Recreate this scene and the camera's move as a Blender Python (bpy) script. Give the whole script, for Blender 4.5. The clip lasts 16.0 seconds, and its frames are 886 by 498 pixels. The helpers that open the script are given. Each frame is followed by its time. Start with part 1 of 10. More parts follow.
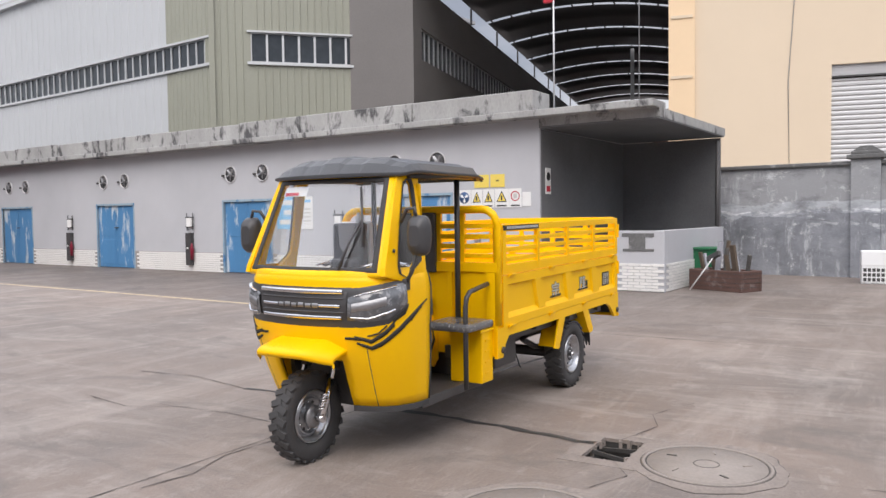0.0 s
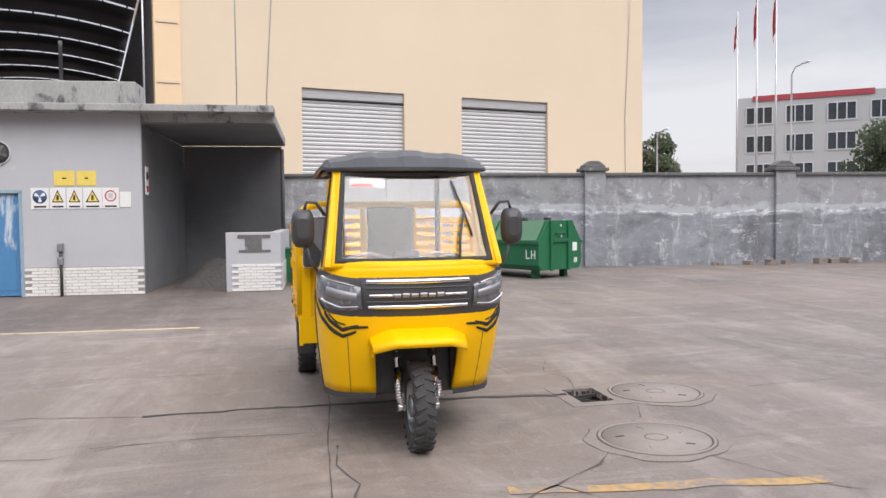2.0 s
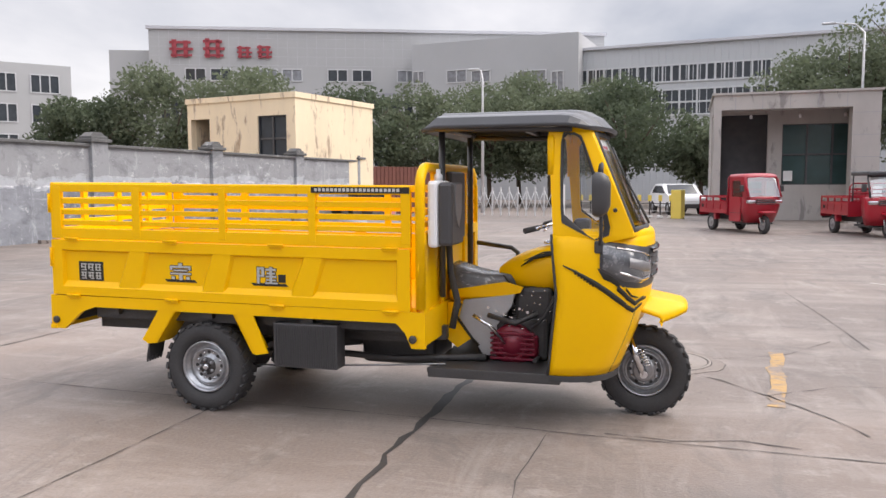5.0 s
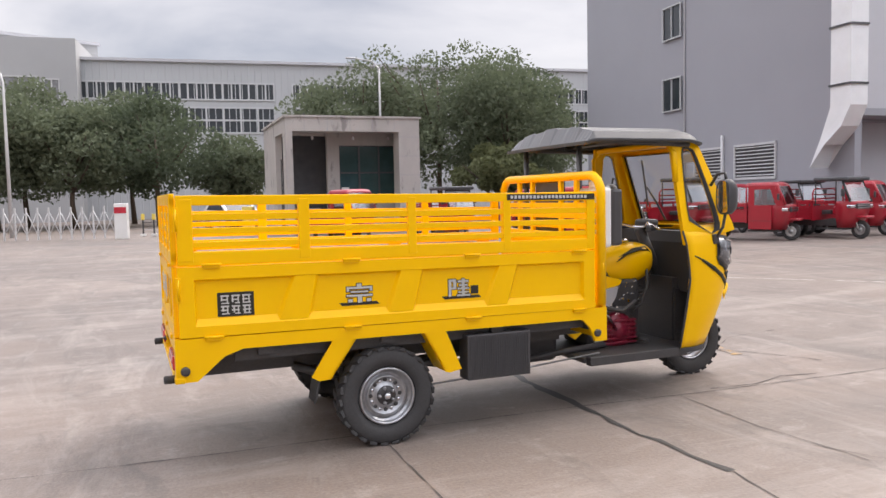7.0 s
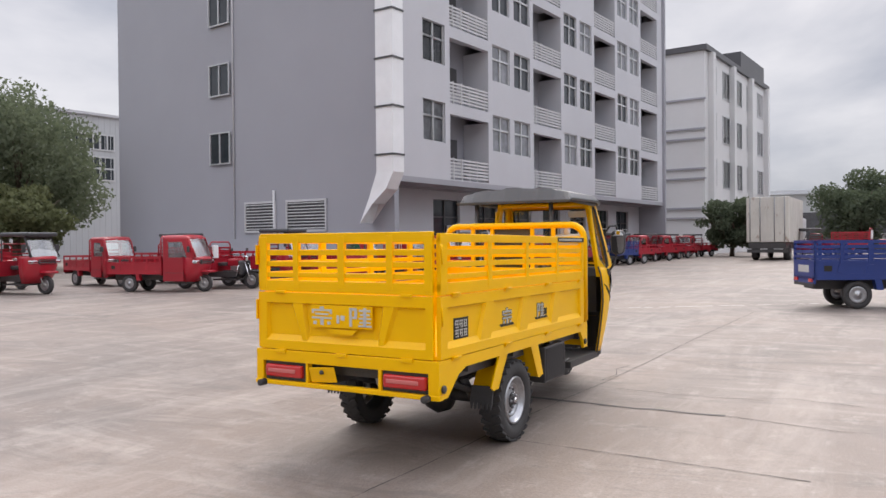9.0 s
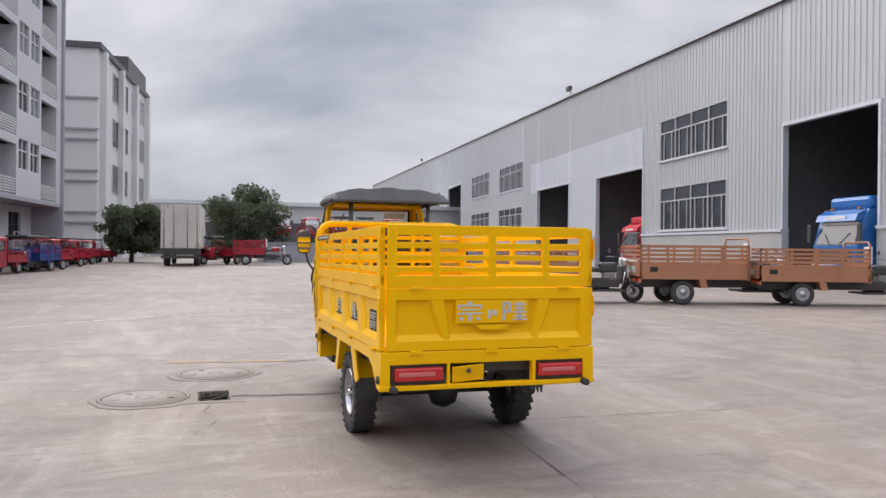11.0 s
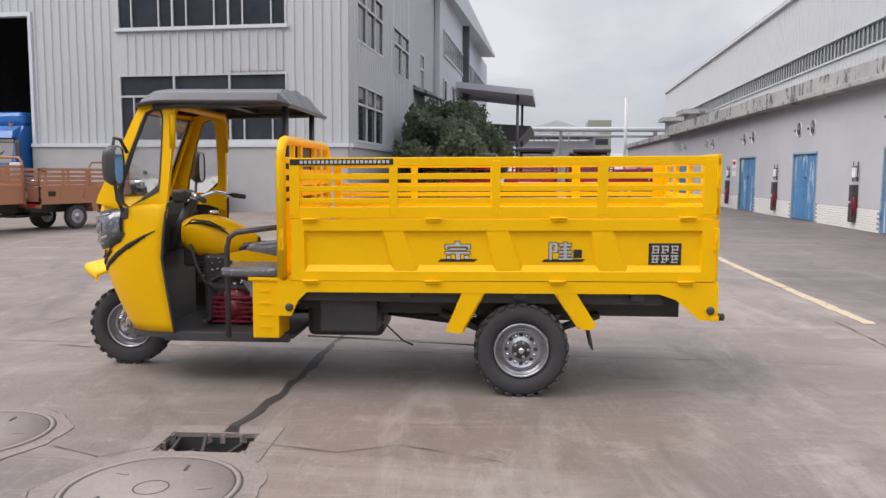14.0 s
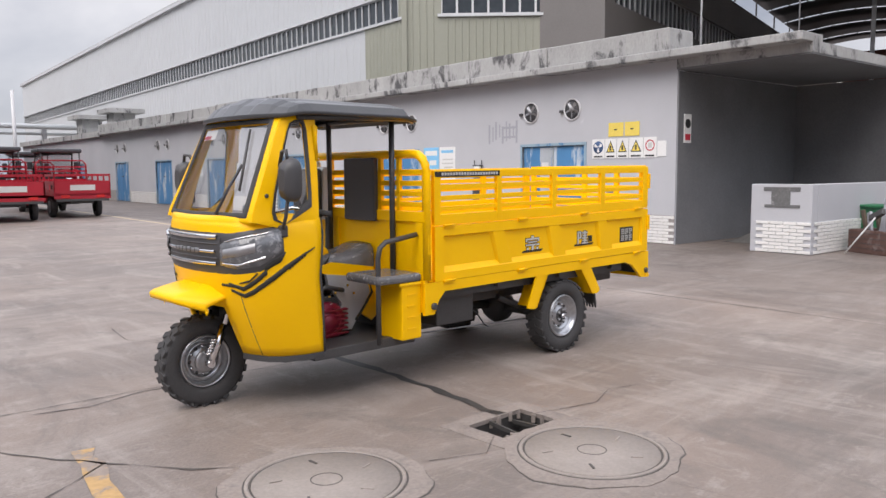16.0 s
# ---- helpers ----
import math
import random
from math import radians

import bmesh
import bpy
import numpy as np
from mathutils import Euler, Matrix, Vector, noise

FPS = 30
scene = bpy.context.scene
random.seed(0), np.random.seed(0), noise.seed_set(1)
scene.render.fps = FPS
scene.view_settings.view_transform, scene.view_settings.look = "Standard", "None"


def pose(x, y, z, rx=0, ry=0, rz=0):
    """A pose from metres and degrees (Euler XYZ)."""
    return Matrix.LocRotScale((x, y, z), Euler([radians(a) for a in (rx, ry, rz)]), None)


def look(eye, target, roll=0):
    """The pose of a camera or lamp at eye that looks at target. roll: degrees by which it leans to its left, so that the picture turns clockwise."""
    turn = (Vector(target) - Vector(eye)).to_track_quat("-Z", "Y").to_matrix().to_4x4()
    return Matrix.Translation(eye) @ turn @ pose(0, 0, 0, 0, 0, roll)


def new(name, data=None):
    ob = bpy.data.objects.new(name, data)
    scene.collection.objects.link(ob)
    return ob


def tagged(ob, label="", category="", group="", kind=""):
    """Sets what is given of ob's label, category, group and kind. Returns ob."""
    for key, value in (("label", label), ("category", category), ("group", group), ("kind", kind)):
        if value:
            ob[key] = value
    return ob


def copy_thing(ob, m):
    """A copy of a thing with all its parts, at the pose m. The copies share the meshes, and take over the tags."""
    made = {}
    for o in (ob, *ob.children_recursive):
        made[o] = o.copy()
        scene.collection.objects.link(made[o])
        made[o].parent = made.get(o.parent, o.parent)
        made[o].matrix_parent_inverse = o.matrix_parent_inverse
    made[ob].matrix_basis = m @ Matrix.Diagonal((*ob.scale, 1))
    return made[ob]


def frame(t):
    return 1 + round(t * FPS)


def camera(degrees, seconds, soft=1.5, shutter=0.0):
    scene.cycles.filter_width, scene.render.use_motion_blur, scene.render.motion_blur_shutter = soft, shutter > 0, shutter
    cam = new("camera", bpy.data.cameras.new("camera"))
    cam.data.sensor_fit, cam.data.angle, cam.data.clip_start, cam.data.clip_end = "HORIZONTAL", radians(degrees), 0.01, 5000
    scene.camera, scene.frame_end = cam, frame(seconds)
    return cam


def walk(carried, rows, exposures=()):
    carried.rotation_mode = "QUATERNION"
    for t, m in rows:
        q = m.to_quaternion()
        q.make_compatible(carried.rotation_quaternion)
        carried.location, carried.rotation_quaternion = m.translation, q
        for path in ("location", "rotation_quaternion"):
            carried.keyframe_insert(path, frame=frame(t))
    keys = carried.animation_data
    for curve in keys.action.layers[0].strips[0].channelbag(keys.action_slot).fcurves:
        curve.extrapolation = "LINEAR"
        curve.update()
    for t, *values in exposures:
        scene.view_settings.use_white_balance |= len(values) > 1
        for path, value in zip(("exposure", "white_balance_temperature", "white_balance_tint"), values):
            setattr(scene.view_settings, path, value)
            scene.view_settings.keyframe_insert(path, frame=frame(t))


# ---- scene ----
cam = camera(59.76, 16.0)
PATH = [
    (0, (-4.902, -3.071, 1.501), (-3.182, -2.054, 1.417), -0.72),
    (0.5, (-5.486, -2.176, 1.496), (-3.609, -1.492, 1.407), -0.34),
    (1, (-5.844, -1.155, 1.477), (-3.871, -0.837, 1.400), -0.01),
    (1.5, (-5.988, -0.101, 1.458), (-3.990, -0.157, 1.383), -0.23),
    (2, (-5.946, 0.952, 1.455), (-3.996, 0.516, 1.371), -0.58),
    (2.5, (-5.659, 2.002, 1.441), (-3.823, 1.214, 1.352), -1.11),
    (3, (-5.143, 2.951, 1.437), (-3.466, 1.868, 1.320), -1.33),
    (3.5, (-4.393, 3.749, 1.448), (-2.935, 2.386, 1.310), -0.59),
    (4, (-3.442, 4.376, 1.454), (-2.262, 2.769, 1.302), -0.08),
    (4.5, (-2.373, 4.801, 1.452), (-1.513, 3.003, 1.291), -0.01),
    (5, (-1.272, 5.026, 1.444), (-0.759, 3.100, 1.279), -0.25),
    (5.5, (-0.197, 5.096, 1.434), (-0.042, 3.108, 1.270), -0.62),
    (6, (0.835, 5.075, 1.424), (0.642, 3.091, 1.267), -0.96),
    (6.5, (1.848, 5.012, 1.420), (1.337, 3.084, 1.276), -1.19),
    (7, (2.873, 4.877, 1.428), (2.091, 3.041, 1.294), -1.20),
    (7.5, (3.919, 4.629, 1.422), (2.871, 2.930, 1.302), -0.61),
    (8, (4.836, 4.271, 1.415), (3.531, 2.757, 1.341), -0.98),
    (8.5, (5.710, 3.697, 1.416), (4.163, 2.431, 1.377), -1.02),
    (9, (6.491, 2.867, 1.419), (4.734, 1.911, 1.398), -0.52),
    (9.5, (7.074, 1.815, 1.418), (5.164, 1.221, 1.403), 0.19),
    (10, (7.373, 0.622, 1.406), (5.383, 0.426, 1.392), 0.77),
    (10.5, (7.335, -0.593, 1.375), (5.346, -0.380, 1.366), 0.90),
    (11, (6.991, -1.719, 1.337), (5.089, -1.099, 1.335), 0.56),
    (11.5, (6.465, -2.754, 1.345), (4.747, -1.731, 1.322), 0.50),
    (12, (5.681, -3.663, 1.356), (4.212, -2.309, 1.260), 0.27),
    (12.5, (4.653, -4.341, 1.358), (3.463, -2.745, 1.170), 0.36),
    (13, (3.519, -4.769, 1.350), (2.671, -2.971, 1.128), 0.49),
    (13.5, (2.366, -5.094, 1.366), (1.886, -3.164, 1.159), 0.57),
    (14, (1.171, -5.224, 1.355), (1.084, -3.236, 1.159), 0.33),
    (14.5, (-0.038, -5.208, 1.426), (0.291, -3.247, 1.208), 0.49),
    (15, (-1.205, -5.065, 1.421), (-0.474, -3.215, 1.214), 0.47),
    (15.5, (-2.315, -4.783, 1.420), (-1.233, -3.114, 1.210), 0.09),
    (16, (-3.382, -4.374, 1.432), (-2.020, -2.923, 1.232), -0.37),
]
walk(cam, [(t, look(eye, target, roll)) for t, eye, target, roll in PATH],
     [(0, 0.14, 6650, 13), (3.5, 0.16, 6650, 13), (6, 0.46, 6900, 15), (8, 0.4, 6900, 15), (10.5, 0.12, 6650, 13), (12.5, 0.17, 6650, 13), (14.5, 0.07, 6650, 14), (16, 0.15, 6650, 14)])
# overcast daylight
world = bpy.data.worlds.new("sky")
scene.world = world
world.use_nodes = True
wn = world.node_tree.nodes
wl = world.node_tree.links
wn.clear()
w_out = wn.new("ShaderNodeOutputWorld")
w_bg = wn.new("ShaderNodeBackground")
w_sky = wn.new("ShaderNodeTexSky")
w_sky.sky_type = "NISHITA"
w_sky.sun_disc = False
w_sky.sun_elevation = radians(54)
w_sky.sun_rotation = radians(200)
w_scale = wn.new("ShaderNodeVectorMath")
w_scale.operation = "SCALE"
w_scale.inputs["Scale"].default_value = 0.10
w_tc = wn.new("ShaderNodeTexCoord")
w_map = wn.new("ShaderNodeMapping")
w_map.inputs["Scale"].default_value = (1.0, 1.0, 2.6)
w_noise = wn.new("ShaderNodeTexNoise")
w_noise.inputs["Scale"].default_value = 1.7
w_noise.inputs["Detail"].default_value = 7
w_noise.inputs["Roughness"].default_value = 0.52
w_noise.inputs["Distortion"].default_value = 0.3
w_ramp = wn.new("ShaderNodeValToRGB")
w_ramp.color_ramp.elements[0].position = 0.38
w_ramp.color_ramp.elements[0].color = (0.37, 0.41, 0.49, 1)
w_ramp.color_ramp.elements[1].position = 0.66
w_ramp.color_ramp.elements[1].color = (0.84, 0.86, 0.90, 1)
w_mix = wn.new("ShaderNodeMix")
w_mix.data_type = "RGBA"
w_mix.inputs["Factor"].default_value = 0.88
wl.new(w_sky.outputs[0], w_scale.inputs[0])
wl.new(w_tc.outputs["Generated"], w_map.inputs[0])
wl.new(w_map.outputs[0], w_noise.inputs["Vector"])
wl.new(w_noise.outputs["Fac"], w_ramp.inputs[0])
wl.new(w_scale.outputs[0], w_mix.inputs["A"])
wl.new(w_ramp.outputs[0], w_mix.inputs["B"])
w_sep = wn.new("ShaderNodeSeparateXYZ")
w_grad = wn.new("ShaderNodeMapRange")
w_grad.inputs["From Min"].default_value = 0.30
w_grad.inputs["From Max"].default_value = 0.45
w_grad.inputs["To Min"].default_value = 0.92
w_grad.inputs["To Max"].default_value = 2.4
w_gain = wn.new("ShaderNodeVectorMath")
w_gain.operation = "SCALE"
wl.new(w_tc.outputs["Generated"], w_sep.inputs[0])
wl.new(w_sep.outputs["Z"], w_grad.inputs["Value"])
wl.new(w_grad.outputs[0], w_gain.inputs["Scale"])
wl.new(w_mix.outputs["Result"], w_gain.inputs[0])
wl.new(w_gain.outputs[0], w_bg.inputs["Color"])
wl.new(w_bg.outputs[0], w_out.inputs[0])
w_bg.inputs["Strength"].default_value = 1.0

sun_data = bpy.data.lights.new("sun", "SUN")
sun_data.energy = 2.5
sun_data.angle = radians(56)
sun_data.color = (1.0, 0.96, 0.90)
sun = new("sun", sun_data)
sun.matrix_world = look((0, 0, 20), (17.0, 5.6, 0))


# ---- materials ----
def mat(name, color, rough=0.6, metal=0.0, grain=40.0, amount=0.12, stain=0.8, stain_amount=0.15,
        bump=0.05, second=None, second_at=0.62, coat=0.0, random_tint=0.0, stretch=(1, 1, 1)):
    """A procedural surface: fine grain, broad stains, an optional second colour in patches, relief."""
    m = bpy.data.materials.new(name)
    m.use_nodes = True
    nt = m.node_tree
    n, l = nt.nodes, nt.links
    b = n["Principled BSDF"]
    b.inputs["Roughness"].default_value = rough
    b.inputs["Metallic"].default_value = metal
    b.inputs["Coat Weight"].default_value = coat
    b.inputs["Coat Roughness"].default_value = 0.08
    tc = n.new("ShaderNodeTexCoord")
    mp = n.new("ShaderNodeMapping")
    mp.inputs["Scale"].default_value = stretch
    l.new(tc.outputs["Object"], mp.inputs[0])
    fine = n.new("ShaderNodeTexNoise")
    fine.inputs["Scale"].default_value = grain
    fine.inputs["Detail"].default_value = 6
    broad = n.new("ShaderNodeTexNoise")
    broad.inputs["Scale"].default_value = stain
    broad.inputs["Detail"].default_value = 8
    broad.inputs["Roughness"].default_value = 0.62
    for t in (fine, broad):
        l.new(mp.outputs[0], t.inputs["Vector"])
    total = n.new("ShaderNodeMath")
    total.operation = "MULTIPLY_ADD"
    l.new(fine.outputs["Fac"], total.inputs[0])
    total.inputs[1].default_value = amount * 2
    total.inputs[2].default_value = 1 - amount
    tot2 = n.new("ShaderNodeMath")
    tot2.operation = "MULTIPLY_ADD"
    l.new(broad.outputs["Fac"], tot2.inputs[0])
    tot2.inputs[1].default_value = stain_amount * 2
    tot2.inputs[2].default_value = 1 - stain_amount
    mul = n.new("ShaderNodeMath")
    mul.operation = "MULTIPLY"
    l.new(total.outputs[0], mul.inputs[0])
    l.new(tot2.outputs[0], mul.inputs[1])
    last = mul
    if random_tint:
        info = n.new("ShaderNodeObjectInfo")
        r = n.new("ShaderNodeMath")
        r.operation = "MULTIPLY_ADD"
        l.new(info.outputs["Random"], r.inputs[0])
        r.inputs[1].default_value = 2 * random_tint
        r.inputs[2].default_value = 1 - random_tint
        mul2 = n.new("ShaderNodeMath")
        mul2.operation = "MULTIPLY"
        l.new(mul.outputs[0], mul2.inputs[0])
        l.new(r.outputs[0], mul2.inputs[1])
        last = mul2
    tint = n.new("ShaderNodeVectorMath")
    tint.operation = "SCALE"
    l.new(last.outputs[0], tint.inputs["Scale"])
    if second is None:
        tint.inputs[0].default_value = color
    else:
        patch = n.new("ShaderNodeTexNoise")
        patch.inputs["Scale"].default_value = stain * 2.3
        patch.inputs["Detail"].default_value = 9
        patch.inputs["Roughness"].default_value = 0.66
        patch.inputs["Distortion"].default_value = 0.4
        l.new(mp.outputs[0], patch.inputs["Vector"])
        ramp = n.new("ShaderNodeValToRGB")
        ramp.color_ramp.elements[0].position = second_at - 0.03
        ramp.color_ramp.elements[1].position = second_at + 0.05
        l.new(patch.outputs["Fac"], ramp.inputs[0])
        mix = n.new("ShaderNodeMix")
        mix.data_type = "RGBA"
        mix.inputs["A"].default_value = (*color, 1)
        mix.inputs["B"].default_value = (*second, 1)
        l.new(ramp.outputs[0], mix.inputs["Factor"])
        l.new(mix.outputs["Result"], tint.inputs[0])
    l.new(tint.outputs[0], b.inputs["Base Color"])
    if bump:
        bm_ = n.new("ShaderNodeBump")
        bm_.inputs["Strength"].default_value = bump
        bm_.inputs["Distance"].default_value = 0.02
        l.new(fine.outputs["Fac"], bm_.inputs["Height"])
        l.new(bm_.outputs[0], b.inputs["Normal"])
    rr = n.new("ShaderNodeMath")
    rr.operation = "MULTIPLY_ADD"
    rr.use_clamp = True
    l.new(broad.outputs["Fac"], rr.inputs[0])
    rr.inputs[1].default_value = 0.22 * rough
    rr.inputs[2].default_value = 0.89 * rough
    l.new(rr.outputs[0], b.inputs["Roughness"])
    return m


def glass_mat(name, color, rough=0.03, clear=0.85):
    """A thin pane: mostly clear, with a real glossy reflection on top."""
    m = bpy.data.materials.new(name)
    m.use_nodes = True
    n, l = m.node_tree.nodes, m.node_tree.links
    out = n["Material Output"]
    n.remove(n["Principled BSDF"])
    tr = n.new("ShaderNodeBsdfTransparent")
    tr.inputs[0].default_value = (*color, 1)
    gl = n.new("ShaderNodeBsdfGlossy")
    gl.inputs["Roughness"].default_value = rough
    fr = n.new("ShaderNodeLayerWeight")
    fr.inputs["Blend"].default_value = 0.5
    pw = n.new("ShaderNodeMath")
    pw.operation = "POWER"
    pw.inputs[1].default_value = 4.0
    l.new(fr.outputs["Facing"], pw.inputs[0])
    ad = n.new("ShaderNodeMath")
    ad.operation = "MULTIPLY_ADD"
    ad.inputs[1].default_value = 0.8
    ad.inputs[2].default_value = 1 - clear
    ad.use_clamp = True
    mx = n.new("ShaderNodeMixShader")
    l.new(pw.outputs[0], ad.inputs[0])
    l.new(ad.outputs[0], mx.inputs[0])
    l.new(tr.outputs[0], mx.inputs[1])
    l.new(gl.outputs[0], mx.inputs[2])
    l.new(mx.outputs[0], out.inputs[0])
    return m


def blend(n, l, noise_node, lo, hi, gain, below, color):
    """Lay a colour over the one below where a noise rises from lo to hi."""
    ramp = n.new("ShaderNodeValToRGB")
    ramp.color_ramp.elements[0].position = lo
    ramp.color_ramp.elements[1].position = hi
    l.new(noise_node.outputs["Fac"], ramp.inputs[0])
    fac = n.new("ShaderNodeMath")
    fac.operation = "MULTIPLY"
    fac.inputs[1].default_value = gain
    l.new(ramp.outputs[0], fac.inputs[0])
    mix = n.new("ShaderNodeMix")
    mix.data_type = "RGBA"
    mix.inputs["B"].default_value = (*color, 1)
    l.new(fac.outputs[0], mix.inputs["Factor"])
    l.new(below, mix.inputs["A"])
    return mix.outputs["Result"]


def noise_tex(n, l, scale, detail=8, rough=0.6, distort=0.0, stretch=(1, 1, 1), turn=0.0):
    tc = n.new("ShaderNodeTexCoord")
    mp = n.new("ShaderNodeMapping")
    mp.inputs["Rotation"].default_value = (0, 0, turn)
    mp.inputs["Scale"].default_value = stretch
    l.new(tc.outputs["Object"], mp.inputs[0])
    t = n.new("ShaderNodeTexNoise")
    t.inputs["Scale"].default_value = scale
    t.inputs["Detail"].default_value = detail
    t.inputs["Roughness"].default_value = rough
    t.inputs["Distortion"].default_value = distort
    l.new(mp.outputs[0], t.inputs["Vector"])
    return t


def lane_mask(n, l):
    """Rises from 0 to 1 across the lane line, towards the grey building."""
    tc = n.new("ShaderNodeTexCoord")
    sep = n.new("ShaderNodeSeparateXYZ")
    l.new(tc.outputs["Object"], sep.inputs[0])
    lean = n.new("ShaderNodeMath")
    lean.operation = "MULTIPLY_ADD"
    lean.inputs[1].default_value = -0.085
    l.new(sep.outputs["Y"], lean.inputs[0])
    l.new(sep.outputs["X"], lean.inputs[2])
    side = n.new("ShaderNodeMapRange")
    side.inputs["From Min"].default_value = 4.5
    side.inputs["From Max"].default_value = 4.75
    l.new(lean.outputs[0], side.inputs["Value"])
    start = n.new("ShaderNodeMapRange")
    start.inputs["From Min"].default_value = -3.0
    start.inputs["From Max"].default_value = 4.0
    start.inputs["To Min"].default_value = 0.35
    l.new(sep.outputs["Y"], start.inputs["Value"])
    both = n.new("ShaderNodeMath")
    both.operation = "MULTIPLY"
    l.new(side.outputs[0], both.inputs[0])
    l.new(start.outputs[0], both.inputs[1])
    return both.outputs[0]


def ground_mat():
    m = mat("yard_concrete", (0.225, 0.184, 0.160), 0.60, grain=55, amount=0.36, stain=0.25, stain_amount=0.45, bump=0.24)
    n, l = m.node_tree.nodes, m.node_tree.links
    b = n["Principled BSDF"]
    col = b.inputs["Base Color"].links[0].from_socket
    col = blend(n, l, noise_tex(n, l, 0.16, 6, 0.6, 0.4), 0.42, 0.62, 0.70, col, (0.128, 0.110, 0.101))
    # reddish dust, oily blotches, pale scuffs in two directions, small white flecks
    col = blend(n, l, noise_tex(n, l, 0.33, 7, 0.62, 0.5), 0.48, 0.70, 0.50, col, (0.245, 0.182, 0.145))
    col = blend(n, l, noise_tex(n, l, 0.5, 8, 0.66, 0.8, (1.0, 0.7, 1), 0.6), 0.54, 0.70, 0.55, col, (0.120, 0.107, 0.100))
    col = blend(n, l, noise_tex(n, l, 0.9, 10, 0.70, 0.9, (0.35, 1.6, 1), -0.5), 0.48, 0.70, 0.50, col, (0.39, 0.34, 0.305))
    col = blend(n, l, noise_tex(n, l, 1.1, 10, 0.72, 1.0, (1.7, 0.4, 1), 0.2), 0.53, 0.72, 0.50, col, (0.41, 0.365, 0.33))
    col = blend(n, l, noise_tex(n, l, 3.2, 12, 0.78, 1.5, (0.35, 2.2, 1), 0.15), 0.55, 0.72, 0.34, col, (0.43, 0.38, 0.34))
    col = blend(n, l, noise_tex(n, l, 2.6, 12, 0.78, 1.2, (2.0, 0.45, 1), 0.5), 0.56, 0.74, 0.32, col, (0.42, 0.37, 0.33))
    col = blend(n, l, noise_tex(n, l, 13, 8, 0.75), 0.62, 0.74, 0.45, col, (0.44, 0.40, 0.36))
    col = blend(n, l, noise_tex(n, l, 2.2, 15, 0.84, 0.0, (0.9, 1.1, 1)), 0.54, 0.60, 0.36, col, (0.40, 0.355, 0.32))
    col = blend(n, l, noise_tex(n, l, 1.7, 15, 0.82, 0.2, (1.2, 0.9, 1), 0.4), 0.555, 0.63, 0.38, col, (0.132, 0.113, 0.102))
    col = blend(n, l, noise_tex(n, l, 0.9, 12, 0.72, 1.5, (1.3, 0.6, 1), 1.0), 0.53, 0.66, 0.7, col, (0.125, 0.110, 0.100))
    col = blend(n, l, noise_tex(n, l, 6, 8, 0.75, 0.5), 0.62, 0.72, 0.55, col, (0.10, 0.09, 0.085))
    # older, darker surface of the lane beside the grey building
    lane = n.new("ShaderNodeMix")
    lane.data_type = "RGBA"
    lane.blend_type = "MULTIPLY"
    lane.inputs["B"].default_value = (0.70, 0.695, 0.70, 1)
    l.new(lane_mask(n, l), lane.inputs["Factor"])
    l.new(col, lane.inputs["A"])
    l.new(lane.outputs["Result"], b.inputs["Base Color"])
    return m


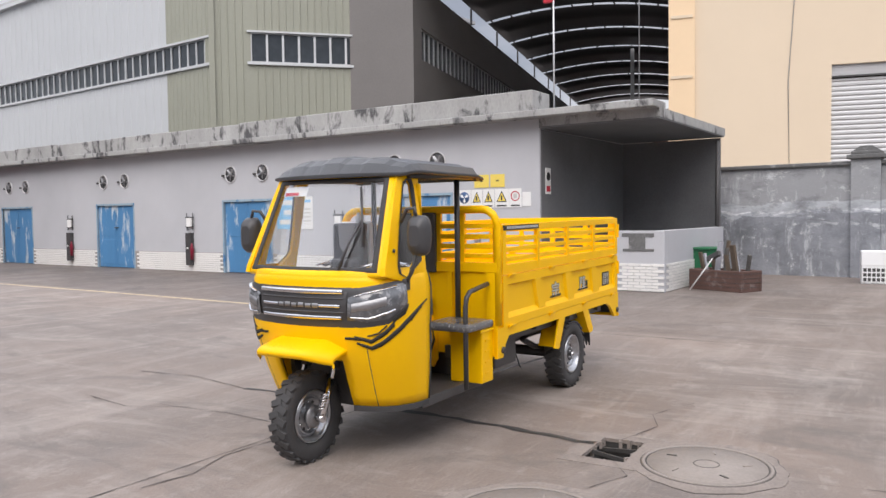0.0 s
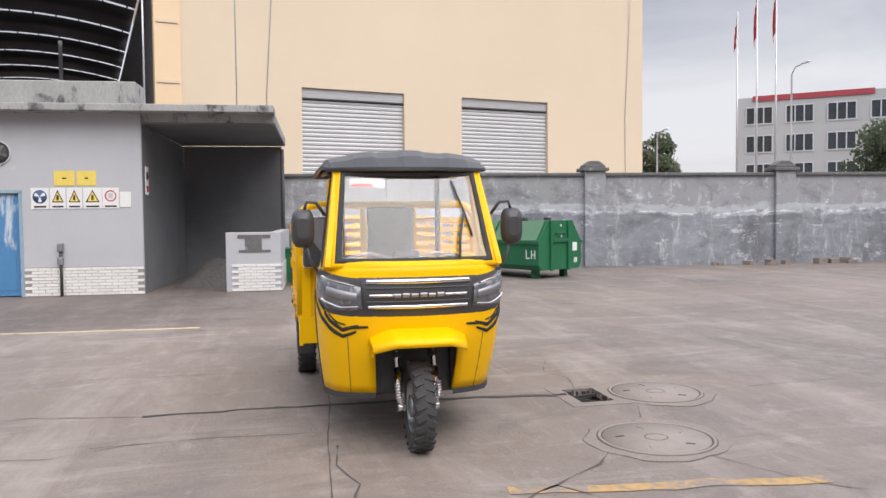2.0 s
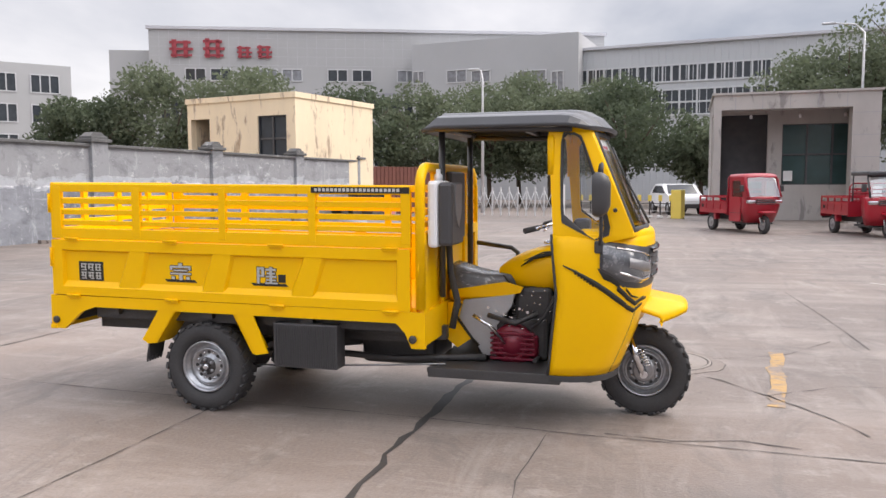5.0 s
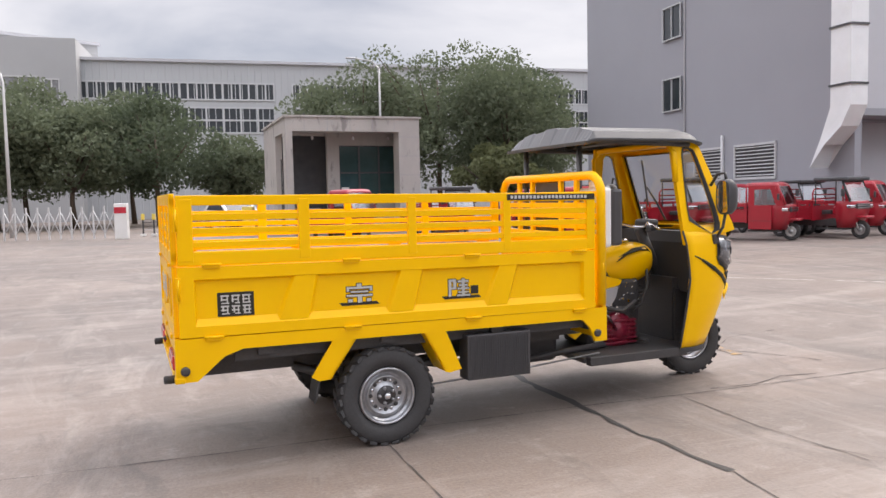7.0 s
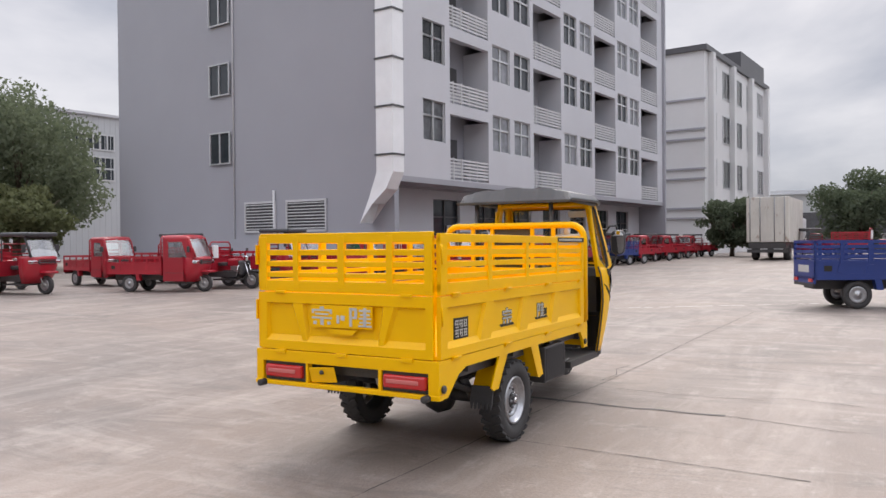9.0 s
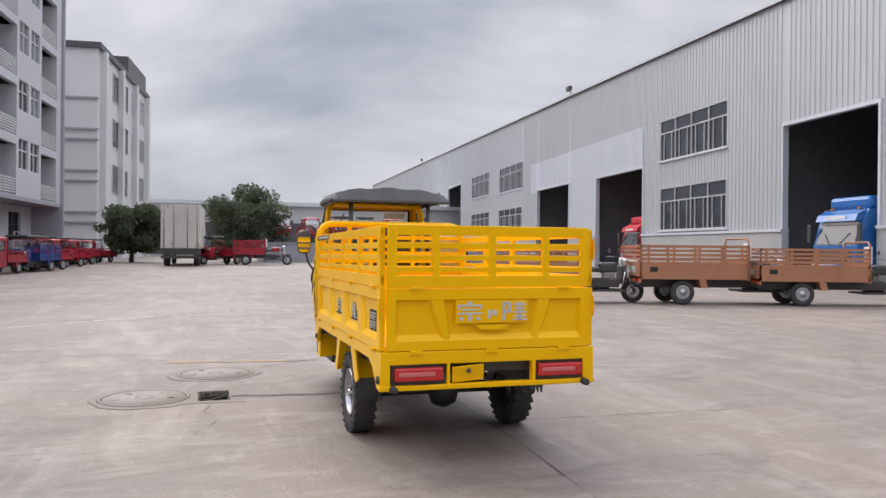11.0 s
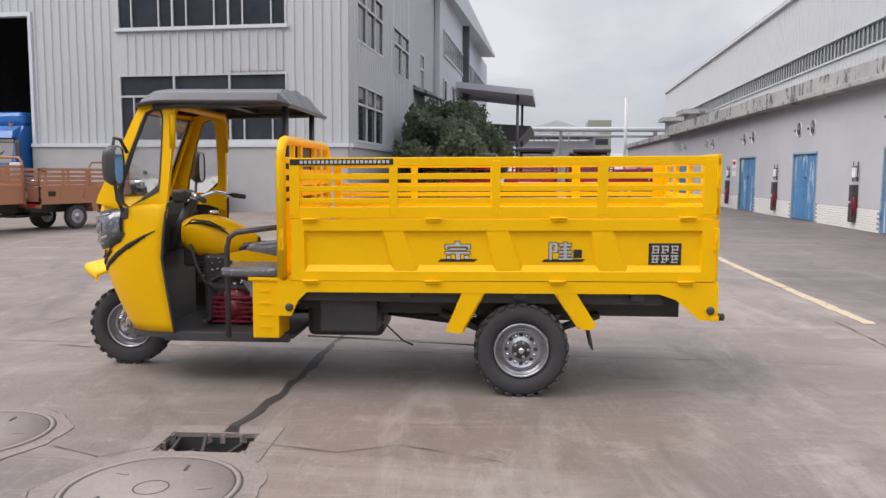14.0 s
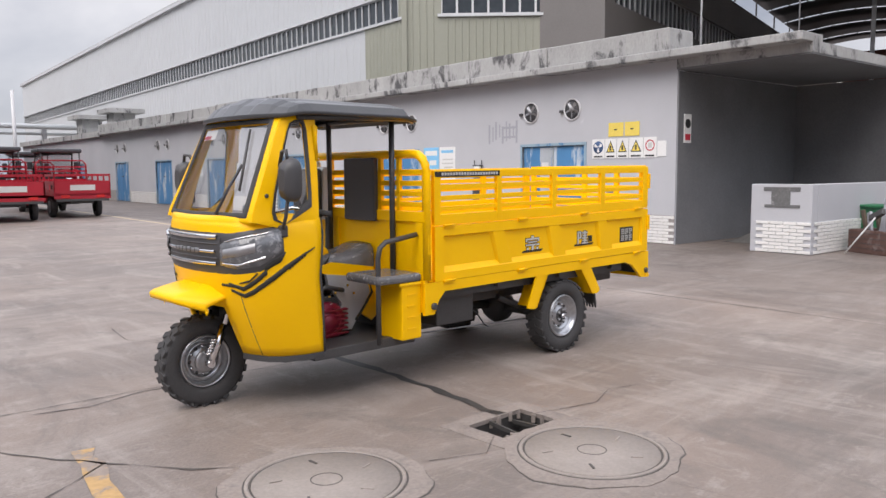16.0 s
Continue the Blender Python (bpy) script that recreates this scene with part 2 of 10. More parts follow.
def stained_mat(name, color):
    """Old render in two coats: a paler one above a ragged flaked edge, lime bloom, damp stains."""
    m = mat(name, color, 0.9, grain=28, amount=0.22, stain=0.7, stain_amount=0.35, bump=0.25)
    n, l = m.node_tree.nodes, m.node_tree.links
    b = n["Principled BSDF"]
    col = b.inputs["Base Color"].links[0].from_socket
    col = blend(n, l, noise_tex(n, l, 0.6, 10, 0.70, 0.0, (0.6, 0.6, 1.2)), 0.42, 0.68, 0.7, col, (0.37, 0.39, 0.43))
    col = blend(n, l, noise_tex(n, l, 0.8, 9, 0.66, 0.2, (1, 1, 0.6)), 0.52, 0.68, 0.7, col, (0.095, 0.10, 0.11))
    tc = n.new("ShaderNodeTexCoord")
    sep = n.new("ShaderNodeSeparateXYZ")
    l.new(tc.outputs["Object"], sep.inputs[0])
    ragged = n.new("ShaderNodeMath")
    ragged.operation = "MULTIPLY_ADD"
    ragged.inputs[1].default_value = 0.95
    l.new(noise_tex(n, l, 0.7, 14, 0.66, 0.0, (0.5, 0.5, 1.6)).outputs["Fac"], ragged.inputs[0])
    l.new(sep.outputs["Z"], ragged.inputs[2])
    upper = n.new("ShaderNodeMapRange")
    upper.inputs["From Min"].default_value = 1.98
    upper.inputs["From Max"].default_value = 2.03
    l.new(ragged.outputs[0], upper.inputs["Value"])
    fade = n.new("ShaderNodeMath")
    fade.operation = "MULTIPLY"
    fade.inputs[1].default_value = 0.72
    l.new(upper.outputs[0], fade.inputs[0])
    coat = n.new("ShaderNodeMix")
    coat.data_type = "RGBA"
    coat.inputs["B"].default_value = (0.33, 0.335, 0.345, 1)
    l.new(fade.outputs[0], coat.inputs["Factor"])
    l.new(col, coat.inputs["A"])
    col = coat.outputs["Result"]
    # pale lime under the edge, bright where the skin has flaked
    for at, reach, gain, lo, tone in ((2.06, 0.16, 0.55, 0.40, (0.52, 0.55, 0.60)), (1.995, 0.028, 0.9, 0.46, (0.72, 0.73, 0.75)), (1.62, 0.03, 0.6, 0.52, (0.62, 0.63, 0.66))):
        near = n.new("ShaderNodeMath")
        near.operation = "COMPARE"
        near.inputs[1].default_value = at
        near.inputs[2].default_value = reach
        l.new(ragged.outputs[0], near.inputs[0])
        gate = n.new("ShaderNodeMapRange")
        gate.inputs["From Min"].default_value = lo
        gate.inputs["From Max"].default_value = lo + 0.08
        gate.inputs["To Max"].default_value = gain
        l.new(noise_tex(n, l, 1.3, 8, 0.7, 0.0, (1, 1, 1.4)).outputs["Fac"], gate.inputs["Value"])
        both = n.new("ShaderNodeMath")
        both.operation = "MULTIPLY"
        l.new(near.outputs[0], both.inputs[0])
        l.new(gate.outputs[0], both.inputs[1])
        mix = n.new("ShaderNodeMix")
        mix.data_type = "RGBA"
        mix.inputs["B"].default_value = (*tone, 1)
        l.new(both.outputs[0], mix.inputs["Factor"])
        l.new(col, mix.inputs["A"])
        col = mix.outputs["Result"]
    col = blend(n, l, noise_tex(n, l, 1.1, 14, 0.80, 0.0, (0.75, 0.75, 1.6)), 0.57, 0.62, 0.7, col, (0.62, 0.63, 0.65))
    col = blend(n, l, noise_tex(n, l, 2.4, 12, 0.78, 0.3, (1.2, 1.2, 0.30)), 0.54, 0.63, 0.55, col, (0.56, 0.58, 0.61))
    col = blend(n, l, noise_tex(n, l, 0.9, 10, 0.72, 0.4, (0.8, 0.8, 1.5)), 0.50, 0.64, 0.60, col, (0.105, 0.11, 0.122))
    col = blend(n, l, noise_tex(n, l, 5, 8, 0.75, 0.2, (1, 1, 0.35)), 0.60, 0.72, 0.45, col, (0.13, 0.135, 0.145))
    col = blend(n, l, noise_tex(n, l, 3.0, 14, 0.82, 0.2, (1, 1, 0.9)), 0.585, 0.62, 0.65, col, (0.66, 0.67, 0.69))
    l.new(col, b.inputs["Base Color"])
    return m


M_GROUND = ground_mat()
M_YEL = mat("yellow_paint", (0.95, 0.528, 0.001), 0.34, grain=300, amount=0.03, stain=1.5, stain_amount=0.06, bump=0.01, coat=0.0)
M_YEL.node_tree.nodes["Principled BSDF"].inputs["Specular IOR Level"].default_value = 0.22
M_BLACKP = mat("black_plastic", (0.056, 0.055, 0.058), 0.42, grain=200, amount=0.15, bump=0.03)
M_ROOF = mat("roof_plastic", (0.062, 0.064, 0.069), 0.36, grain=150, amount=0.2, stain=3, stain_amount=0.3, bump=0.03)
M_RUBBER = mat("tyre_rubber", (0.048, 0.047, 0.048), 0.82, grain=90, amount=0.25, stain=4, stain_amount=0.3, bump=0.1)
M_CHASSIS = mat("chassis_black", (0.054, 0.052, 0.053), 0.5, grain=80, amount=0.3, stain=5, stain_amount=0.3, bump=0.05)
M_CHROME = mat("chrome", (0.72, 0.72, 0.74), 0.14, 1.0, grain=60, amount=0.08, bump=0.0)
# The rim's strong tone noise imitates sparkle on shiny steel.
M_RIM = mat("wheel_rim", (0.42, 0.43, 0.45), 0.30, 0.85, grain=40, amount=0.3, stain=9, stain_amount=0.4, bump=0.02)
M_STEEL = mat("dull_steel", (0.33, 0.33, 0.34), 0.45, 0.8, grain=80, amount=0.2, bump=0.03)
M_PINKLENS = mat("pale_red_lens", (0.62, 0.16, 0.15), 0.2, grain=200, amount=0.1, coat=0.5, bump=0.0)
M_REDLENS = mat("red_lens", (0.55, 0.02, 0.02), 0.15, grain=200, amount=0.1, coat=0.5, bump=0.0)
M_AMBER = mat("amber_lens", (0.80, 0.22, 0.02), 0.15, grain=200, amount=0.1, coat=0.5, bump=0.0)
M_SEAT = mat("grey_vinyl", (0.24, 0.24, 0.25), 0.38, grain=160, amount=0.15, stain=8, stain_amount=0.3, bump=0.08)
M_WHITEP = mat("white_plastic", (0.80, 0.81, 0.82), 0.4, grain=90, amount=0.04, bump=0.01)
M_ENGRED = mat("engine_red", (0.20, 0.010, 0.030), 0.35, 0.1, grain=80, amount=0.15, bump=0.03)
M_DECAL = mat("black_decal", (0.02, 0.018, 0.012), 0.65, grain=100, amount=0.1, bump=0.0)
M_SILVER = mat("silver_print", (0.56, 0.56, 0.54), 0.5, 0.2, grain=100, amount=0.1, bump=0.0)
M_DARKRED = mat("trike_red", (0.36, 0.014, 0.028), 0.32, grain=150, amount=0.05, coat=0.2, random_tint=0.15, bump=0.01)
M_ORANGE = mat("trike_copper", (0.40, 0.185, 0.10), 0.45, grain=60, amount=0.1, stain=2, stain_amount=0.12, bump=0.02)
M_BLUE = mat("trike_blue", (0.02, 0.045, 0.20), 0.35, grain=150, amount=0.05, bump=0.01)
M_GREYW = mat("grey_plaster", (0.45, 0.455, 0.48), 0.85, grain=45, amount=0.08, stain=0.5, stain_amount=0.16, bump=0.06, second=(0.60, 0.61, 0.62), second_at=0.70)
M_OLDCONC = mat("weathered_concrete", (0.35, 0.35, 0.345), 0.9, grain=30, amount=0.2, stain=0.9, stain_amount=0.5, bump=0.15, second=(0.085, 0.085, 0.088), second_at=0.57, stretch=(1, 1, 0.5))
M_BWALL = stained_mat("stained_wall", (0.21, 0.22, 0.245))
# Bay plaster with the bay's shadow put into its darker grey.
M_BAYSHADE = mat("bay_shade_plaster", (0.155, 0.157, 0.163), 0.9, grain=30, amount=0.2, stain=0.7, stain_amount=0.4, bump=0.1, second=(0.20, 0.20, 0.205), second_at=0.72)
M_WBRICK = mat("white_glazed_brick", (0.74, 0.73, 0.71), 0.4, grain=60, amount=0.06, stain=2, stain_amount=0.12, bump=0.03, random_tint=0.06)
M_MORTAR = mat("mortar", (0.30, 0.28, 0.27), 0.9, grain=70, amount=0.2, bump=0.1)
M_BDOOR = mat("blue_steel_door", (0.065, 0.205, 0.40), 0.55, grain=40, amount=0.12, stain=0.9, stain_amount=0.2, bump=0.04, second=(0.48, 0.54, 0.59), second_at=0.565, stretch=(1.3, 1.3, 0.32))
M_BAREDOOR = mat("bare_door_metal", (0.40, 0.43, 0.46), 0.6, grain=40, amount=0.12, stain=0.9, stain_amount=0.3, bump=0.04, second=(0.12, 0.24, 0.40), second_at=0.62, stretch=(1.3, 1.3, 0.4))
M_BEIGE = mat("beige_plaster", (0.65, 0.54, 0.41), 0.85, grain=40, amount=0.05, stain=0.12, stain_amount=0.10, bump=0.04)
M_BEIGE2 = mat("beige_pilaster", (0.74, 0.56, 0.37), 0.85, grain=40, amount=0.05, stain=0.3, stain_amount=0.1, bump=0.04)
M_HUT = mat("stained_cream_wall", (0.84, 0.70, 0.50), 0.85, grain=40, amount=0.08, stain=0.5, stain_amount=0.2, bump=0.05, second=(0.40, 0.29, 0.20), second_at=0.58, stretch=(1.4, 1.4, 0.4))
M_SHUT = mat("shutter_metal", (0.46, 0.46, 0.47), 0.5, 0.3, grain=50, amount=0.08, stain=0.5, stain_amount=0.12, bump=0.02)
M_SHED = mat("corrugated_grey", (0.50, 0.52, 0.53), 0.5, 0.2, grain=20, amount=0.06, stain=0.15, stain_amount=0.12, bump=0.02, stretch=(1, 1, 0.25))
M_SHED2 = mat("corrugated_new", (0.63, 0.66, 0.70), 0.42, 0.2, grain=20, amount=0.06, stain=0.15, stain_amount=0.08, bump=0.02, stretch=(1, 1, 0.25))
M_WSHED = mat("corrugated_white", (0.46, 0.475, 0.49), 0.5, grain=20, amount=0.05, stain=0.1, stain_amount=0.08, bump=0.02)
M_OLIVE = mat("corrugated_olive", (0.275, 0.28, 0.23), 0.55, grain=20, amount=0.08, stain=0.2, stain_amount=0.16, bump=0.02, stretch=(1, 1, 0.25))
M_PLINTH = mat("plinth_concrete", (0.40, 0.40, 0.40), 0.9, grain=30, amount=0.15, stain=0.5, stain_amount=0.25, bump=0.08)
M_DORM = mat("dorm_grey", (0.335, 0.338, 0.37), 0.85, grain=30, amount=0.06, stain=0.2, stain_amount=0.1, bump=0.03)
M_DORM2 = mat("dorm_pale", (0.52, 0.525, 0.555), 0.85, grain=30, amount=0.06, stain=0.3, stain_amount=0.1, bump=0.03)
M_WTILE = mat("white_tile_wall", (0.62, 0.62, 0.62), 0.6, grain=20, amount=0.06, stain=0.12, stain_amount=0.12, bump=0.02)
M_STONE = mat("pinkish_stone", (0.42, 0.395, 0.375), 0.6, grain=60, amount=0.16, stain=0.7, stain_amount=0.3, bump=0.03, second=(0.24, 0.225, 0.215), second_at=0.60, stretch=(1.3, 1.3, 0.5))
# Dark colour that stands in for the shade inside rooms, ducts and openings.
M_SHADEIN = mat("shaded_interior", (0.10, 0.10, 0.107), 0.9, grain=3, amount=0.3, bump=0.0)
M_ALU = mat("window_frame", (0.55, 0.56, 0.57), 0.4, 0.3, grain=50, amount=0.06, bump=0.0)
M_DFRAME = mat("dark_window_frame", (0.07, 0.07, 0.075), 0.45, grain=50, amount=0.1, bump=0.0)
M_RAIL = mat("pale_rail", (0.55, 0.55, 0.56), 0.5, grain=50, amount=0.06, bump=0.0)
M_GREEN = mat("green_bin_paint", (0.012, 0.13, 0.055), 0.45, grain=40, amount=0.15, stain=2, stain_amount=0.25, bump=0.05)
M_RUST = mat("rusty_iron", (0.16, 0.06, 0.045), 0.85, grain=40, amount=0.3, stain=3, stain_amount=0.4, bump=0.15)
M_IRON = mat("manhole_iron", (0.285, 0.25, 0.225), 0.75, 0.1, grain=60, amount=0.2, stain=3, stain_amount=0.25, bump=0.15)
M_OLDBRICK = mat("old_red_brown_brick", (0.105, 0.058, 0.048), 0.9, grain=40, amount=0.3, stain=2, stain_amount=0.5, bump=0.15, second=(0.16, 0.12, 0.11), second_at=0.58)
M_TAR = mat("wet_joint", (0.045, 0.042, 0.04), 0.6, grain=50, amount=0.3, stain=3, stain_amount=0.4, bump=0.1)
M_LINE = mat("worn_yellow_line", (0.43, 0.275, 0.12), 0.8, grain=30, amount=0.25, stain=2, stain_amount=0.3, bump=0.05, second=(0.25, 0.205, 0.175), second_at=0.53)
M_LANE = mat("worn_cream_line", (0.52, 0.42, 0.28), 0.8, grain=30, amount=0.2, stain=2, stain_amount=0.3, bump=0.05, second=(0.27, 0.225, 0.19), second_at=0.58)
M_WLINE = mat("worn_white_line", (0.52, 0.48, 0.44), 0.8, grain=30, amount=0.2, stain=2, stain_amount=0.2, bump=0.05, second=(0.26, 0.22, 0.19), second_at=0.52)
# Leaf green lightened and greyed, so distance haze sits in the colour.
M_LEAF = mat("hazed_leaf_green", (0.150, 0.175, 0.118), 0.95, grain=3, amount=0.5, stain=0.6, stain_amount=0.4, bump=0.0)
M_LEAF2 = mat("leaf_dark", (0.105, 0.128, 0.088), 0.95, grain=3, amount=0.5, stain=0.6, stain_amount=0.4, bump=0.0)
M_BARK = mat("bark", (0.10, 0.075, 0.055), 0.9, grain=20, amount=0.3, bump=0.3)
M_POLE = mat("pale_pole", (0.60, 0.61, 0.63), 0.4, 0.4, grain=20, amount=0.05, bump=0.0)
M_FLAG = mat("red_cloth", (0.50, 0.03, 0.05), 0.8, grain=10, amount=0.2, bump=0.05)
M_SIGNW = mat("sign_white", (0.75, 0.75, 0.74), 0.5, grain=30, amount=0.06, bump=0.0)
M_SIGNY = mat("sign_yellow", (0.78, 0.60, 0.12), 0.5, grain=30, amount=0.1, bump=0.0)
M_SIGNB = mat("sign_blue", (0.22, 0.52, 0.78), 0.5, grain=30, amount=0.1, bump=0.0)
M_SIGNI = mat("sign_dark_blue", (0.05, 0.10, 0.22), 0.5, grain=30, amount=0.1, bump=0.0)
M_LINING = mat("matt_black_lining", (0.035, 0.034, 0.036), 0.75, grain=120, amount=0.2, bump=0.03)
M_INK = mat("ink_black", (0.03, 0.03, 0.03), 0.6, grain=30, amount=0.1, bump=0.0)
M_TRUCKBLUE = mat("truck_blue", (0.02, 0.14, 0.42), 0.3, grain=30, amount=0.06, coat=0.3, bump=0.0)
M_DIRT = mat("dirt_heap", (0.10, 0.095, 0.09), 0.95, grain=14, amount=0.5, stain=2, stain_amount=0.4, bump=0.5)
M_GRASS = mat("grass_green", (0.06, 0.10, 0.03), 0.9, grain=20, amount=0.4, stain=2, stain_amount=0.3, bump=0.2)
M_CABGLASS = glass_mat("reflecting_glass", (0.75, 0.77, 0.78), 0.05, 0.72)
M_GLASS = glass_mat("clear_glass", (0.92, 0.93, 0.93), 0.03, 0.93)
M_SCREEN = glass_mat("dusty_windscreen", (0.93, 0.94, 0.94), 0.06, 0.91)
M_WGLASS = mat("window_glass_dark", (0.035, 0.042, 0.05), 0.08, grain=2, amount=0.3, stain=0.5, stain_amount=0.4, bump=0.0)
M_GGLASS = mat("window_glass_green", (0.045, 0.085, 0.085), 0.08, grain=2, amount=0.3, stain=0.5, stain_amount=0.3, bump=0.0)
M_MIRROR = mat("mirror", (0.85, 0.86, 0.87), 0.03, 1.0, grain=2, amount=0.02, bump=0.0)
M_JOINT = mat("slab_joint", (0.085, 0.076, 0.070), 0.85, grain=50, amount=0.3, stain=2, stain_amount=0.4, bump=0.05)
# The air's haze is painted into the hills' grey-blue.
M_HAZE = mat("far_hills", (0.36, 0.375, 0.41), 1.0, grain=0.02, amount=0.1, bump=0.0)
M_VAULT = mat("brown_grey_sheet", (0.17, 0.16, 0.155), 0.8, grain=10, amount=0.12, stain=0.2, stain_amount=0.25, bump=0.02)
M_PINK = mat("faded_pink_panel", (0.60, 0.22, 0.22), 0.7, grain=20, amount=0.1, bump=0.02)
M_PATCH = mat("patched_concrete", (0.235, 0.20, 0.178), 0.85, grain=50, amount=0.3, stain=3, stain_amount=0.35, bump=0.2, second=(0.19, 0.165, 0.15), second_at=0.60)
M_LAMP = mat("lamp_lens", (0.10, 0.105, 0.115), 0.10, 0.0, grain=14, amount=0.5, stain=9, stain_amount=0.5, bump=0.02, second=(0.22, 0.225, 0.24), second_at=0.56, coat=1.0)
M_WRAP = mat("film_wrapped_vinyl", (0.13, 0.13, 0.135), 0.22, grain=22, amount=0.25, stain=9, stain_amount=0.4, bump=0.35, second=(0.40, 0.40, 0.41), second_at=0.60, stretch=(0.6, 1.6, 1.0))
M_DSEAT = mat("dark_vinyl", (0.05, 0.05, 0.055), 0.35, grain=160, amount=0.15, stain=8, stain_amount=0.3, bump=0.08)
# Pale pane colour with a light grey reflection painted into it.
M_PALEGLASS = mat("grey_reflection_glass", (0.22, 0.23, 0.25), 0.12, grain=3, amount=0.4, stain=1.5, stain_amount=0.4, bump=0.0)
for m_ in (M_LEAF, M_LEAF2, M_GRASS, M_GROUND):
    m_.node_tree.nodes["Principled BSDF"].inputs["Specular IOR Level"].default_value = 0.15
M_GROUND.node_tree.nodes["Principled BSDF"].inputs["Specular IOR Level"].default_value = 0.5
M_COVER = mat("silver_side_cover", (0.40, 0.41, 0.43), 0.35, 0.2, grain=100, amount=0.1, stain=6, stain_amount=0.2, bump=0.01)
M_COPING = mat("mossy_coping", (0.13, 0.13, 0.13), 0.95, grain=25, amount=0.3, stain=1.2, stain_amount=0.4, bump=0.3, second=(0.30, 0.30, 0.30), second_at=0.60)
M_DIRTYW = mat("dirty_white_box", (0.60, 0.58, 0.53), 0.6, grain=30, amount=0.15, stain=0.9, stain_amount=0.3, bump=0.03, second=(0.30, 0.20, 0.14), second_at=0.62, stretch=(1.5, 1.5, 0.5))
M_LIDGREEN = mat("faded_green_lid", (0.085, 0.20, 0.115), 0.55, grain=40, amount=0.12, stain=2, stain_amount=0.2, bump=0.03)


def leafy(m, color, share_=0.4):
    """Let part of the light through a leaf."""
    n, l = m.node_tree.nodes, m.node_tree.links
    tr = n.new("ShaderNodeBsdfTranslucent")
    tr.inputs["Color"].default_value = (*color, 1)
    mx = n.new("ShaderNodeMixShader")
    mx.inputs[0].default_value = share_
    l.new(n["Principled BSDF"].outputs[0], mx.inputs[1])
    l.new(tr.outputs[0], mx.inputs[2])
    l.new(mx.outputs[0], n["Material Output"].inputs["Surface"])


leafy(M_LEAF, (0.165, 0.20, 0.12), 0.35)
leafy(M_LEAF2, (0.115, 0.15, 0.085), 0.35)
M_LEAF3 = mat("leaf_yellowish", (0.14, 0.155, 0.075), 0.95, grain=3, amount=0.5, stain=0.6, stain_amount=0.4, bump=0.0)
leafy(M_LEAF3, (0.17, 0.19, 0.085), 0.3)
M_BOARD = mat("dirty_board", (0.56, 0.55, 0.53), 0.7, grain=20, amount=0.12, stain=0.6, stain_amount=0.3, bump=0.04, second=(0.36, 0.32, 0.28), second_at=0.58, stretch=(1, 1, 1.6))
M_FTILE = mat("grey_tile_wall", (0.40, 0.405, 0.41), 0.6, grain=20, amount=0.06, stain=0.12, stain_amount=0.15, bump=0.02)
M_SIGNR = mat("dull_red_sign", (0.34, 0.045, 0.06), 0.6, grain=10, amount=0.15, bump=0.02)
M_DOORFRAME = mat("worn_blue_frame", (0.26, 0.36, 0.44), 0.6, grain=40, amount=0.15, stain=2, stain_amount=0.2, bump=0.04, second=(0.06, 0.19, 0.37), second_at=0.58, stretch=(1, 1, 0.4))


# ---- mesh helpers ----
def box(bm, x0, x1, y0, y1, z0, z1, m=None, bevel=0.0):
    geo = bmesh.ops.create_cube(bm, size=1.0)
    vs = geo["verts"]
    t = Matrix.Translation(((x0 + x1) / 2, (y0 + y1) / 2, (z0 + z1) / 2)) @ Matrix.Diagonal((abs(x1 - x0), abs(y1 - y0), abs(z1 - z0), 1))
    bmesh.ops.transform(bm, matrix=t, verts=vs)
    if bevel:
        es = list({e for v in vs for e in v.link_edges})
        r = bmesh.ops.bevel(bm, geom=es, offset=bevel, segments=2, profile=0.5, affect="EDGES")
        vs = list({v for f in r["faces"] for v in f.verts} | {v for v in vs if v.is_valid})
    if m is not None:
        bmesh.ops.transform(bm, matrix=m, verts=[v for v in vs if v.is_valid])
    return bm


def boxes(*rows, m=None, bevel=0.0):
    bm = bmesh.new()
    for r in rows:
        box(bm, *r, m=m, bevel=bevel)
    return bm


def tube(bm, pts, r, n=8, caps=True):
    pts = [Vector(p) for p in pts]
    rings = []
    up = Vector((0.13, 0.31, 0.94))
    for i, p in enumerate(pts):
        d = (pts[min(i + 1, len(pts) - 1)] - pts[max(i - 1, 0)]).normalized()
        s = d.cross(up)
        if s.length < 1e-3:
            s = d.cross(Vector((1, 0, 0)))
        s.normalize()
        u = s.cross(d).normalized()
        rr = r[i] if isinstance(r, (list, tuple)) else r
        rings.append([bm.verts.new(p + rr * (math.cos(2 * math.pi * k / n) * s + math.sin(2 * math.pi * k / n) * u)) for k in range(n)])
    for a, b in zip(rings, rings[1:]):
        for k in range(n):
            f = bm.faces.new((a[k], a[(k + 1) % n], b[(k + 1) % n], b[k]))
            f.smooth = True
    if caps:
        bm.faces.new(rings[0][::-1])
        bm.faces.new(rings[-1])
    return bm


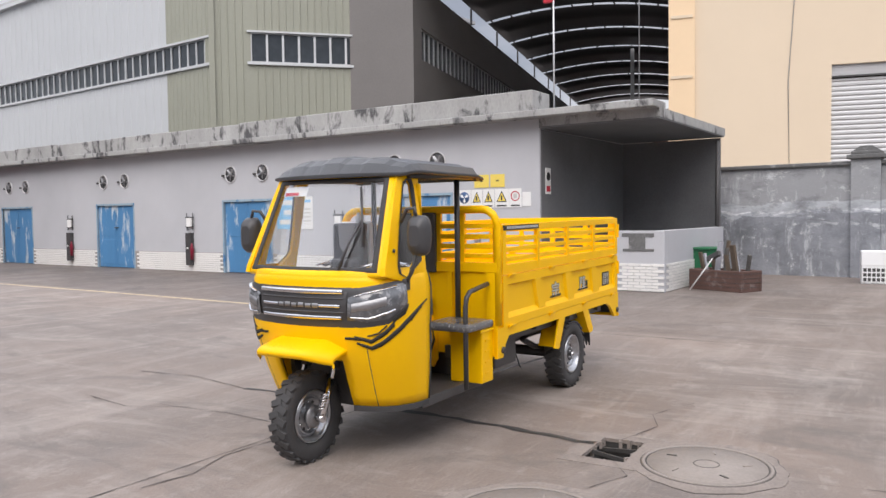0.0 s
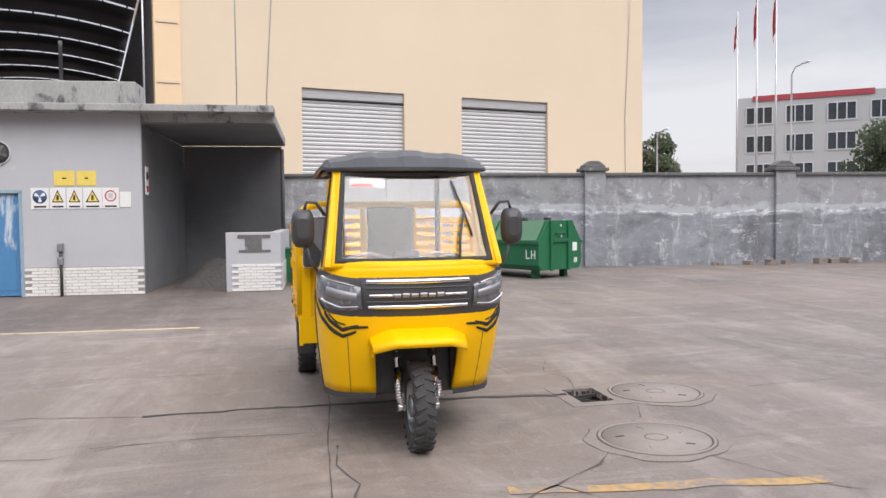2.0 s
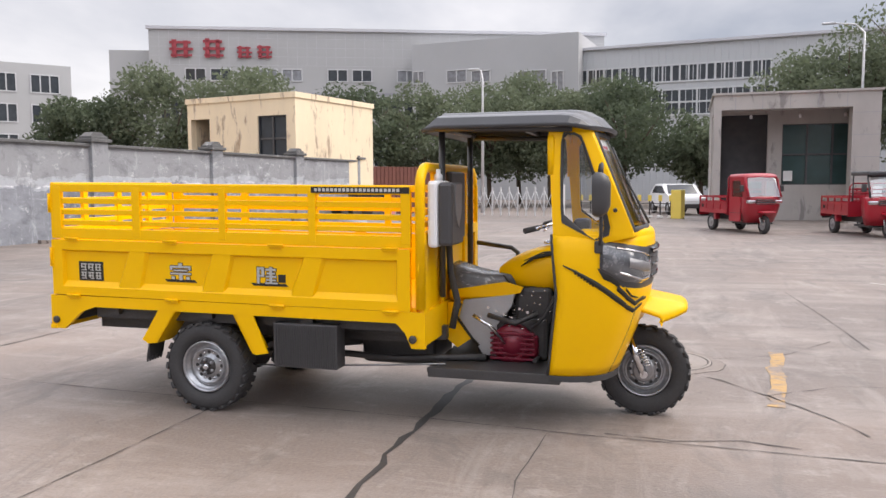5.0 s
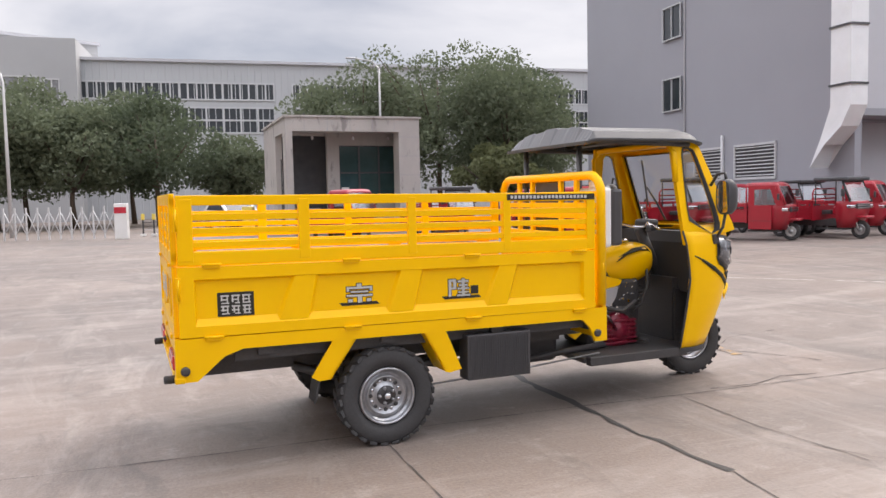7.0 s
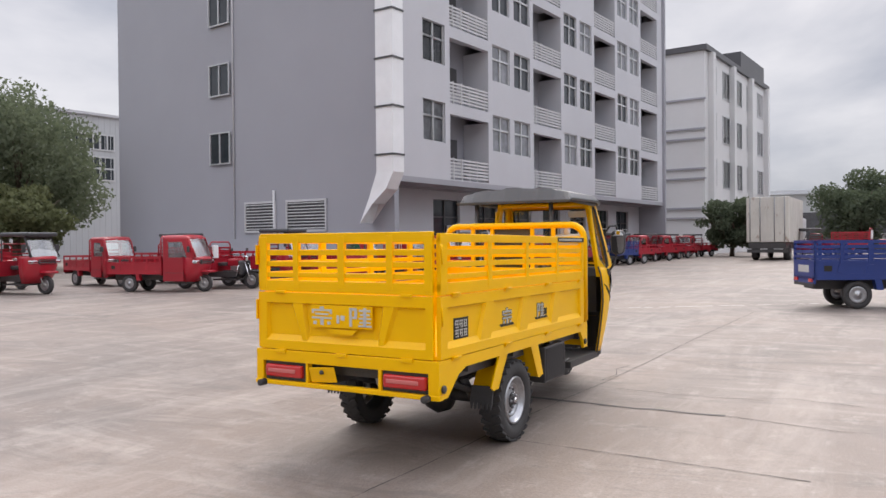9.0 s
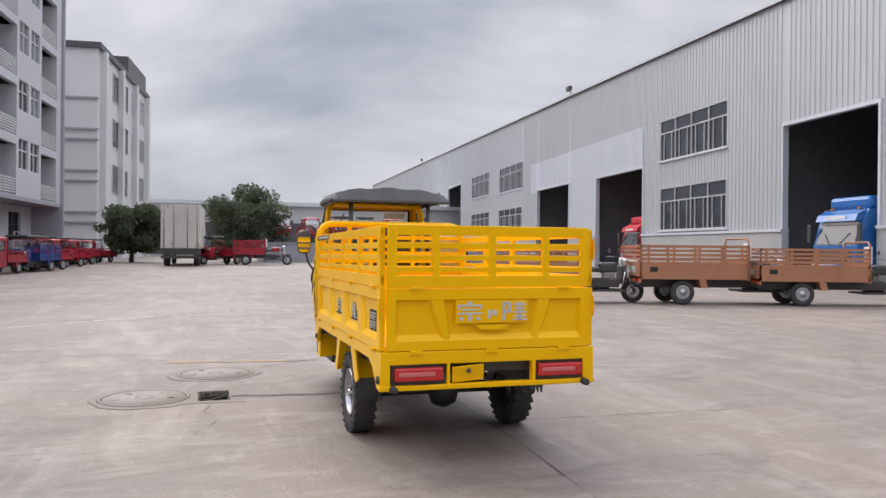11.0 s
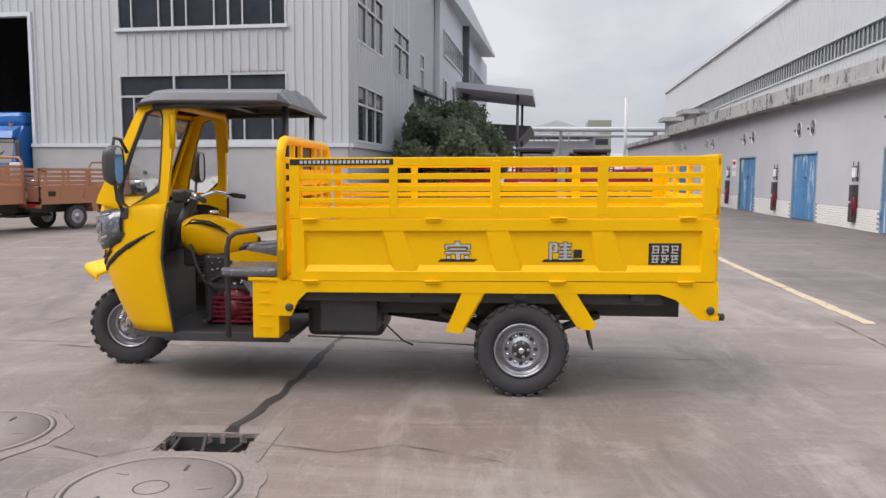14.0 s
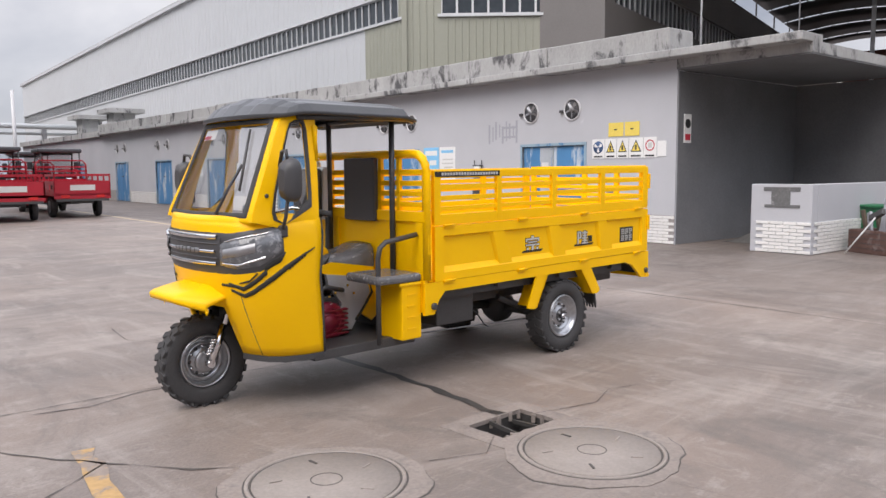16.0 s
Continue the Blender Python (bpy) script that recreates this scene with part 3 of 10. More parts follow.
def lathe(bm, profile, n=24, m=None, smooth=True, ends="caps"):
    """Turns a profile of (radius, height) round the local z axis."""
    rings = []
    made = []
    for r, h in profile:
        ring = [bm.verts.new((r * math.cos(2 * math.pi * k / n), r * math.sin(2 * math.pi * k / n), h)) for k in range(n)]
        rings.append(ring)
        made += ring
    for a, b in zip(rings, rings[1:]):
        for k in range(n):
            f = bm.faces.new((a[k], a[(k + 1) % n], b[(k + 1) % n], b[k]))
            f.smooth = smooth
    if ends == "caps":
        bm.faces.new(rings[0][::-1])
        bm.faces.new(rings[-1])
    elif ends == "loop":
        for k in range(n):
            bm.faces.new((rings[-1][k], rings[-1][(k + 1) % n], rings[0][(k + 1) % n], rings[0][k]))
    if m is not None:
        bmesh.ops.transform(bm, matrix=m, verts=made)
    return bm


def prism(bm, outline, lo, hi, axis="y", m=None):
    """Extrudes a flat outline of (a, b) between lo and hi along an axis."""
    def at(a, b, h):
        return {"y": (a, h, b), "x": (h, a, b), "z": (a, b, h)}[axis]
    one = [bm.verts.new(at(a, b, lo)) for a, b in outline]
    two = [bm.verts.new(at(a, b, hi)) for a, b in outline]
    k = len(outline)
    bm.faces.new(one)
    bm.faces.new(two[::-1])
    for i in range(k):
        bm.faces.new((one[i], two[i], two[(i + 1) % k], one[(i + 1) % k]))
    if m is not None:
        bmesh.ops.transform(bm, matrix=m, verts=one + two)
    return bm


def grid(bm, rows, smooth=True, close=False):
    vs = [[bm.verts.new(p) for p in row] for row in rows]
    for a, b in zip(vs, vs[1:]):
        for k in range(len(a) - (0 if close else 1)):
            j = (k + 1) % len(a)
            f = bm.faces.new((a[k], a[j], b[j], b[k]))
            f.smooth = smooth
    return bm


def thicken(bm, t):
    """Gives a sheet its thickness."""
    bm.normal_update()
    bmesh.ops.solidify(bm, geom=bm.faces[:], thickness=t)
    bmesh.ops.recalc_face_normals(bm, faces=bm.faces[:])


def mesh_of(name, bm, material):
    bmesh.ops.recalc_face_normals(bm, faces=bm.faces[:])
    me = bpy.data.meshes.new(name)
    bm.to_mesh(me)
    bm.free()
    me.materials.append(material)
    return me


APART = {"wall", "olive_wall", "end_wall", "side_wall", "front_wall", "ground_wall", "rear_walls", "new_sheet", "plinth", "ledge", "lining", "drop_side", "tailgate", "gate_frame", "annex", "back_wall",
         "bay_lining", "bay_roof", "parapet", "cornice", "door", "partition", "kerb", "corner_post", "sill", "opening", "roof_frame", "bed_crossmember", "blade", "mullion", "pipe_run", "cab_side", "cab_back", "capstone",
         "character", "stem", "headboard_plate", "patch", "side_panel", "dado_bed", "cylinder_fin", "badge_print", "wheel_nut", "vent_hole", "crank_cover", "box_rib", "white_print", "rear_beam", "arch_lip", "front_arch", "stone_joint", "grid_gap", "window_bar", "rail_post", "rail_bar", "cover_fin", "tail_rail", "broken_edge", "concrete_surround", "lower_window_door"}


def islands(bm):
    """Cut a mesh into its separate pieces."""
    seen, out = set(), []
    bm.verts.index_update()
    for v in bm.verts:
        if v.index in seen:
            continue
        stack, piece = [v], []
        seen.add(v.index)
        while stack:
            w = stack.pop()
            piece.append(w)
            for e in w.link_edges:
                o = e.other_vert(w)
                if o.index not in seen:
                    seen.add(o.index)
                    stack.append(o)
        out.append(piece)
    return out


def part(name, bm, material, parent=None, label=""):
    if name in APART:
        pieces = islands(bm)
        if 1 < len(pieces) < 150:
            made = []
            for piece in pieces:
                b2 = bmesh.new()
                at = {v.index: b2.verts.new(v.co) for v in piece}
                for f in {f for v in piece for f in v.link_faces}:
                    g = b2.faces.new([at[v.index] for v in f.verts])
                    g.smooth = f.smooth
                o = new(name, mesh_of(name, b2, material))
                o.parent = parent
                if label:
                    o["label"] = label
                made.append(o)
            bm.free()
            return made[0]
    ob = new(name, mesh_of(name, bm, material))
    ob.parent = parent
    if label:
        ob["label"] = label
    return ob


def thing(name, label, category, group="", m=None, kind=""):
    ob = new(name)
    ob.empty_display_size = 0.2
    if m is not None:
        ob.matrix_world = m
    return tagged(ob, label, category, group, kind)


def single(name, bm, material, label, category="", group="", kind="", m=None):
    ob = new(name, mesh_of(name, bm, material))
    if m is not None:
        ob.matrix_world = m
    return tagged(ob, label, category, group, kind)


def share(name, me, parent, m):
    ob = new(name, me)
    ob.parent = parent
    ob.matrix_local = m
    return ob


def along(px, py, dx, dy):
    """A frame on a wall: x runs along it, z up, y to the left of its run."""
    k = math.hypot(dx, dy)
    return Matrix(((dx / k, -dy / k, 0, px), (dy / k, dx / k, 0, py), (0, 0, 1, 0), (0, 0, 0, 1)))


def rects(a0, a1, z0, z1, holes):
    """The rectangles that remain of a wall once its openings are cut."""
    xs = sorted({a0, a1, *[min(max(v, a0), a1) for h in holes for v in h[:2]]})
    out = []
    for p, q in zip(xs, xs[1:]):
        zs = z0
        for h in sorted((h for h in holes if h[0] <= p + 1e-6 and h[1] >= q - 1e-6), key=lambda h: h[2]):
            if h[2] > zs:
                out.append((p, q, zs, h[2]))
            zs = max(zs, h[3])
        if zs < z1:
            out.append((p, q, zs, z1))
    return out


def solid_wall(a0, a1, z0, z1, y0, y1, holes=()):
    bm = bmesh.new()
    for p, q, u, v in rects(a0, a1, z0, z1, holes):
        box(bm, p, q, y0, y1, u, v)
    return bm


def ribbed_wall(a0, a1, z0, z1, y, holes=(), pitch=0.3, rib=0.05, depth=0.035, out=1):
    """Trapezoid sheet: flat pans with narrow raised ribs, cut round the openings."""
    bm = bmesh.new()
    for p, q, u, v in rects(a0, a1, z0, z1, holes):
        xs = [(p, 0)]
        k = math.ceil(p / pitch)
        while k * pitch + rib * 2 < q:
            c = k * pitch
            if c > p:
                xs += [(c, 0), (c + rib * 0.5, depth), (c + rib * 1.5, depth), (c + rib * 2, 0)]
            k += 1
        xs.append((q, 0))
        grid(bm, [[(x, y + out * d, u) for x, d in xs], [(x, y + out * d, v) for x, d in xs]], smooth=False)
    return bm


def window(parent, a0, a1, z0, z1, y, out=1, nx=2, nz=2, frame_mat=None, glass=None, bar=0.05, name="window", transom=None):
    """A window set in its opening: a frame with bars, and the glass behind them."""
    bm = bmesh.new()
    d0, d1 = sorted((y - out * 0.02, y + out * 0.05))
    h = bar / 2
    ring = []
    for e, q in ((-h, d0), (-h, d1), (h, d1), (h, d0)):
        ring.append([(a0 + e, q, z0 + e), (a1 - e, q, z0 + e), (a1 - e, q, z1 - e), (a0 + e, q, z1 - e)])
    ring = [[bm.verts.new(p) for p in r] for r in ring]
    for i in range(4):
        for k in range(4):
            bm.faces.new((ring[i][k], ring[i][(k + 1) % 4], ring[(i + 1) % 4][(k + 1) % 4], ring[(i + 1) % 4][k]))
    bmesh.ops.recalc_face_normals(bm, faces=bm.faces[:])
    inner = bmesh.new()
    for k in range(1, nx):
        c = a0 + (a1 - a0) * k / nx
        box(inner, c - h, c + h, d0 + 0.004, d1 - 0.004, z0 + h, z1 - h)
    zs = [z0 + (z1 - z0) * k / nz for k in range(nz + 1)] if transom is None else [z0, z0 + (z1 - z0) * transom, z1]
    for c in zs[1:-1]:
        box(inner, a0 + h, a1 - h, d0 + 0.001, d1 - 0.001, c - h, c + h)
    w = part(name, bm, frame_mat or M_ALU, parent)
    if len(inner.verts):
        part("window_bar", inner, frame_mat or M_ALU, w)
    part("pane", boxes((a0, a1, min(y - out * 0.06, y - out * 0.03), max(y - out * 0.06, y - out * 0.03), z0, z1)), glass or M_WGLASS, w)
    return w


# ---- ground ----
GX0, GX1, GY0, GY1 = -0.40, 0.06, -1.66, -1.38
bm = bmesh.new()
FAR = 1500
xs, ys = [-FAR, GX0, GX1, FAR], [-FAR, GY0, GY1, FAR]
vv = [[bm.verts.new((x, y, 0)) for x in xs] for y in ys]
for j in range(3):
    for i in range(3):
        if (i, j) != (1, 1):
            bm.faces.new((vv[j][i], vv[j][i + 1], vv[j + 1][i + 1], vv[j + 1][i]))
single("ground", bm, M_GROUND, "stained pale concrete factory yard with scuffs", "ground", kind="structure")

# drain pit with its broken bars
pit = thing("drain_grate", "dark square drain pit with a broken grate sunk in concrete", "drain")
part("pit", boxes((GX0 - 0.04, GX1 + 0.04, GY0 - 0.04, GY1 + 0.04, -0.30, -0.26), (GX0 - 0.04, GX0, GY0, GY1, -0.28, -0.005), (GX1, GX1 + 0.04, GY0, GY1, -0.28, -0.005),
                  (GX0 - 0.04, GX1 + 0.04, GY0 - 0.04, GY0, -0.28, -0.005), (GX0 - 0.04, GX1 + 0.04, GY1, GY1 + 0.04, -0.28, -0.005)), M_TAR, pit)
frame_bm = bmesh.new()
for x0, x1, y0, y1 in ((GX0 - 0.11, GX0 + 0.004, GY0 - 0.10, GY1 + 0.11), (GX1 - 0.004, GX1 + 0.10, GY0 - 0.10, GY1 + 0.11), (GX0 + 0.005, GX1 - 0.005, GY0 - 0.10, GY0 + 0.004), (GX0 + 0.005, GX1 - 0.005, GY1 - 0.004, GY1 + 0.11)):
    box(frame_bm, x0, x1, y0, y1, -0.02, 0.004)
part("concrete_surround", frame_bm, M_PATCH, pit)
rnd = random.Random(21)
chips = bmesh.new()
for k in range(22):
    c = rnd.uniform(0.010, 0.02)
    side_ = k % 4
    px = rnd.uniform(GX0, GX1) if side_ < 2 else (GX0, GX1)[side_ - 2] + rnd.uniform(-0.012, 0.012)
    py = (GY0, GY1)[side_] + rnd.uniform(-0.012, 0.012) if side_ < 2 else rnd.uniform(GY0, GY1)
    box(chips, -c, c, -c * 0.6, c * 0.6, -0.05, 0.003 + rnd.uniform(-0.01, 0.004), m=pose(px, py, 0, 0, 0, rnd.uniform(0, 180)))
part("broken_edge", chips, M_PATCH, pit)
lumps = bmesh.new()
for k in range(26):
    c = rnd.uniform(0.02, 0.06)
    box(lumps, -c, c, -c * 0.6, c * 0.6, -c * 0.4, c * 0.4, m=pose(rnd.uniform(GX0 + 0.05, GX1 - 0.05), rnd.uniform(GY0 + 0.05, GY1 - 0.05), -0.15 + rnd.uniform(-0.08, 0.0), rnd.uniform(-40, 40), rnd.uniform(-40, 40), rnd.uniform(0, 180)))
part("silt", lumps, M_DIRT, pit)
bar_me = mesh_of("bar", boxes((-0.008, 0.008, GY0 + 0.015, GY1 - 0.015, -0.05, -0.028)), M_TAR)
for k, lean in ((0, 4), (1, -7), (3, 12), (6, -5), (7, 3)):
    share("bar", bar_me, pit, pose(GX0 + 0.05 + 0.052 * k, 0, -0.035 * (k % 3), 0, 0, 0) @ pose(0, (GY0 + GY1) / 2, 0, lean, 0, lean) @ pose(0, -(GY0 + GY1) / 2, 0))


def strip(name, pts, width, material, label, z=0.004, wob=0.25, seed=1, category="crack"):
    rnd = random.Random(seed)
    bm = bmesh.new()
    rows = []
    pts = [Vector((*p, 0)) for p in pts]
    for a, b in zip(pts, pts[1:]):
        k = max(2, int((b - a).length / 0.12))
        for i in range(k + (b is pts[-1])):
            p = a.lerp(b, i / k)
            d = (b - a).normalized()
            s = Vector((-d.y, d.x, 0))
            w1, w2 = width * (0.5 + wob * rnd.uniform(-1, 1)), width * (0.5 + wob * rnd.uniform(-1, 1))
            off = s * rnd.uniform(-1, 1) * width * wob
            rows.append([(*(p + off - s * w1).xy, z), (*(p + off + s * w2).xy, z)])
    grid(bm, rows, smooth=False)
    return single(name, bm, material, label, category, kind="structure")


strip("drain_channel", [(-0.11, -1.37), (-0.02, -0.65), (0.05, 0.5)], 0.058, M_TAR, "dark wet drain channel across the yard", seed=2)
strip("drain_channel", [(0.05, 0.5), (0.06, 1.2), (0.02, 1.9)], 0.036, M_TAR, "narrow dark end of the drain channel", seed=5, wob=0.4)
CRACKS = (([(0.02, 1.9), (0.2, 2.7), (0.12, 3.4)], 0.008), ([(-1.52, -1.12), (-1.80, -0.90), (-2.08, -0.52), (-2.38, -0.08), (-2.52, 0.25)], 0.010), ([(-2.08, -0.52), (-2.6, -0.9), (-3.3, -1.0)], 0.006),
          ([(-1.05, 0.56), (-1.45, 0.60), (-1.80, 0.50), (-2.1, 0.58)], 0.008), ([(-0.30, -2.50), (-0.22, -2.9), (-0.15, -3.9)], 0.008), ([(0.06, -1.5), (0.5, -1.62), (0.8, -1.5), (1.3, -1.7)], 0.006),
          ([(-0.40, -1.6), (-0.62, -1.75), (-0.9, -1.62)], 0.007), ([(-0.66, 1.8), (-0.9, 2.3), (-0.8, 2.9)], 0.006), ([(-1.8, -1.6), (-2.4, -1.9), (-2.9, -2.6)], 0.006))
for k, (pts, w) in enumerate(CRACKS):
    strip("crack", pts, w, M_JOINT, "dark thin crack in the concrete", seed=3 + k, wob=0.9)
JOINTS = (([(-9.5, 1.05), (-5.1, 0.80), (-2.2, 0.68)], 0.010), ([(-2.2, 0.68), (-0.73, 0.60), (0.05, 0.52), (2.3, 0.43), (4.45, 0.27)], 0.007), ([(1.46, 0.47), (1.49, 1.4), (1.56, 2.6)], 0.007), ([(-0.73, 0.60), (-0.67, 1.4), (-0.72, 2.1)], 0.007),
          ([(4.50, 2.0), (4.45, 1.1), (4.42, -0.4), (4.38, -1.3)], 0.016), ([(4.38, -1.3), (4.28, -3.0), (4.15, -5.4)], 0.010), ([(-2.60, 1.3), (-2.46, 2.8), (-2.40, 5.0)], 0.007), ([(-3.15, -2.3), (-3.13, -4.0), (-3.05, -6.0)], 0.008),
          ([(1.2, -10.3), (-1.6, -10.28), (-4.5, -10.2)], 0.020), ([(-9.0, -12), (-9.6, 0), (-10.3, 9)], 0.010), ([(7.0, -7.4), (12, -8.7)], 0.012))
for k, (pts, w) in enumerate(JOINTS):
    strip("slab_joint", pts, w, M_JOINT, "narrow joint between concrete slabs", wob=0.5, seed=28 + k, category="joint")
strip("yellow_line", [(-2.10, -0.25), (-2.22, -1.0), (-2.34, -2.0)], 0.11, M_LINE, "worn yellow paint mark on the concrete", wob=0.15, seed=12, category="line")
strip("yellow_line", [(4.78, 1.9), (4.85, 3.4), (5.0, 6.0), (5.15, 8.0), (5.4, 11.0), (5.75, 16.0), (6.45, 24.7), (7.7, 40), (9.6, 62)], 0.12, M_LANE, "worn yellow lane line along the grey building", wob=0.08, seed=13, category="line")
strip("white_line", [(-4.4, -7.3), (-5.3, -6.3), (-7.4, -3.8), (-9.6, -0.95), (-12.2, 2.4)], 0.08, M_WLINE, "worn white paint line on the concrete", wob=0.08, seed=14, category="line")


def ring_line(r0, r1, z, n=48):
    return lathe(bmesh.new(), [(r0, 0.0), (r0 + 0.001, z), (r1 - 0.001, z), (r1, 0.0)], n, ends="loop")


def manhole(x, y, r):
    t = thing("manhole_cover", "round worn manhole cover set in patched concrete", "manhole cover", "manhole covers", pose(x, y, 0))
    rnd = random.Random(int(100 * x))
    wave = [rnd.uniform(0, 6.28) for k in range(4)]
    for nm, grow, z, material in (("collar_crack", 0.009, 0.0022, M_JOINT), ("collar", 0.0, 0.0045, M_PATCH)):
        ring = []
        for k in range(72):
            a = 2 * math.pi * k / 72
            e = r * (1.24 + 0.05 * math.sin(2 * a + wave[0]) + 0.035 * math.sin(5 * a + wave[1]) + 0.02 * math.sin(11 * a + wave[2]) + 0.012 * math.sin(23 * a + wave[3])) + grow * (0.45 + 0.55 * math.sin(3 * a + wave[2]))
            ring.append((e * math.cos(a), e * math.sin(a)))
        part(nm, prism(bmesh.new(), ring, -0.03, z, "z"), material, t)
    part("outer_groove", ring_line(1.0 * r, 1.025 * r, 0.0060), M_JOINT, t)
    part("outer_ring", ring_line(0.945 * r, 1.0 * r, 0.011), M_IRON, t)
    part("inner_groove", ring_line(0.915 * r, 0.945 * r, 0.0065), M_JOINT, t)
    part("plate", lathe(bmesh.new(), [(0.915 * r, 0.0), (0.912 * r, 0.009), (0.02, 0.010)], 48), M_IRON, t)
    part("hub_ring", ring_line(0.185 * r, 0.205 * r, 0.0115, 28), M_JOINT, t)
    for c in range(5):
        part("lug", boxes((-0.03, 0.03, -0.006, 0.006, 0.0, 0.014), m=pose(r * 0.62 * math.cos(c * 1.256), r * 0.62 * math.sin(c * 1.256), 0, 0, 0, c * 72 + 20)), M_JOINT if c % 2 else M_IRON, t)


manhole(-0.21, -2.10, 0.375)
manhole(-1.41, -1.47, 0.375)

# ---- grey utility building with the blue doors ----
G = along(9.988, 3.369, 0.0625, 0.998)
grey = thing("utility_building", "long low grey rendered building with blue steel doors and concrete parapet", "building", m=G)
doors = [(2.24, 4.08), (8.0, 9.87), (14.08, 16.02), (20.05, 22.08), (26.1, 28.1), (32.1, 34.1), (40.1, 42.1), (48.1, 50.1)]
holes = [(a, b, -0.1, 1.98) for a, b in doors]
part("wall", solid_wall(0, 56, 0, 3.52, -0.25, 0, holes), M_GREYW, grey)
part("end_wall", boxes((-0.001, 0.25, -4.7, -0.25, 0, 3.3), (55.7, 56, -6, -0.25, 0, 3.5)), M_GREYW, grey)
part("roof", boxes((0.0, 56, -7, -0.26, 3.52, 3.7)), M_OLDCONC, grey)
bm = bmesh.new()
rnd = random.Random(5)
a = 0.0
while a < 36:
    w = rnd.uniform(2.2, 3.6)
    box(bm, a + 0.01, min(a + w, 36) - 0.01, -0.5, 0.28 + rnd.uniform(-0.012, 0.012), 3.62, 4.06 + rnd.uniform(-0.02, 0.02), bevel=0.02)
    a += w
part("parapet", bm, M_OLDCONC, grey, "cracked stained concrete parapet band")
part("cornice", boxes((-2.55, 36, -0.3, 0.42, 3.50, 3.64), bevel=0.015), M_OLDCONC, grey)
part("lower_parapet", boxes((36, 56, -0.5, 0.2, 3.45, 3.75)), M_OLDCONC, grey)
part("bay_roof", boxes((-2.55, -0.01, -4.7, 0.05, 3.34, 3.52)), M_OLDCONC, grey)
# Ceiling and lining sheets painted dark to imitate shade in the bay.
part("bay_ceiling", boxes((-2.54, -0.01, -4.65, 0.04, 3.31, 3.338)), M_BAYSHADE, grey)
part("bay_lining", boxes((-0.012, -0.002, -4.7, -0.05, 0.0, 3.29), (-2.45, -0.02, -4.72, -4.66, 0.0, 3.299)), M_BAYSHADE, grey, "plaster of the open bay, coloured dark for its shade")
part("downpipe", tube(bmesh.new(), [(-2.48, -4.3, 0.05), (-2.48, -4.3, 3.2)], 0.05), M_CHASSIS, grey)
for a, b in doors:
    d = part("door_frame", boxes((a - 0.06, a, -0.2, 0.012, 0, 2.02), (b, b + 0.06, -0.2, 0.012, 0, 2.02), (a - 0.06, b + 0.06, -0.2, 0.012, 1.98, 2.04)), M_DOORFRAME, grey)
    mid = (a + b) / 2
    for k, (u, v) in enumerate(((a + 0.01, mid - 0.008), (mid + 0.008, b - 0.01))):
        part("door_leaf", boxes((u, v, -0.09, -0.05, 0.02, 1.97), (u + 0.08, v - 0.08, -0.055, -0.042, 0.12, 0.9), (u + 0.08, v - 0.08, -0.055, -0.042, 1.02, 1.88), bevel=0.004), M_BDOOR, d)
    part("door_handle", tube(bmesh.new(), [(mid + 0.05, -0.05, 1.28), (mid + 0.05, 0.0, 1.28), (mid - 0.1, 0.0, 1.28), (mid - 0.1, -0.05, 1.28)], 0.016), M_CHASSIS, d)
rnd = random.Random(23)
jag = [(3.56 + rnd.uniform(-0.02, 0.02), 0.03 + 0.12 * k) for k in range(17)]
part("bare_patch", prism(bmesh.new(), [(3.175, 0.03)] + jag + [(3.175, 1.95)], -0.046, -0.039, "y"), M_BAREDOOR, grey, "grey patch where the blue paint is gone")
part("notice", boxes((3.30, 3.50, -0.040, -0.036, 1.42, 1.62)), M_WTILE, grey)
fan_at = [(2.58, 3.80), (8.27, 9.54), (14.48, 15.62), (20.40, 21.55), (26.5, 27.7), (32.5, 33.7)]
for pair in fan_at:
    for c in pair:
        fan = part("exhaust_fan", lathe(bmesh.new(), [(0.205, -0.10), (0.235, -0.10), (0.235, 0.03), (0.215, 0.04), (0.205, 0.0), (0.19, -0.09)], 28, pose(c, 0.0, 2.74, -90, 0, 0), ends="loop"), M_RAIL, grey)
        part("duct_back", lathe(bmesh.new(), [(0.205, 0.0), (0.05, 0.001)], 24, pose(c, 0.004, 2.74, -90, 0, 0)), M_SHADEIN, fan)
        bl = bmesh.new()
        for k in range(5):
            box(bl, -0.028, 0.028, 0.03, 0.17, 0.0, 0.008, m=pose(c, 0.02, 2.74, -90, 0, 0) @ pose(0, 0, 0, 0, 0, 72 * k) @ pose(0, 0, 0, 0, 25, 0))
        part("blade", bl, M_STEEL, fan)
        part("fan_hub", lathe(bmesh.new(), [(0.05, -0.01), (0.05, 0.03), (0.02, 0.04)], 12, pose(c, 0.02, 2.74, -90, 0, 0)), M_STEEL, fan)
        part("bracket", boxes((c + 0.24, c + 0.33, -0.01, 0.06, 2.68, 2.74)), M_CHASSIS, fan)
# glazed brick dado, piece by piece near the bay and joined beyond
brick_me = mesh_of("brick", boxes((0.0, 0.232, 0, 0.016, 0, 0.052), bevel=0.004), M_WBRICK)
dado = part("dado_bed", solid_wall(0, 36, 0.0, 0.56, 0.0, 0.008, [(a - 0.06, b + 0.06, -1, 2) for a, b in doors]), M_MORTAR, grey)
far_bricks = bmesh.new()
spans = []
prev = 0.0
for a, b in doors[:6]:
    spans.append((prev, a - 0.07))
    prev = b + 0.07
count = 0
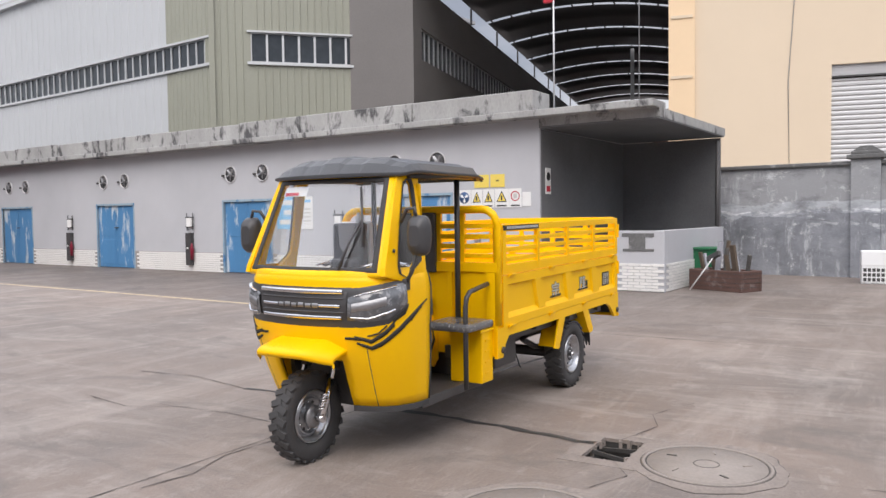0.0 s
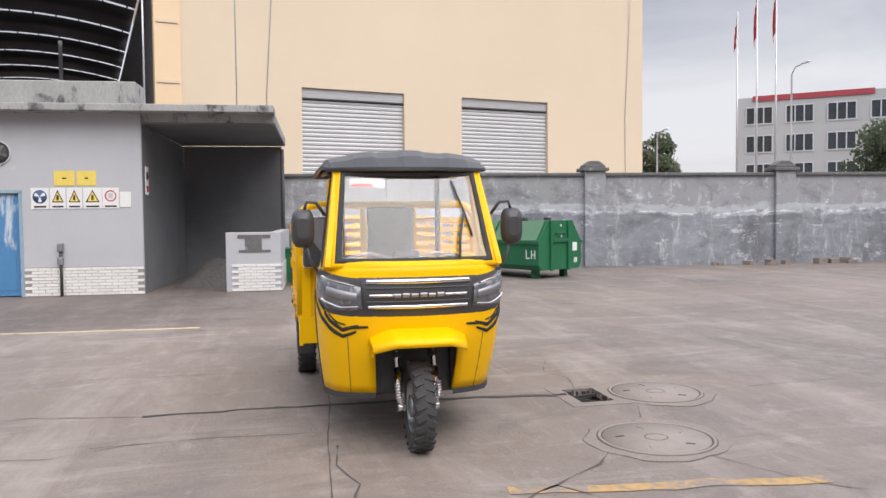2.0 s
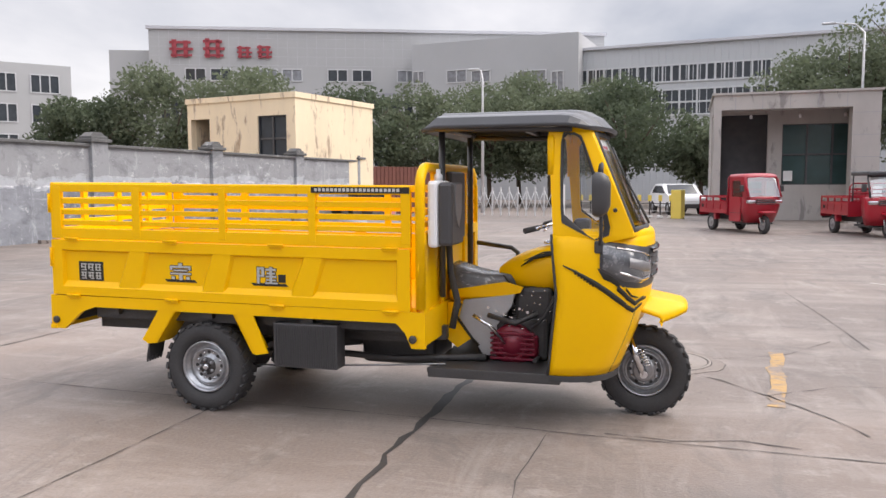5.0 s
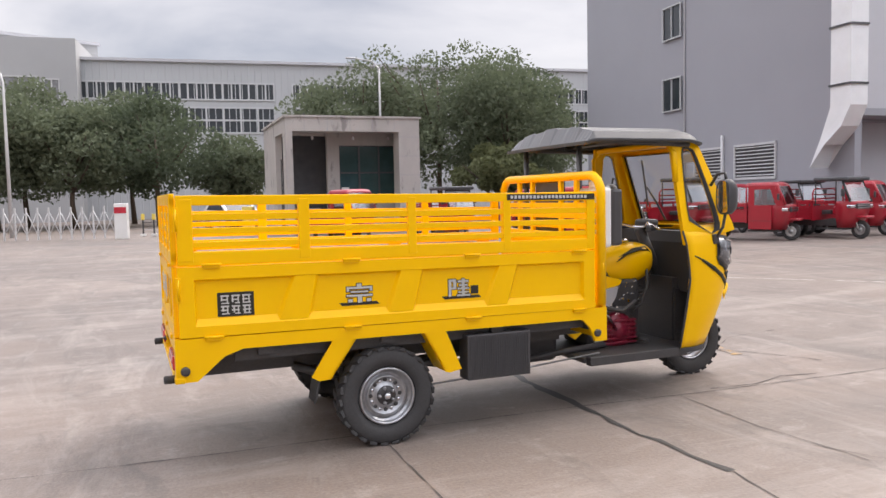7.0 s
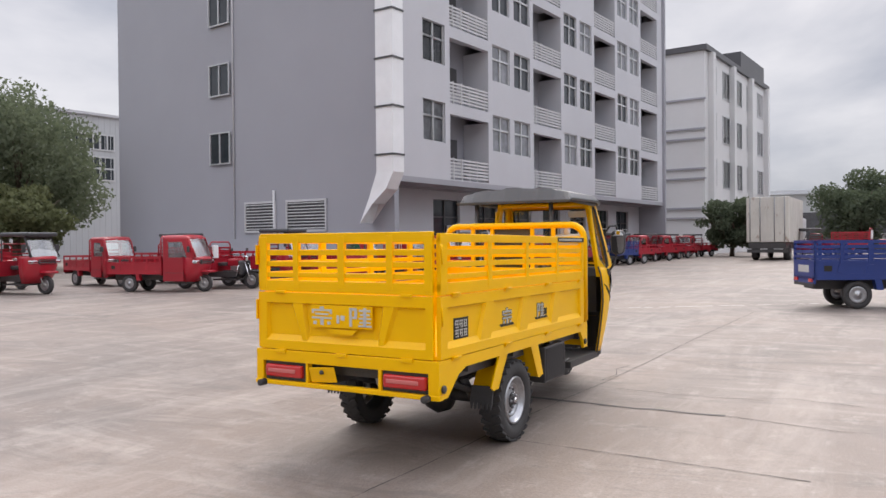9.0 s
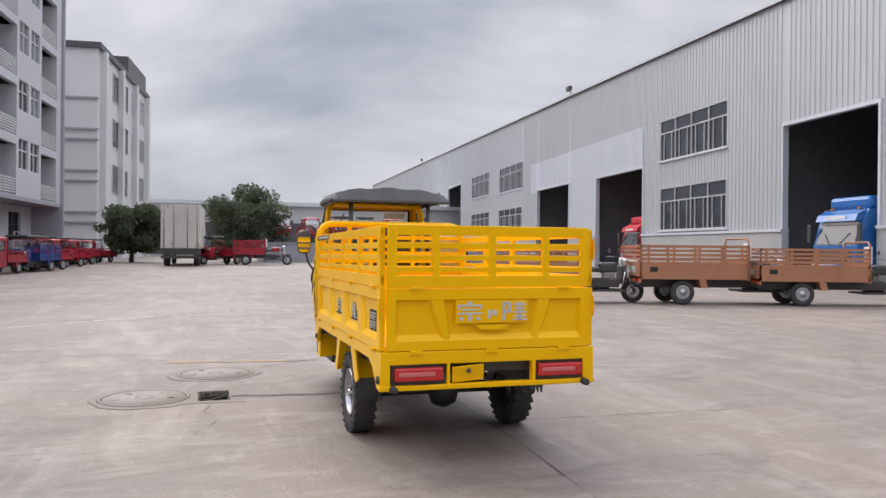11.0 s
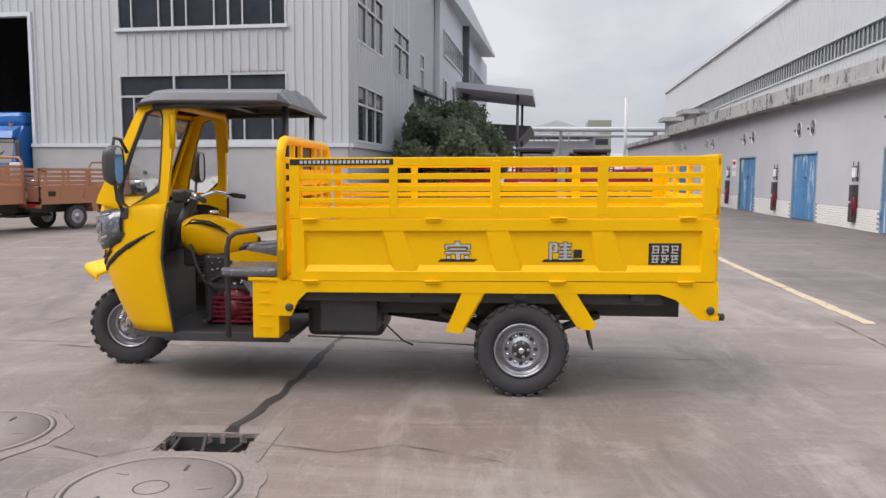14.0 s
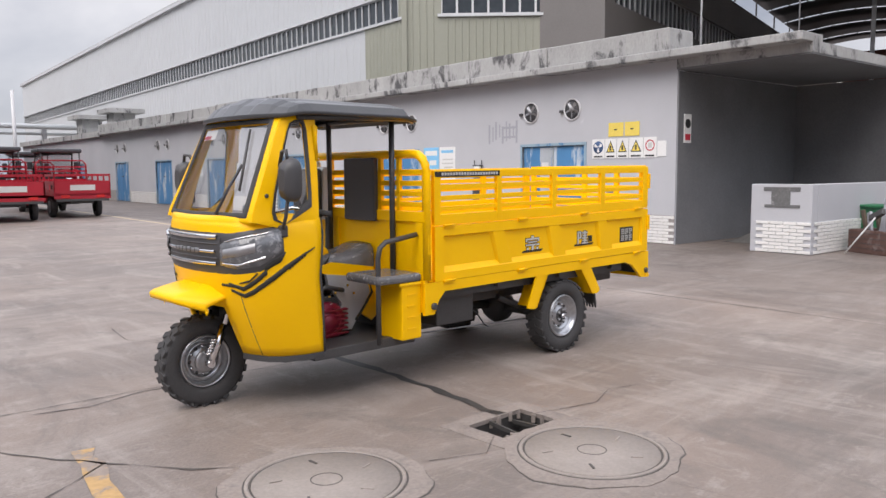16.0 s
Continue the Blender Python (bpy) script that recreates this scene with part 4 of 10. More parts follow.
for lo, hi in spans:
    for row in range(9):
        x = lo + (0.12 if row % 2 else 0.0)
        while x + 0.23 <= hi:
            if lo < 6.2 and count < 260:
                share("brick", brick_me, dado, Matrix.Translation((x, 0.006, 0.012 + row * 0.06)))
                count += 1
            else:
                box(far_bricks, x, x + 0.232, 0.006, 0.022, 0.012 + row * 0.06, 0.064 + row * 0.06)
            x += 0.242
ob = part("brick_course", far_bricks, M_WBRICK, grey)
ob["kind"] = "stuff"
# pier with its return wall beside the bay
pier = thing("brick_pier", "low grey wall stub with white glazed brick base", "wall", m=G)
part("wall", boxes((-2.62, -1.55, -0.22, 0.0, 0, 1.18), (-2.62, -2.40, -4.3, -0.22, 0, 1.18), bevel=0.01), M_GREYW, pier)
part("patch", boxes((-2.25, -1.92, 0.0, 0.012, 0.80, 1.08), (-2.42, -1.78, 0.0, 0.010, 1.06, 1.13), (-2.42, -1.8, 0.0, 0.010, 0.78, 0.83)), M_COPING, pier, "darker cement patch")
for row in range(9):
    x = -2.62 + (0.12 if row % 2 else 0)
    while x + 0.23 <= -1.55:
        share("brick", brick_me, pier, Matrix.Translation((x, 0.004, 0.012 + row * 0.06)))
        x += 0.242
    y = -4.2 + (0.12 if row % 2 else 0)
    while y + 0.23 <= 0.0:
        share("brick", brick_me, pier, pose(-2.624, y + 0.232, 0.012 + row * 0.06, 0, 0, 90) @ Matrix.Translation((-0.232, 0, 0)))
        y += 0.242


def plate(name, a0, a1, z0, z1, material, label, category, y=0.012, m=G, marks=()):
    t = thing(name, label, category, m=m)
    part("panel", boxes((a0, a1, 0.001, y, z0, z1)), material, t)
    for k, (u0, u1, v0, v1, mm) in enumerate(marks):
        part("print", boxes((a0 + u0 * (a1 - a0), a0 + u1 * (a1 - a0), y, y + 0.003, z0 + v0 * (z1 - z0), z0 + v1 * (z1 - z0))), mm, t)
    return t


plate("notice_board", 0.84, 1.19, 2.12, 2.40, M_SIGNY, "plain yellow sheet fixed to the grey wall", "notice", marks=((0.4, 0.6, 0.45, 0.55, M_INK),))
plate("notice_board", 1.23, 1.60, 2.12, 2.40, M_SIGNY, "plain yellow sheet fixed to the grey wall", "notice", marks=((0.4, 0.6, 0.45, 0.55, M_INK),))
plate("notice_board", 0.21, 0.41, 1.70, 2.00, M_SIGNW, "small blank white sheet on the grey wall", "notice")


def warning_sign(a0, a1, disc):
    t = plate("warning_sign", a0, a1, 1.68, 2.08, M_SIGNW, "white safety sign with a warning symbol", "sign", marks=((0.15, 0.85, 0.06, 0.14, M_INK),))
    c, w = (a0 + a1) / 2, (a1 - a0)
    if disc == 1:
        part("symbol", lathe(bmesh.new(), [(w * 0.40, 0), (w * 0.40, 0.003), (0.01, 0.003)], 24, pose(c, 0.013, 1.91, -90, 0, 0)), M_SIGNI, t)
        for k in range(3):
            a = 2 * math.pi * k / 3 + 0.5
            part("fan_blade", prism(bmesh.new(), [(c + w * r_ * math.cos(a + d), 1.91 + w * r_ * math.sin(a + d)) for r_, d in ((0.05, -0.6), (0.31, -0.36), (0.34, 0.0), (0.31, 0.36), (0.05, 0.6))], 0.014, 0.019, "y"), M_SIGNW, t)
    elif disc == 2:
        part("symbol", lathe(bmesh.new(), [(w * 0.36, 0), (w * 0.36, 0.003), (w * 0.29, 0.003), (w * 0.29, 0.0)], 24, pose(c, 0.013, 1.92, -90, 0, 0), ends="loop"), M_FLAG, t)
        part("symbol", boxes((c - w * 0.14, c + w * 0.14, 0.012, 0.016, 1.87, 1.97)), M_SILVER, t)
    else:
        part("symbol", prism(bmesh.new(), [(c - w * 0.38, 1.80), (c + w * 0.38, 1.80), (c, 2.04)], 0.012, 0.016, "y"), M_INK, t)
        part("symbol", prism(bmesh.new(), [(c - w * 0.28, 1.82), (c + w * 0.28, 1.82), (c, 2.00)], 0.012, 0.019, "y"), M_SIGNY, t)
        part("symbol", boxes((c - 0.02, c + 0.02, 0.018, 0.022, 1.84, 1.94)), M_INK, t)


for (u, v), kind_ in zip(((1.70, 2.02), (1.40, 1.68), (1.10, 1.38), (0.74, 1.08), (0.43, 0.73)), (1, 0, 0, 0, 2)):
    warning_sign(u, v, kind_)
plate("poster", 6.46, 7.08, 1.22, 2.06, M_SIGNW, "white printed safety poster on the grey wall", "poster", marks=((0.12, 0.88, 0.82, 0.9, M_SIGNB), (0.12, 0.8, 0.6, 0.64, M_SILVER), (0.12, 0.85, 0.48, 0.52, M_SILVER), (0.12, 0.7, 0.36, 0.4, M_SILVER), (0.12, 0.8, 0.24, 0.28, M_SILVER)))
plate("poster", 7.12, 7.74, 1.22, 2.06, M_SIGNB, "blue printed safety poster on the grey wall", "poster", marks=((0.1, 0.9, 0.75, 0.9, M_SIGNW), (0.15, 0.6, 0.45, 0.6, M_SIGNW), (0.2, 0.85, 0.15, 0.3, M_SIGNW)))
plate("poster", 22.6, 23.2, 1.3, 1.95, M_SIGNW, "white printed notice on the grey wall", "poster", marks=((0.1, 0.9, 0.7, 0.9, M_FLAG), (0.1, 0.9, 0.3, 0.5, M_SILVER)))
pt = thing("painted_patch", "faded grey upright paint strokes of old lettering", "paint patch", m=G)
for k in range(9):
    part("stroke", boxes((4.24 + 0.115 * k, 4.30 + 0.115 * k - 0.02 * (k % 2), 0.001, 0.004, 2.08 + 0.05 * (k * 3 % 4), 2.60 - 0.06 * (k * 5 % 3))), M_DORM, pt)
for z in (2.2, 2.42):
    part("stroke", boxes((4.24, 4.72, 0.001, 0.005, z, z + 0.05)), M_DORM, pt)
sg = thing("bay_sign", "white enamel sign with a bar mark at the bay", "sign", m=G)
part("panel", boxes((-0.03, -0.013, -0.45, -0.22, 1.95, 2.5)), M_SIGNW, sg)
part("print", lathe(bmesh.new(), [(0.09, 0), (0.09, 0.004), (0.06, 0.004), (0.06, 0)], 20, pose(-0.031, -0.335, 2.32, 0, -90, 0)), M_INK, sg)
part("print", boxes((-0.034, -0.03, -0.42, -0.25, 2.0, 2.12)), M_FLAG, sg)
txt = bpy.data.curves.new("digit", "FONT")
txt.body = "5"
txt.size = 0.12
txt.extrude = 0.002
txt.align_x = "CENTER"
txt.align_y = "CENTER"
holder = new("digit", txt)
bpy.context.view_layer.update()
digit_me = bpy.data.meshes.new_from_object(holder)
bpy.data.objects.remove(holder)
digit_me.materials.clear()
digit_me.materials.append(M_INK)
share("digit", digit_me, sg, Matrix(((0, 0, -1, -0.034), (-1, 0, 0, -0.335), (0, 1, 0, 2.32), (0, 0, 0, 1))))
for c in (5.55, 11.3, 17.55, 23.6):
    t = thing("hydrant_box", "tall black fire equipment box with white meter above on grey wall", "fire box", "fire boxes", G)
    part("box", boxes((c - 0.11, c + 0.11, 0.0, 0.14, 0.18, 1.12), bevel=0.01), M_CHASSIS, t)
    part("extinguisher", lathe(bmesh.new(), [(0.05, 0.3), (0.055, 0.62), (0.03, 0.72), (0.012, 0.78)], 12, pose(c - 0.13, 0.10, 0.05)), M_ENGRED, t)
    part("pressure_dial", lathe(bmesh.new(), [(0.03, 0), (0.03, 0.02), (0.01, 0.022)], 10, pose(c + 0.01, 0.14, 0.68, -90, 0, 0)), M_SIGNW, t)
    part("meter", boxes((c - 0.10, c + 0.10, 0.0, 0.1, 1.30, 1.55), bevel=0.01), M_SIGNW, t)
    part("pipe", tube(bmesh.new(), [(c - 0.17, 0.06, 1.3), (c + 0.17, 0.06, 1.3)], 0.02), M_CHASSIS, t)
    part("pipe", tube(bmesh.new(), [(c - 0.17, 0.06, 1.57), (c + 0.17, 0.06, 1.57)], 0.02), M_CHASSIS, t)
    for e in (-0.13, 0.13):
        part("bracket", tube(bmesh.new(), [(c + e, 0.05, 1.20), (c + e, 0.05, 1.70)], 0.014), M_CHASSIS, t)
valve = thing("standpipe", "dark standpipe with a grey valve head on the wall", "pipe", m=G)
part("pipe", tube(bmesh.new(), [(1.50, 0.06, 0), (1.50, 0.06, 0.95)], 0.028), M_CHASSIS, valve)
part("valve_head", boxes((1.45, 1.55, 0.01, 0.12, 0.86, 1.02), bevel=0.015), M_STEEL, valve)
part("valve_head", boxes((1.46, 1.56, 0.01, 0.10, 0.60, 0.75), bevel=0.015), M_STEEL, valve)

# ---- boundary wall ----
B = along(14.852, -2.151, -0.1007, -0.9949)
bwall = thing("boundary_wall", "stained grey rendered yard wall with capped pillars", "wall", m=B, kind="structure")
part("wall", boxes((-8.5, 28.3, 0.06, 0.30, 0, 2.55)), M_BWALL, bwall)
part("coping", boxes((-8.5, 28.3, -0.02, 0.38, 2.55, 2.64), bevel=0.02), M_COPING, bwall)
for c in (0.28, 5.82, 11.5, 16.8, 22.2, 27.7):
    p = part("pillar", boxes((c - 0.30, c + 0.30, -0.06, 0.42, 0, 2.68), bevel=0.015), M_BWALL, bwall)
    part("cap", boxes((c - 0.38, c + 0.38, -0.14, 0.50, 2.68, 2.78), (c - 0.30, c + 0.30, -0.06, 0.42, 2.78, 2.86), bevel=0.02), M_COPING, p)
    bm = bmesh.new()
    prism(bm, [(c - 0.28, 2.86), (c + 0.28, 2.86), (c + 0.12, 2.97), (c - 0.12, 2.97)], 0.0, 0.36, "y")
    part("cap_top", bm, M_COPING, p)
rs = thing("steel_hoarding", "rusty red sheet steel fence panel", "fence", m=along(12.02, -30.35, -2.96, -4.85))
part("sheet", ribbed_wall(0.1, 5.65, 0.0, 2.38, 0.1, pitch=0.25, rib=0.04, depth=0.03, out=-1), M_RUST, rs)
part("post", boxes((0.0, 0.1, 0.05, 0.2, 0, 2.45)), M_RUST, rs)
part("post", boxes((5.65, 5.75, 0.05, 0.2, 0, 2.45)), M_RUST, rs)

# ---- tall beige hall with roller shutters ----
Y = along(31.149, -0.611, 0.217, -0.9762)
hall = thing("beige_hall", "tall beige rendered hall with two roller shutters", "building", m=Y)
part("wall", solid_wall(-5.4, 20.15, 0, 24, 0, 0.4, [(0, 5.2, 0.5, 7.6), (8.4, 13.65, 0.5, 7.6)]), M_BEIGE, hall)
part("side_wall", boxes((-5.4, -5.0, 0.4, 30, 0, 24), (19.75, 20.15, 0.4, 30, 0, 24), (-5.4, 20.15, 29.6, 30, 0, 24)), M_BEIGE, hall)
part("roof", boxes((-5.4, 20.15, 0, 30, 24, 24.3)), M_OLDCONC, hall)
part("pilaster", boxes((-6.5, -5.4, -0.15, 0.6, 0, 24)), M_BEIGE2, hall)
for k in range(8):
    part("pilaster_band", boxes((-6.4, -5.5, -0.2, -0.149, 2.2 + 2.6 * k, 2.32 + 2.6 * k)), M_BEIGE, hall)
for a, b in ((0, 5.2), (8.4, 13.65)):
    bm = bmesh.new()
    rows = []
    for k in range(33):
        z = 0.5 + k * 0.2
        rows += [[(a, 0.24, z), (b, 0.24, z)], [(a, 0.20, z + 0.05), (b, 0.20, z + 0.05)], [(a, 0.20, z + 0.13), (b, 0.20, z + 0.13)]]
    grid(bm, rows, smooth=False)
    sh = part("roller_shutter", bm, M_SHUT, hall)
    part("shutter_box", boxes((a, b, 0.14, 0.3, 7.12, 7.6)), M_SHUT, sh)
    part("shutter_edge", boxes((a, b, 0.11, 0.139, 7.08, 7.15)), M_CHASSIS, sh)
    for q in range(3):
        part("box_groove", boxes((a, b, 0.125, 0.139, 7.24 + 0.12 * q, 7.29 + 0.12 * q)), M_SHUT, sh)
for c, w in ((-1.6, 0.25), (18.9, 0.2)):
    bm = bmesh.new()
    tube(bm, [(c, -0.04, 24), (c + w, -0.05, 12), (c - w * 0.3, -0.04, 7), (c, -0.04, 3)], 0.009, 6)
    tube(bm, [(c + 0.25, -0.04, 24), (c + 0.15 + w, -0.05, 14), (c - w * 0.2, -0.04, 7), (c, -0.04, 3)], 0.007, 6)
    part("cable", bm, M_STEEL, hall)

# ---- long white warehouse with ribbon window, chamfered olive end ----
LW = along(25.8, 29.8, 0.1, 0.995)
wh = thing("ribbon_window_warehouse", "long pale corrugated warehouse with a ribbon window and olive end", "building", m=LW)
rib_hole = (0.3, 120, 10.2, 11.6)
part("wall", ribbed_wall(4.2, 120, 0, 17.2, 0, [rib_hole], pitch=0.8, rib=0.06), M_WSHED, wh)
part("olive_wall", ribbed_wall(0, 4.2, 0, 17.2, 0.02, [(0.6, 4.2, 10.2, 11.6)], pitch=0.4, rib=0.05), M_OLIVE, wh)
part("roof", boxes((-0.2, 120, -26, 0.25, 17.2, 17.45)), M_SHUT, wh)
part("gutter", boxes((-0.2, 120, 0.0, 0.35, 16.98, 17.22)), M_ALU, wh)
for k in range(15):
    window(wh, 0.7 + 7.95 * k, 0.7 + 7.95 * k + 7.9, 10.2, 11.6, -0.1, 1, 10, 1, bar=0.10)
part("ledge", boxes((0, 120, 0, 0.15, 10.05, 10.2), (0, 120, 0, 0.12, 11.6, 11.72)), M_ALU, wh)
OL = along(25.8, 29.8, 8.1, -8.2)
ol = thing("olive_gable", "olive corrugated end bay of the warehouse with a window band", "building", m=OL)
part("wall", ribbed_wall(0, 11.6, 0, 22, 0, [(2.1, 10.1, 10.3, 11.95)], pitch=0.4, rib=0.05, out=-1), M_OLIVE, ol)
window(ol, 2.1, 10.1, 10.3, 11.95, 0.08, -1, 9, 1, bar=0.12)
part("sill", boxes((1.9, 10.3, -0.15, 0.0, 10.15, 10.3), (1.9, 10.3, -0.12, 0.0, 11.95, 12.05)), M_ALU, ol)
part("corner_post", boxes((-0.15, 0.15, -0.15, 0.1, 0, 22), (11.5, 11.75, -0.12, 0.1, 0, 22)), M_OLIVE, ol)
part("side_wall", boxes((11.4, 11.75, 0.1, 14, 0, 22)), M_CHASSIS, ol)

# ---- open barrel-roofed hall behind ----
vault = thing("vaulted_canopy", "dark shallow-vaulted steel hall roof with bright skylight strips", "building", m=along(32.4, 20.5, 0.9774, 0.2113))
VEND = 64.0


def vault_at(y):
    return y, 16.0 + 0.68 * (1 - ((y + 6.6) / 6.6) ** 2)


gap_at = [0.4 + 7.3 * k for k in range(9)]
edges = [-1.0] + [e for g in gap_at for e in (g, g + 0.55)] + [VEND]
for k in range(0, len(edges), 2):
    bm = bmesh.new()
    grid(bm, [[(x, *vault_at(-14.4 * q / 20)) for q in range(0, 21)] for x in (edges[k], edges[k + 1])])
    thicken(bm, 0.015)
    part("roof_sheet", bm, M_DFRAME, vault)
for g in gap_at:
    for q in range(10):
        y, z = vault_at(-0.4 - 1.5 * q)
        part("glazing_clip", boxes((g - 0.06, g + 0.61, y - 0.05, y + 0.05, z - 0.06, z + 0.02)), M_DFRAME, vault)
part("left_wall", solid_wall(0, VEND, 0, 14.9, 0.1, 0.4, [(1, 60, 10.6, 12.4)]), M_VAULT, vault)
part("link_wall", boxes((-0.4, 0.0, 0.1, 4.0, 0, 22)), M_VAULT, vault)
for k in range(5):
    window(vault, 1 + 11.8 * k, 12.8 + 11.8 * k, 10.6, 12.4, 0.25, -1, 14, 1, bar=0.12)
# End wall added in red to imitate reddish light on the far roof underside.
part("end_wall", boxes((VEND, VEND + 0.4, -15, 0.4, 0, 15.2)), M_RUST, vault, "added end wall, dark red for the reddish light under the vault")
part("right_wall", boxes((-1, VEND, -14.8, -14.4, 0, 15.2)), M_VAULT, vault)
for k in range(9):
    part("eaves_post", boxes((gap_at[k] + 3.4, gap_at[k] + 3.52, -0.02, 0.10, 14.9, 16.02)), M_CHASSIS, vault)
part("column", boxes((30, 30.3, -9.6, -9.3, 0, 16.3)), M_POLE, vault)

# thin mast with a lamp on the low roof
mast = thing("lamp_mast", "thin pale mast with a red box and lamp arm", "mast", m=G)
part("pole", tube(bmesh.new(), [(0.1, -0.9, 3.7), (0.1, -0.9, 6.4)], 0.018), M_POLE, mast)
part("arm", tube(bmesh.new(), [(0.1, -0.9, 6.25), (-0.5, -0.9, 6.5)], 0.02), M_POLE, mast)
part("lamp", boxes((-0.62, -0.42, -0.98, -0.82, 6.45, 6.53), bevel=0.02), M_STEEL, mast)
part("red_box", boxes((0.10, 0.34, -0.98, -0.87, 6.12, 6.36), bevel=0.02), M_FLAG, mast)
mast2 = thing("roof_pole", "thin steel pole standing on the low roof", "pole", m=G)
part("pole", tube(bmesh.new(), [(-1.7, -1.2, 3.5), (-1.7, -1.2, 8.2)], 0.012), M_STEEL, mast2)

# ---- corrugated factory shed ----
S = along(-5.253, 20.798, -0.9919, 0.1269)


def rising(bm, foot=9.9, slope=0.034):
    """The eaves climb a little towards the far end."""
    for v in bm.verts:
        if v.co.z > foot:
            v.co.z += slope * v.co.x
    return bm


shed = thing("factory_shed", "long grey corrugated steel factory shed with open bays", "building", m=S)
gates = [(9.55, 15.13, 6.78), (29.0, 36.4, 6.35), (42.0, 50.0, 6.45), (82, 90.9, 9.6)]
wins = [(0, 6.1, 2.42, 4.66, 3), (0, 6.1, 6.25, 7.9, 4), (19.65, 26.75, 6.5, 8.8, 4), (19.7, 26.7, 2.5, 4.9, 4),
        (54.6, 63.0, 7.1, 9.6, 4), (54.8, 63.2, 3.2, 5.35, 4), (67.4, 76.0, 7.3, 9.8, 4), (67.4, 76.0, 3.3, 5.4, 4),
        (97, 104, 7.4, 9.7, 4), (97, 104, 3.4, 5.5, 4), (110, 117, 7.4, 9.7, 4), (110, 117, 3.4, 5.5, 4), (123, 130, 7.4, 9.7, 4), (136, 143, 7.4, 9.7, 4), (149, 156, 7.4, 9.7, 4)]
cut = [(a, b, -1, z) for a, b, z in gates] + [(a, b, u, v) for a, b, u, v, k in wins]
new_sheet = (29.0, 52.0, 6.35, 8.9)
part("wall", rising(ribbed_wall(-2.15, 200, 2.3, 11.7, 0, cut + [new_sheet], pitch=0.32, rib=0.045)), M_SHED, shed)
part("new_sheet", ribbed_wall(29.0, 52.0, 6.3, 8.9, 0.02, [(42.0, 50.0, 0, 6.45), (29, 36.4, 0, 6.35)], pitch=0.32, rib=0.045), M_SHED2, shed, "brighter replaced sheets over the open bays")
part("new_sheet", ribbed_wall(36.4, 42.0, 0.3, 6.3, 0.02, [], pitch=0.32, rib=0.045), M_SHED2, shed)
part("new_sheet", ribbed_wall(0.1, 2.1, 4.75, 6.15, 0.03, [], pitch=0.32, rib=0.045), M_WSHED, shed)
part("plinth", solid_wall(-2.15, 200, 0, 2.2, -0.25, 0.10, [(a, b, -1, 3) for a, b, z in gates]), M_PLINTH, shed)
part("ledge", solid_wall(-2.2, 200, 2.2, 2.32, -0.25, 0.16, [(a, b, -1, 3) for a, b, z in gates]), M_SHED2, shed)
part("eaves_trim", rising(boxes((-2.3, 200, -0.1, 0.18, 11.7, 11.84))), M_DFRAME, shed)
bm = bmesh.new()
prism(bm, [(0.2, 11.84), (-22, 13.2), (-44, 11.8), (-44, 11.6), (0.2, 11.72)], -2.3, 200, "x")
part("roof", rising(bm), M_SHED, shed)
# Dark sheets behind the gates carry the interior shade in their colour.
part("inner_back", boxes((-2, 200, -30, -29.6, 0, 12.5)), M_SHADEIN, shed)
part("floor_slab", boxes((-2, 200, -30, 0, 0.0, 0.02)), M_PLINTH, shed)
for a, b, z in gates:
    part("gate_frame", boxes((a - 0.12, a, -0.2, 0.08, 0, z), (b, b + 0.12, -0.2, 0.08, 0, z), (a - 0.12, b + 0.12, -0.2, 0.08, z, z + 0.15)), M_SHED2, shed)
    part("lining", boxes((a - 1.2, a - 0.8, -14, -0.4, 0, 12), (b + 0.8, b + 1.2, -14, -0.4, 0, 12), (a - 1, b + 1, -14.2, -14, 0, 12), (a - 1, b + 1, -14, -0.4, 8.5, 8.7) if z < 8 else (a - 1, b + 1, -14, -0.4, 11, 11.2)), M_SHADEIN, shed)
for a, b, u, v, k in wins:
    window(shed, a, b, u, v, -0.02, 1, k if b - a > 6.2 else 3, 2, bar=0.07, transom=0.68)
    w2 = bmesh.new()
    for i in range(2 * (k if b - a > 6.2 else 3)):
        c = a + (b - a) * (i + 0.5) / (2 * (k if b - a > 6.2 else 3))
        box(w2, c - 0.025, c + 0.025, -0.03, 0.02, u, u + 0.68 * (v - u))
    part("mullion", w2, M_ALU, shed)
    part("sill", boxes((a - 0.1, b + 0.1, 0, 0.12, u - 0.1, u)), M_SHED2, shed)
# gable side, running back from the corner
SE = S @ along(-2.15, 0, 0.032, -1) @ Matrix.Diagonal((1, -1, 1, 1))
gable = thing("shed_side", "grey corrugated side of the factory shed with windows", "building", m=SE)
swins = [(1.15, 5.3, 2.45, 4.4), (1.15, 5.3, 5.9, 7.9), (7.4, 10.9, 5.6, 7.5), (14.0, 15.2, 5.2, 7.4)]
part("wall", ribbed_wall(0, 50, 2.3, 11.6, 0, [s for s in swins], pitch=0.32, rib=0.045), M_SHED, gable)
part("upper_wall", boxes((18.5, 50, 0.05, 0.35, 2.3, 11.6)), M_DORM2, gable)
for a, b, u, v in ((20, 36, 8.2, 9.6), (37, 48, 8.2, 9.6), (20, 21.2, 5.0, 6.8), (24, 25.2, 5.0, 6.8), (28, 29.2, 5.0, 6.8), (32, 33.2, 5.0, 6.8)):
    window(gable, a, b, u, v, 0.38, 1, max(1, int((b - a) / 1.1)), 1, bar=0.1)
part("plinth", boxes((0.0, 50, -0.25, 0.1, 0, 2.2)), M_PLINTH, gable)
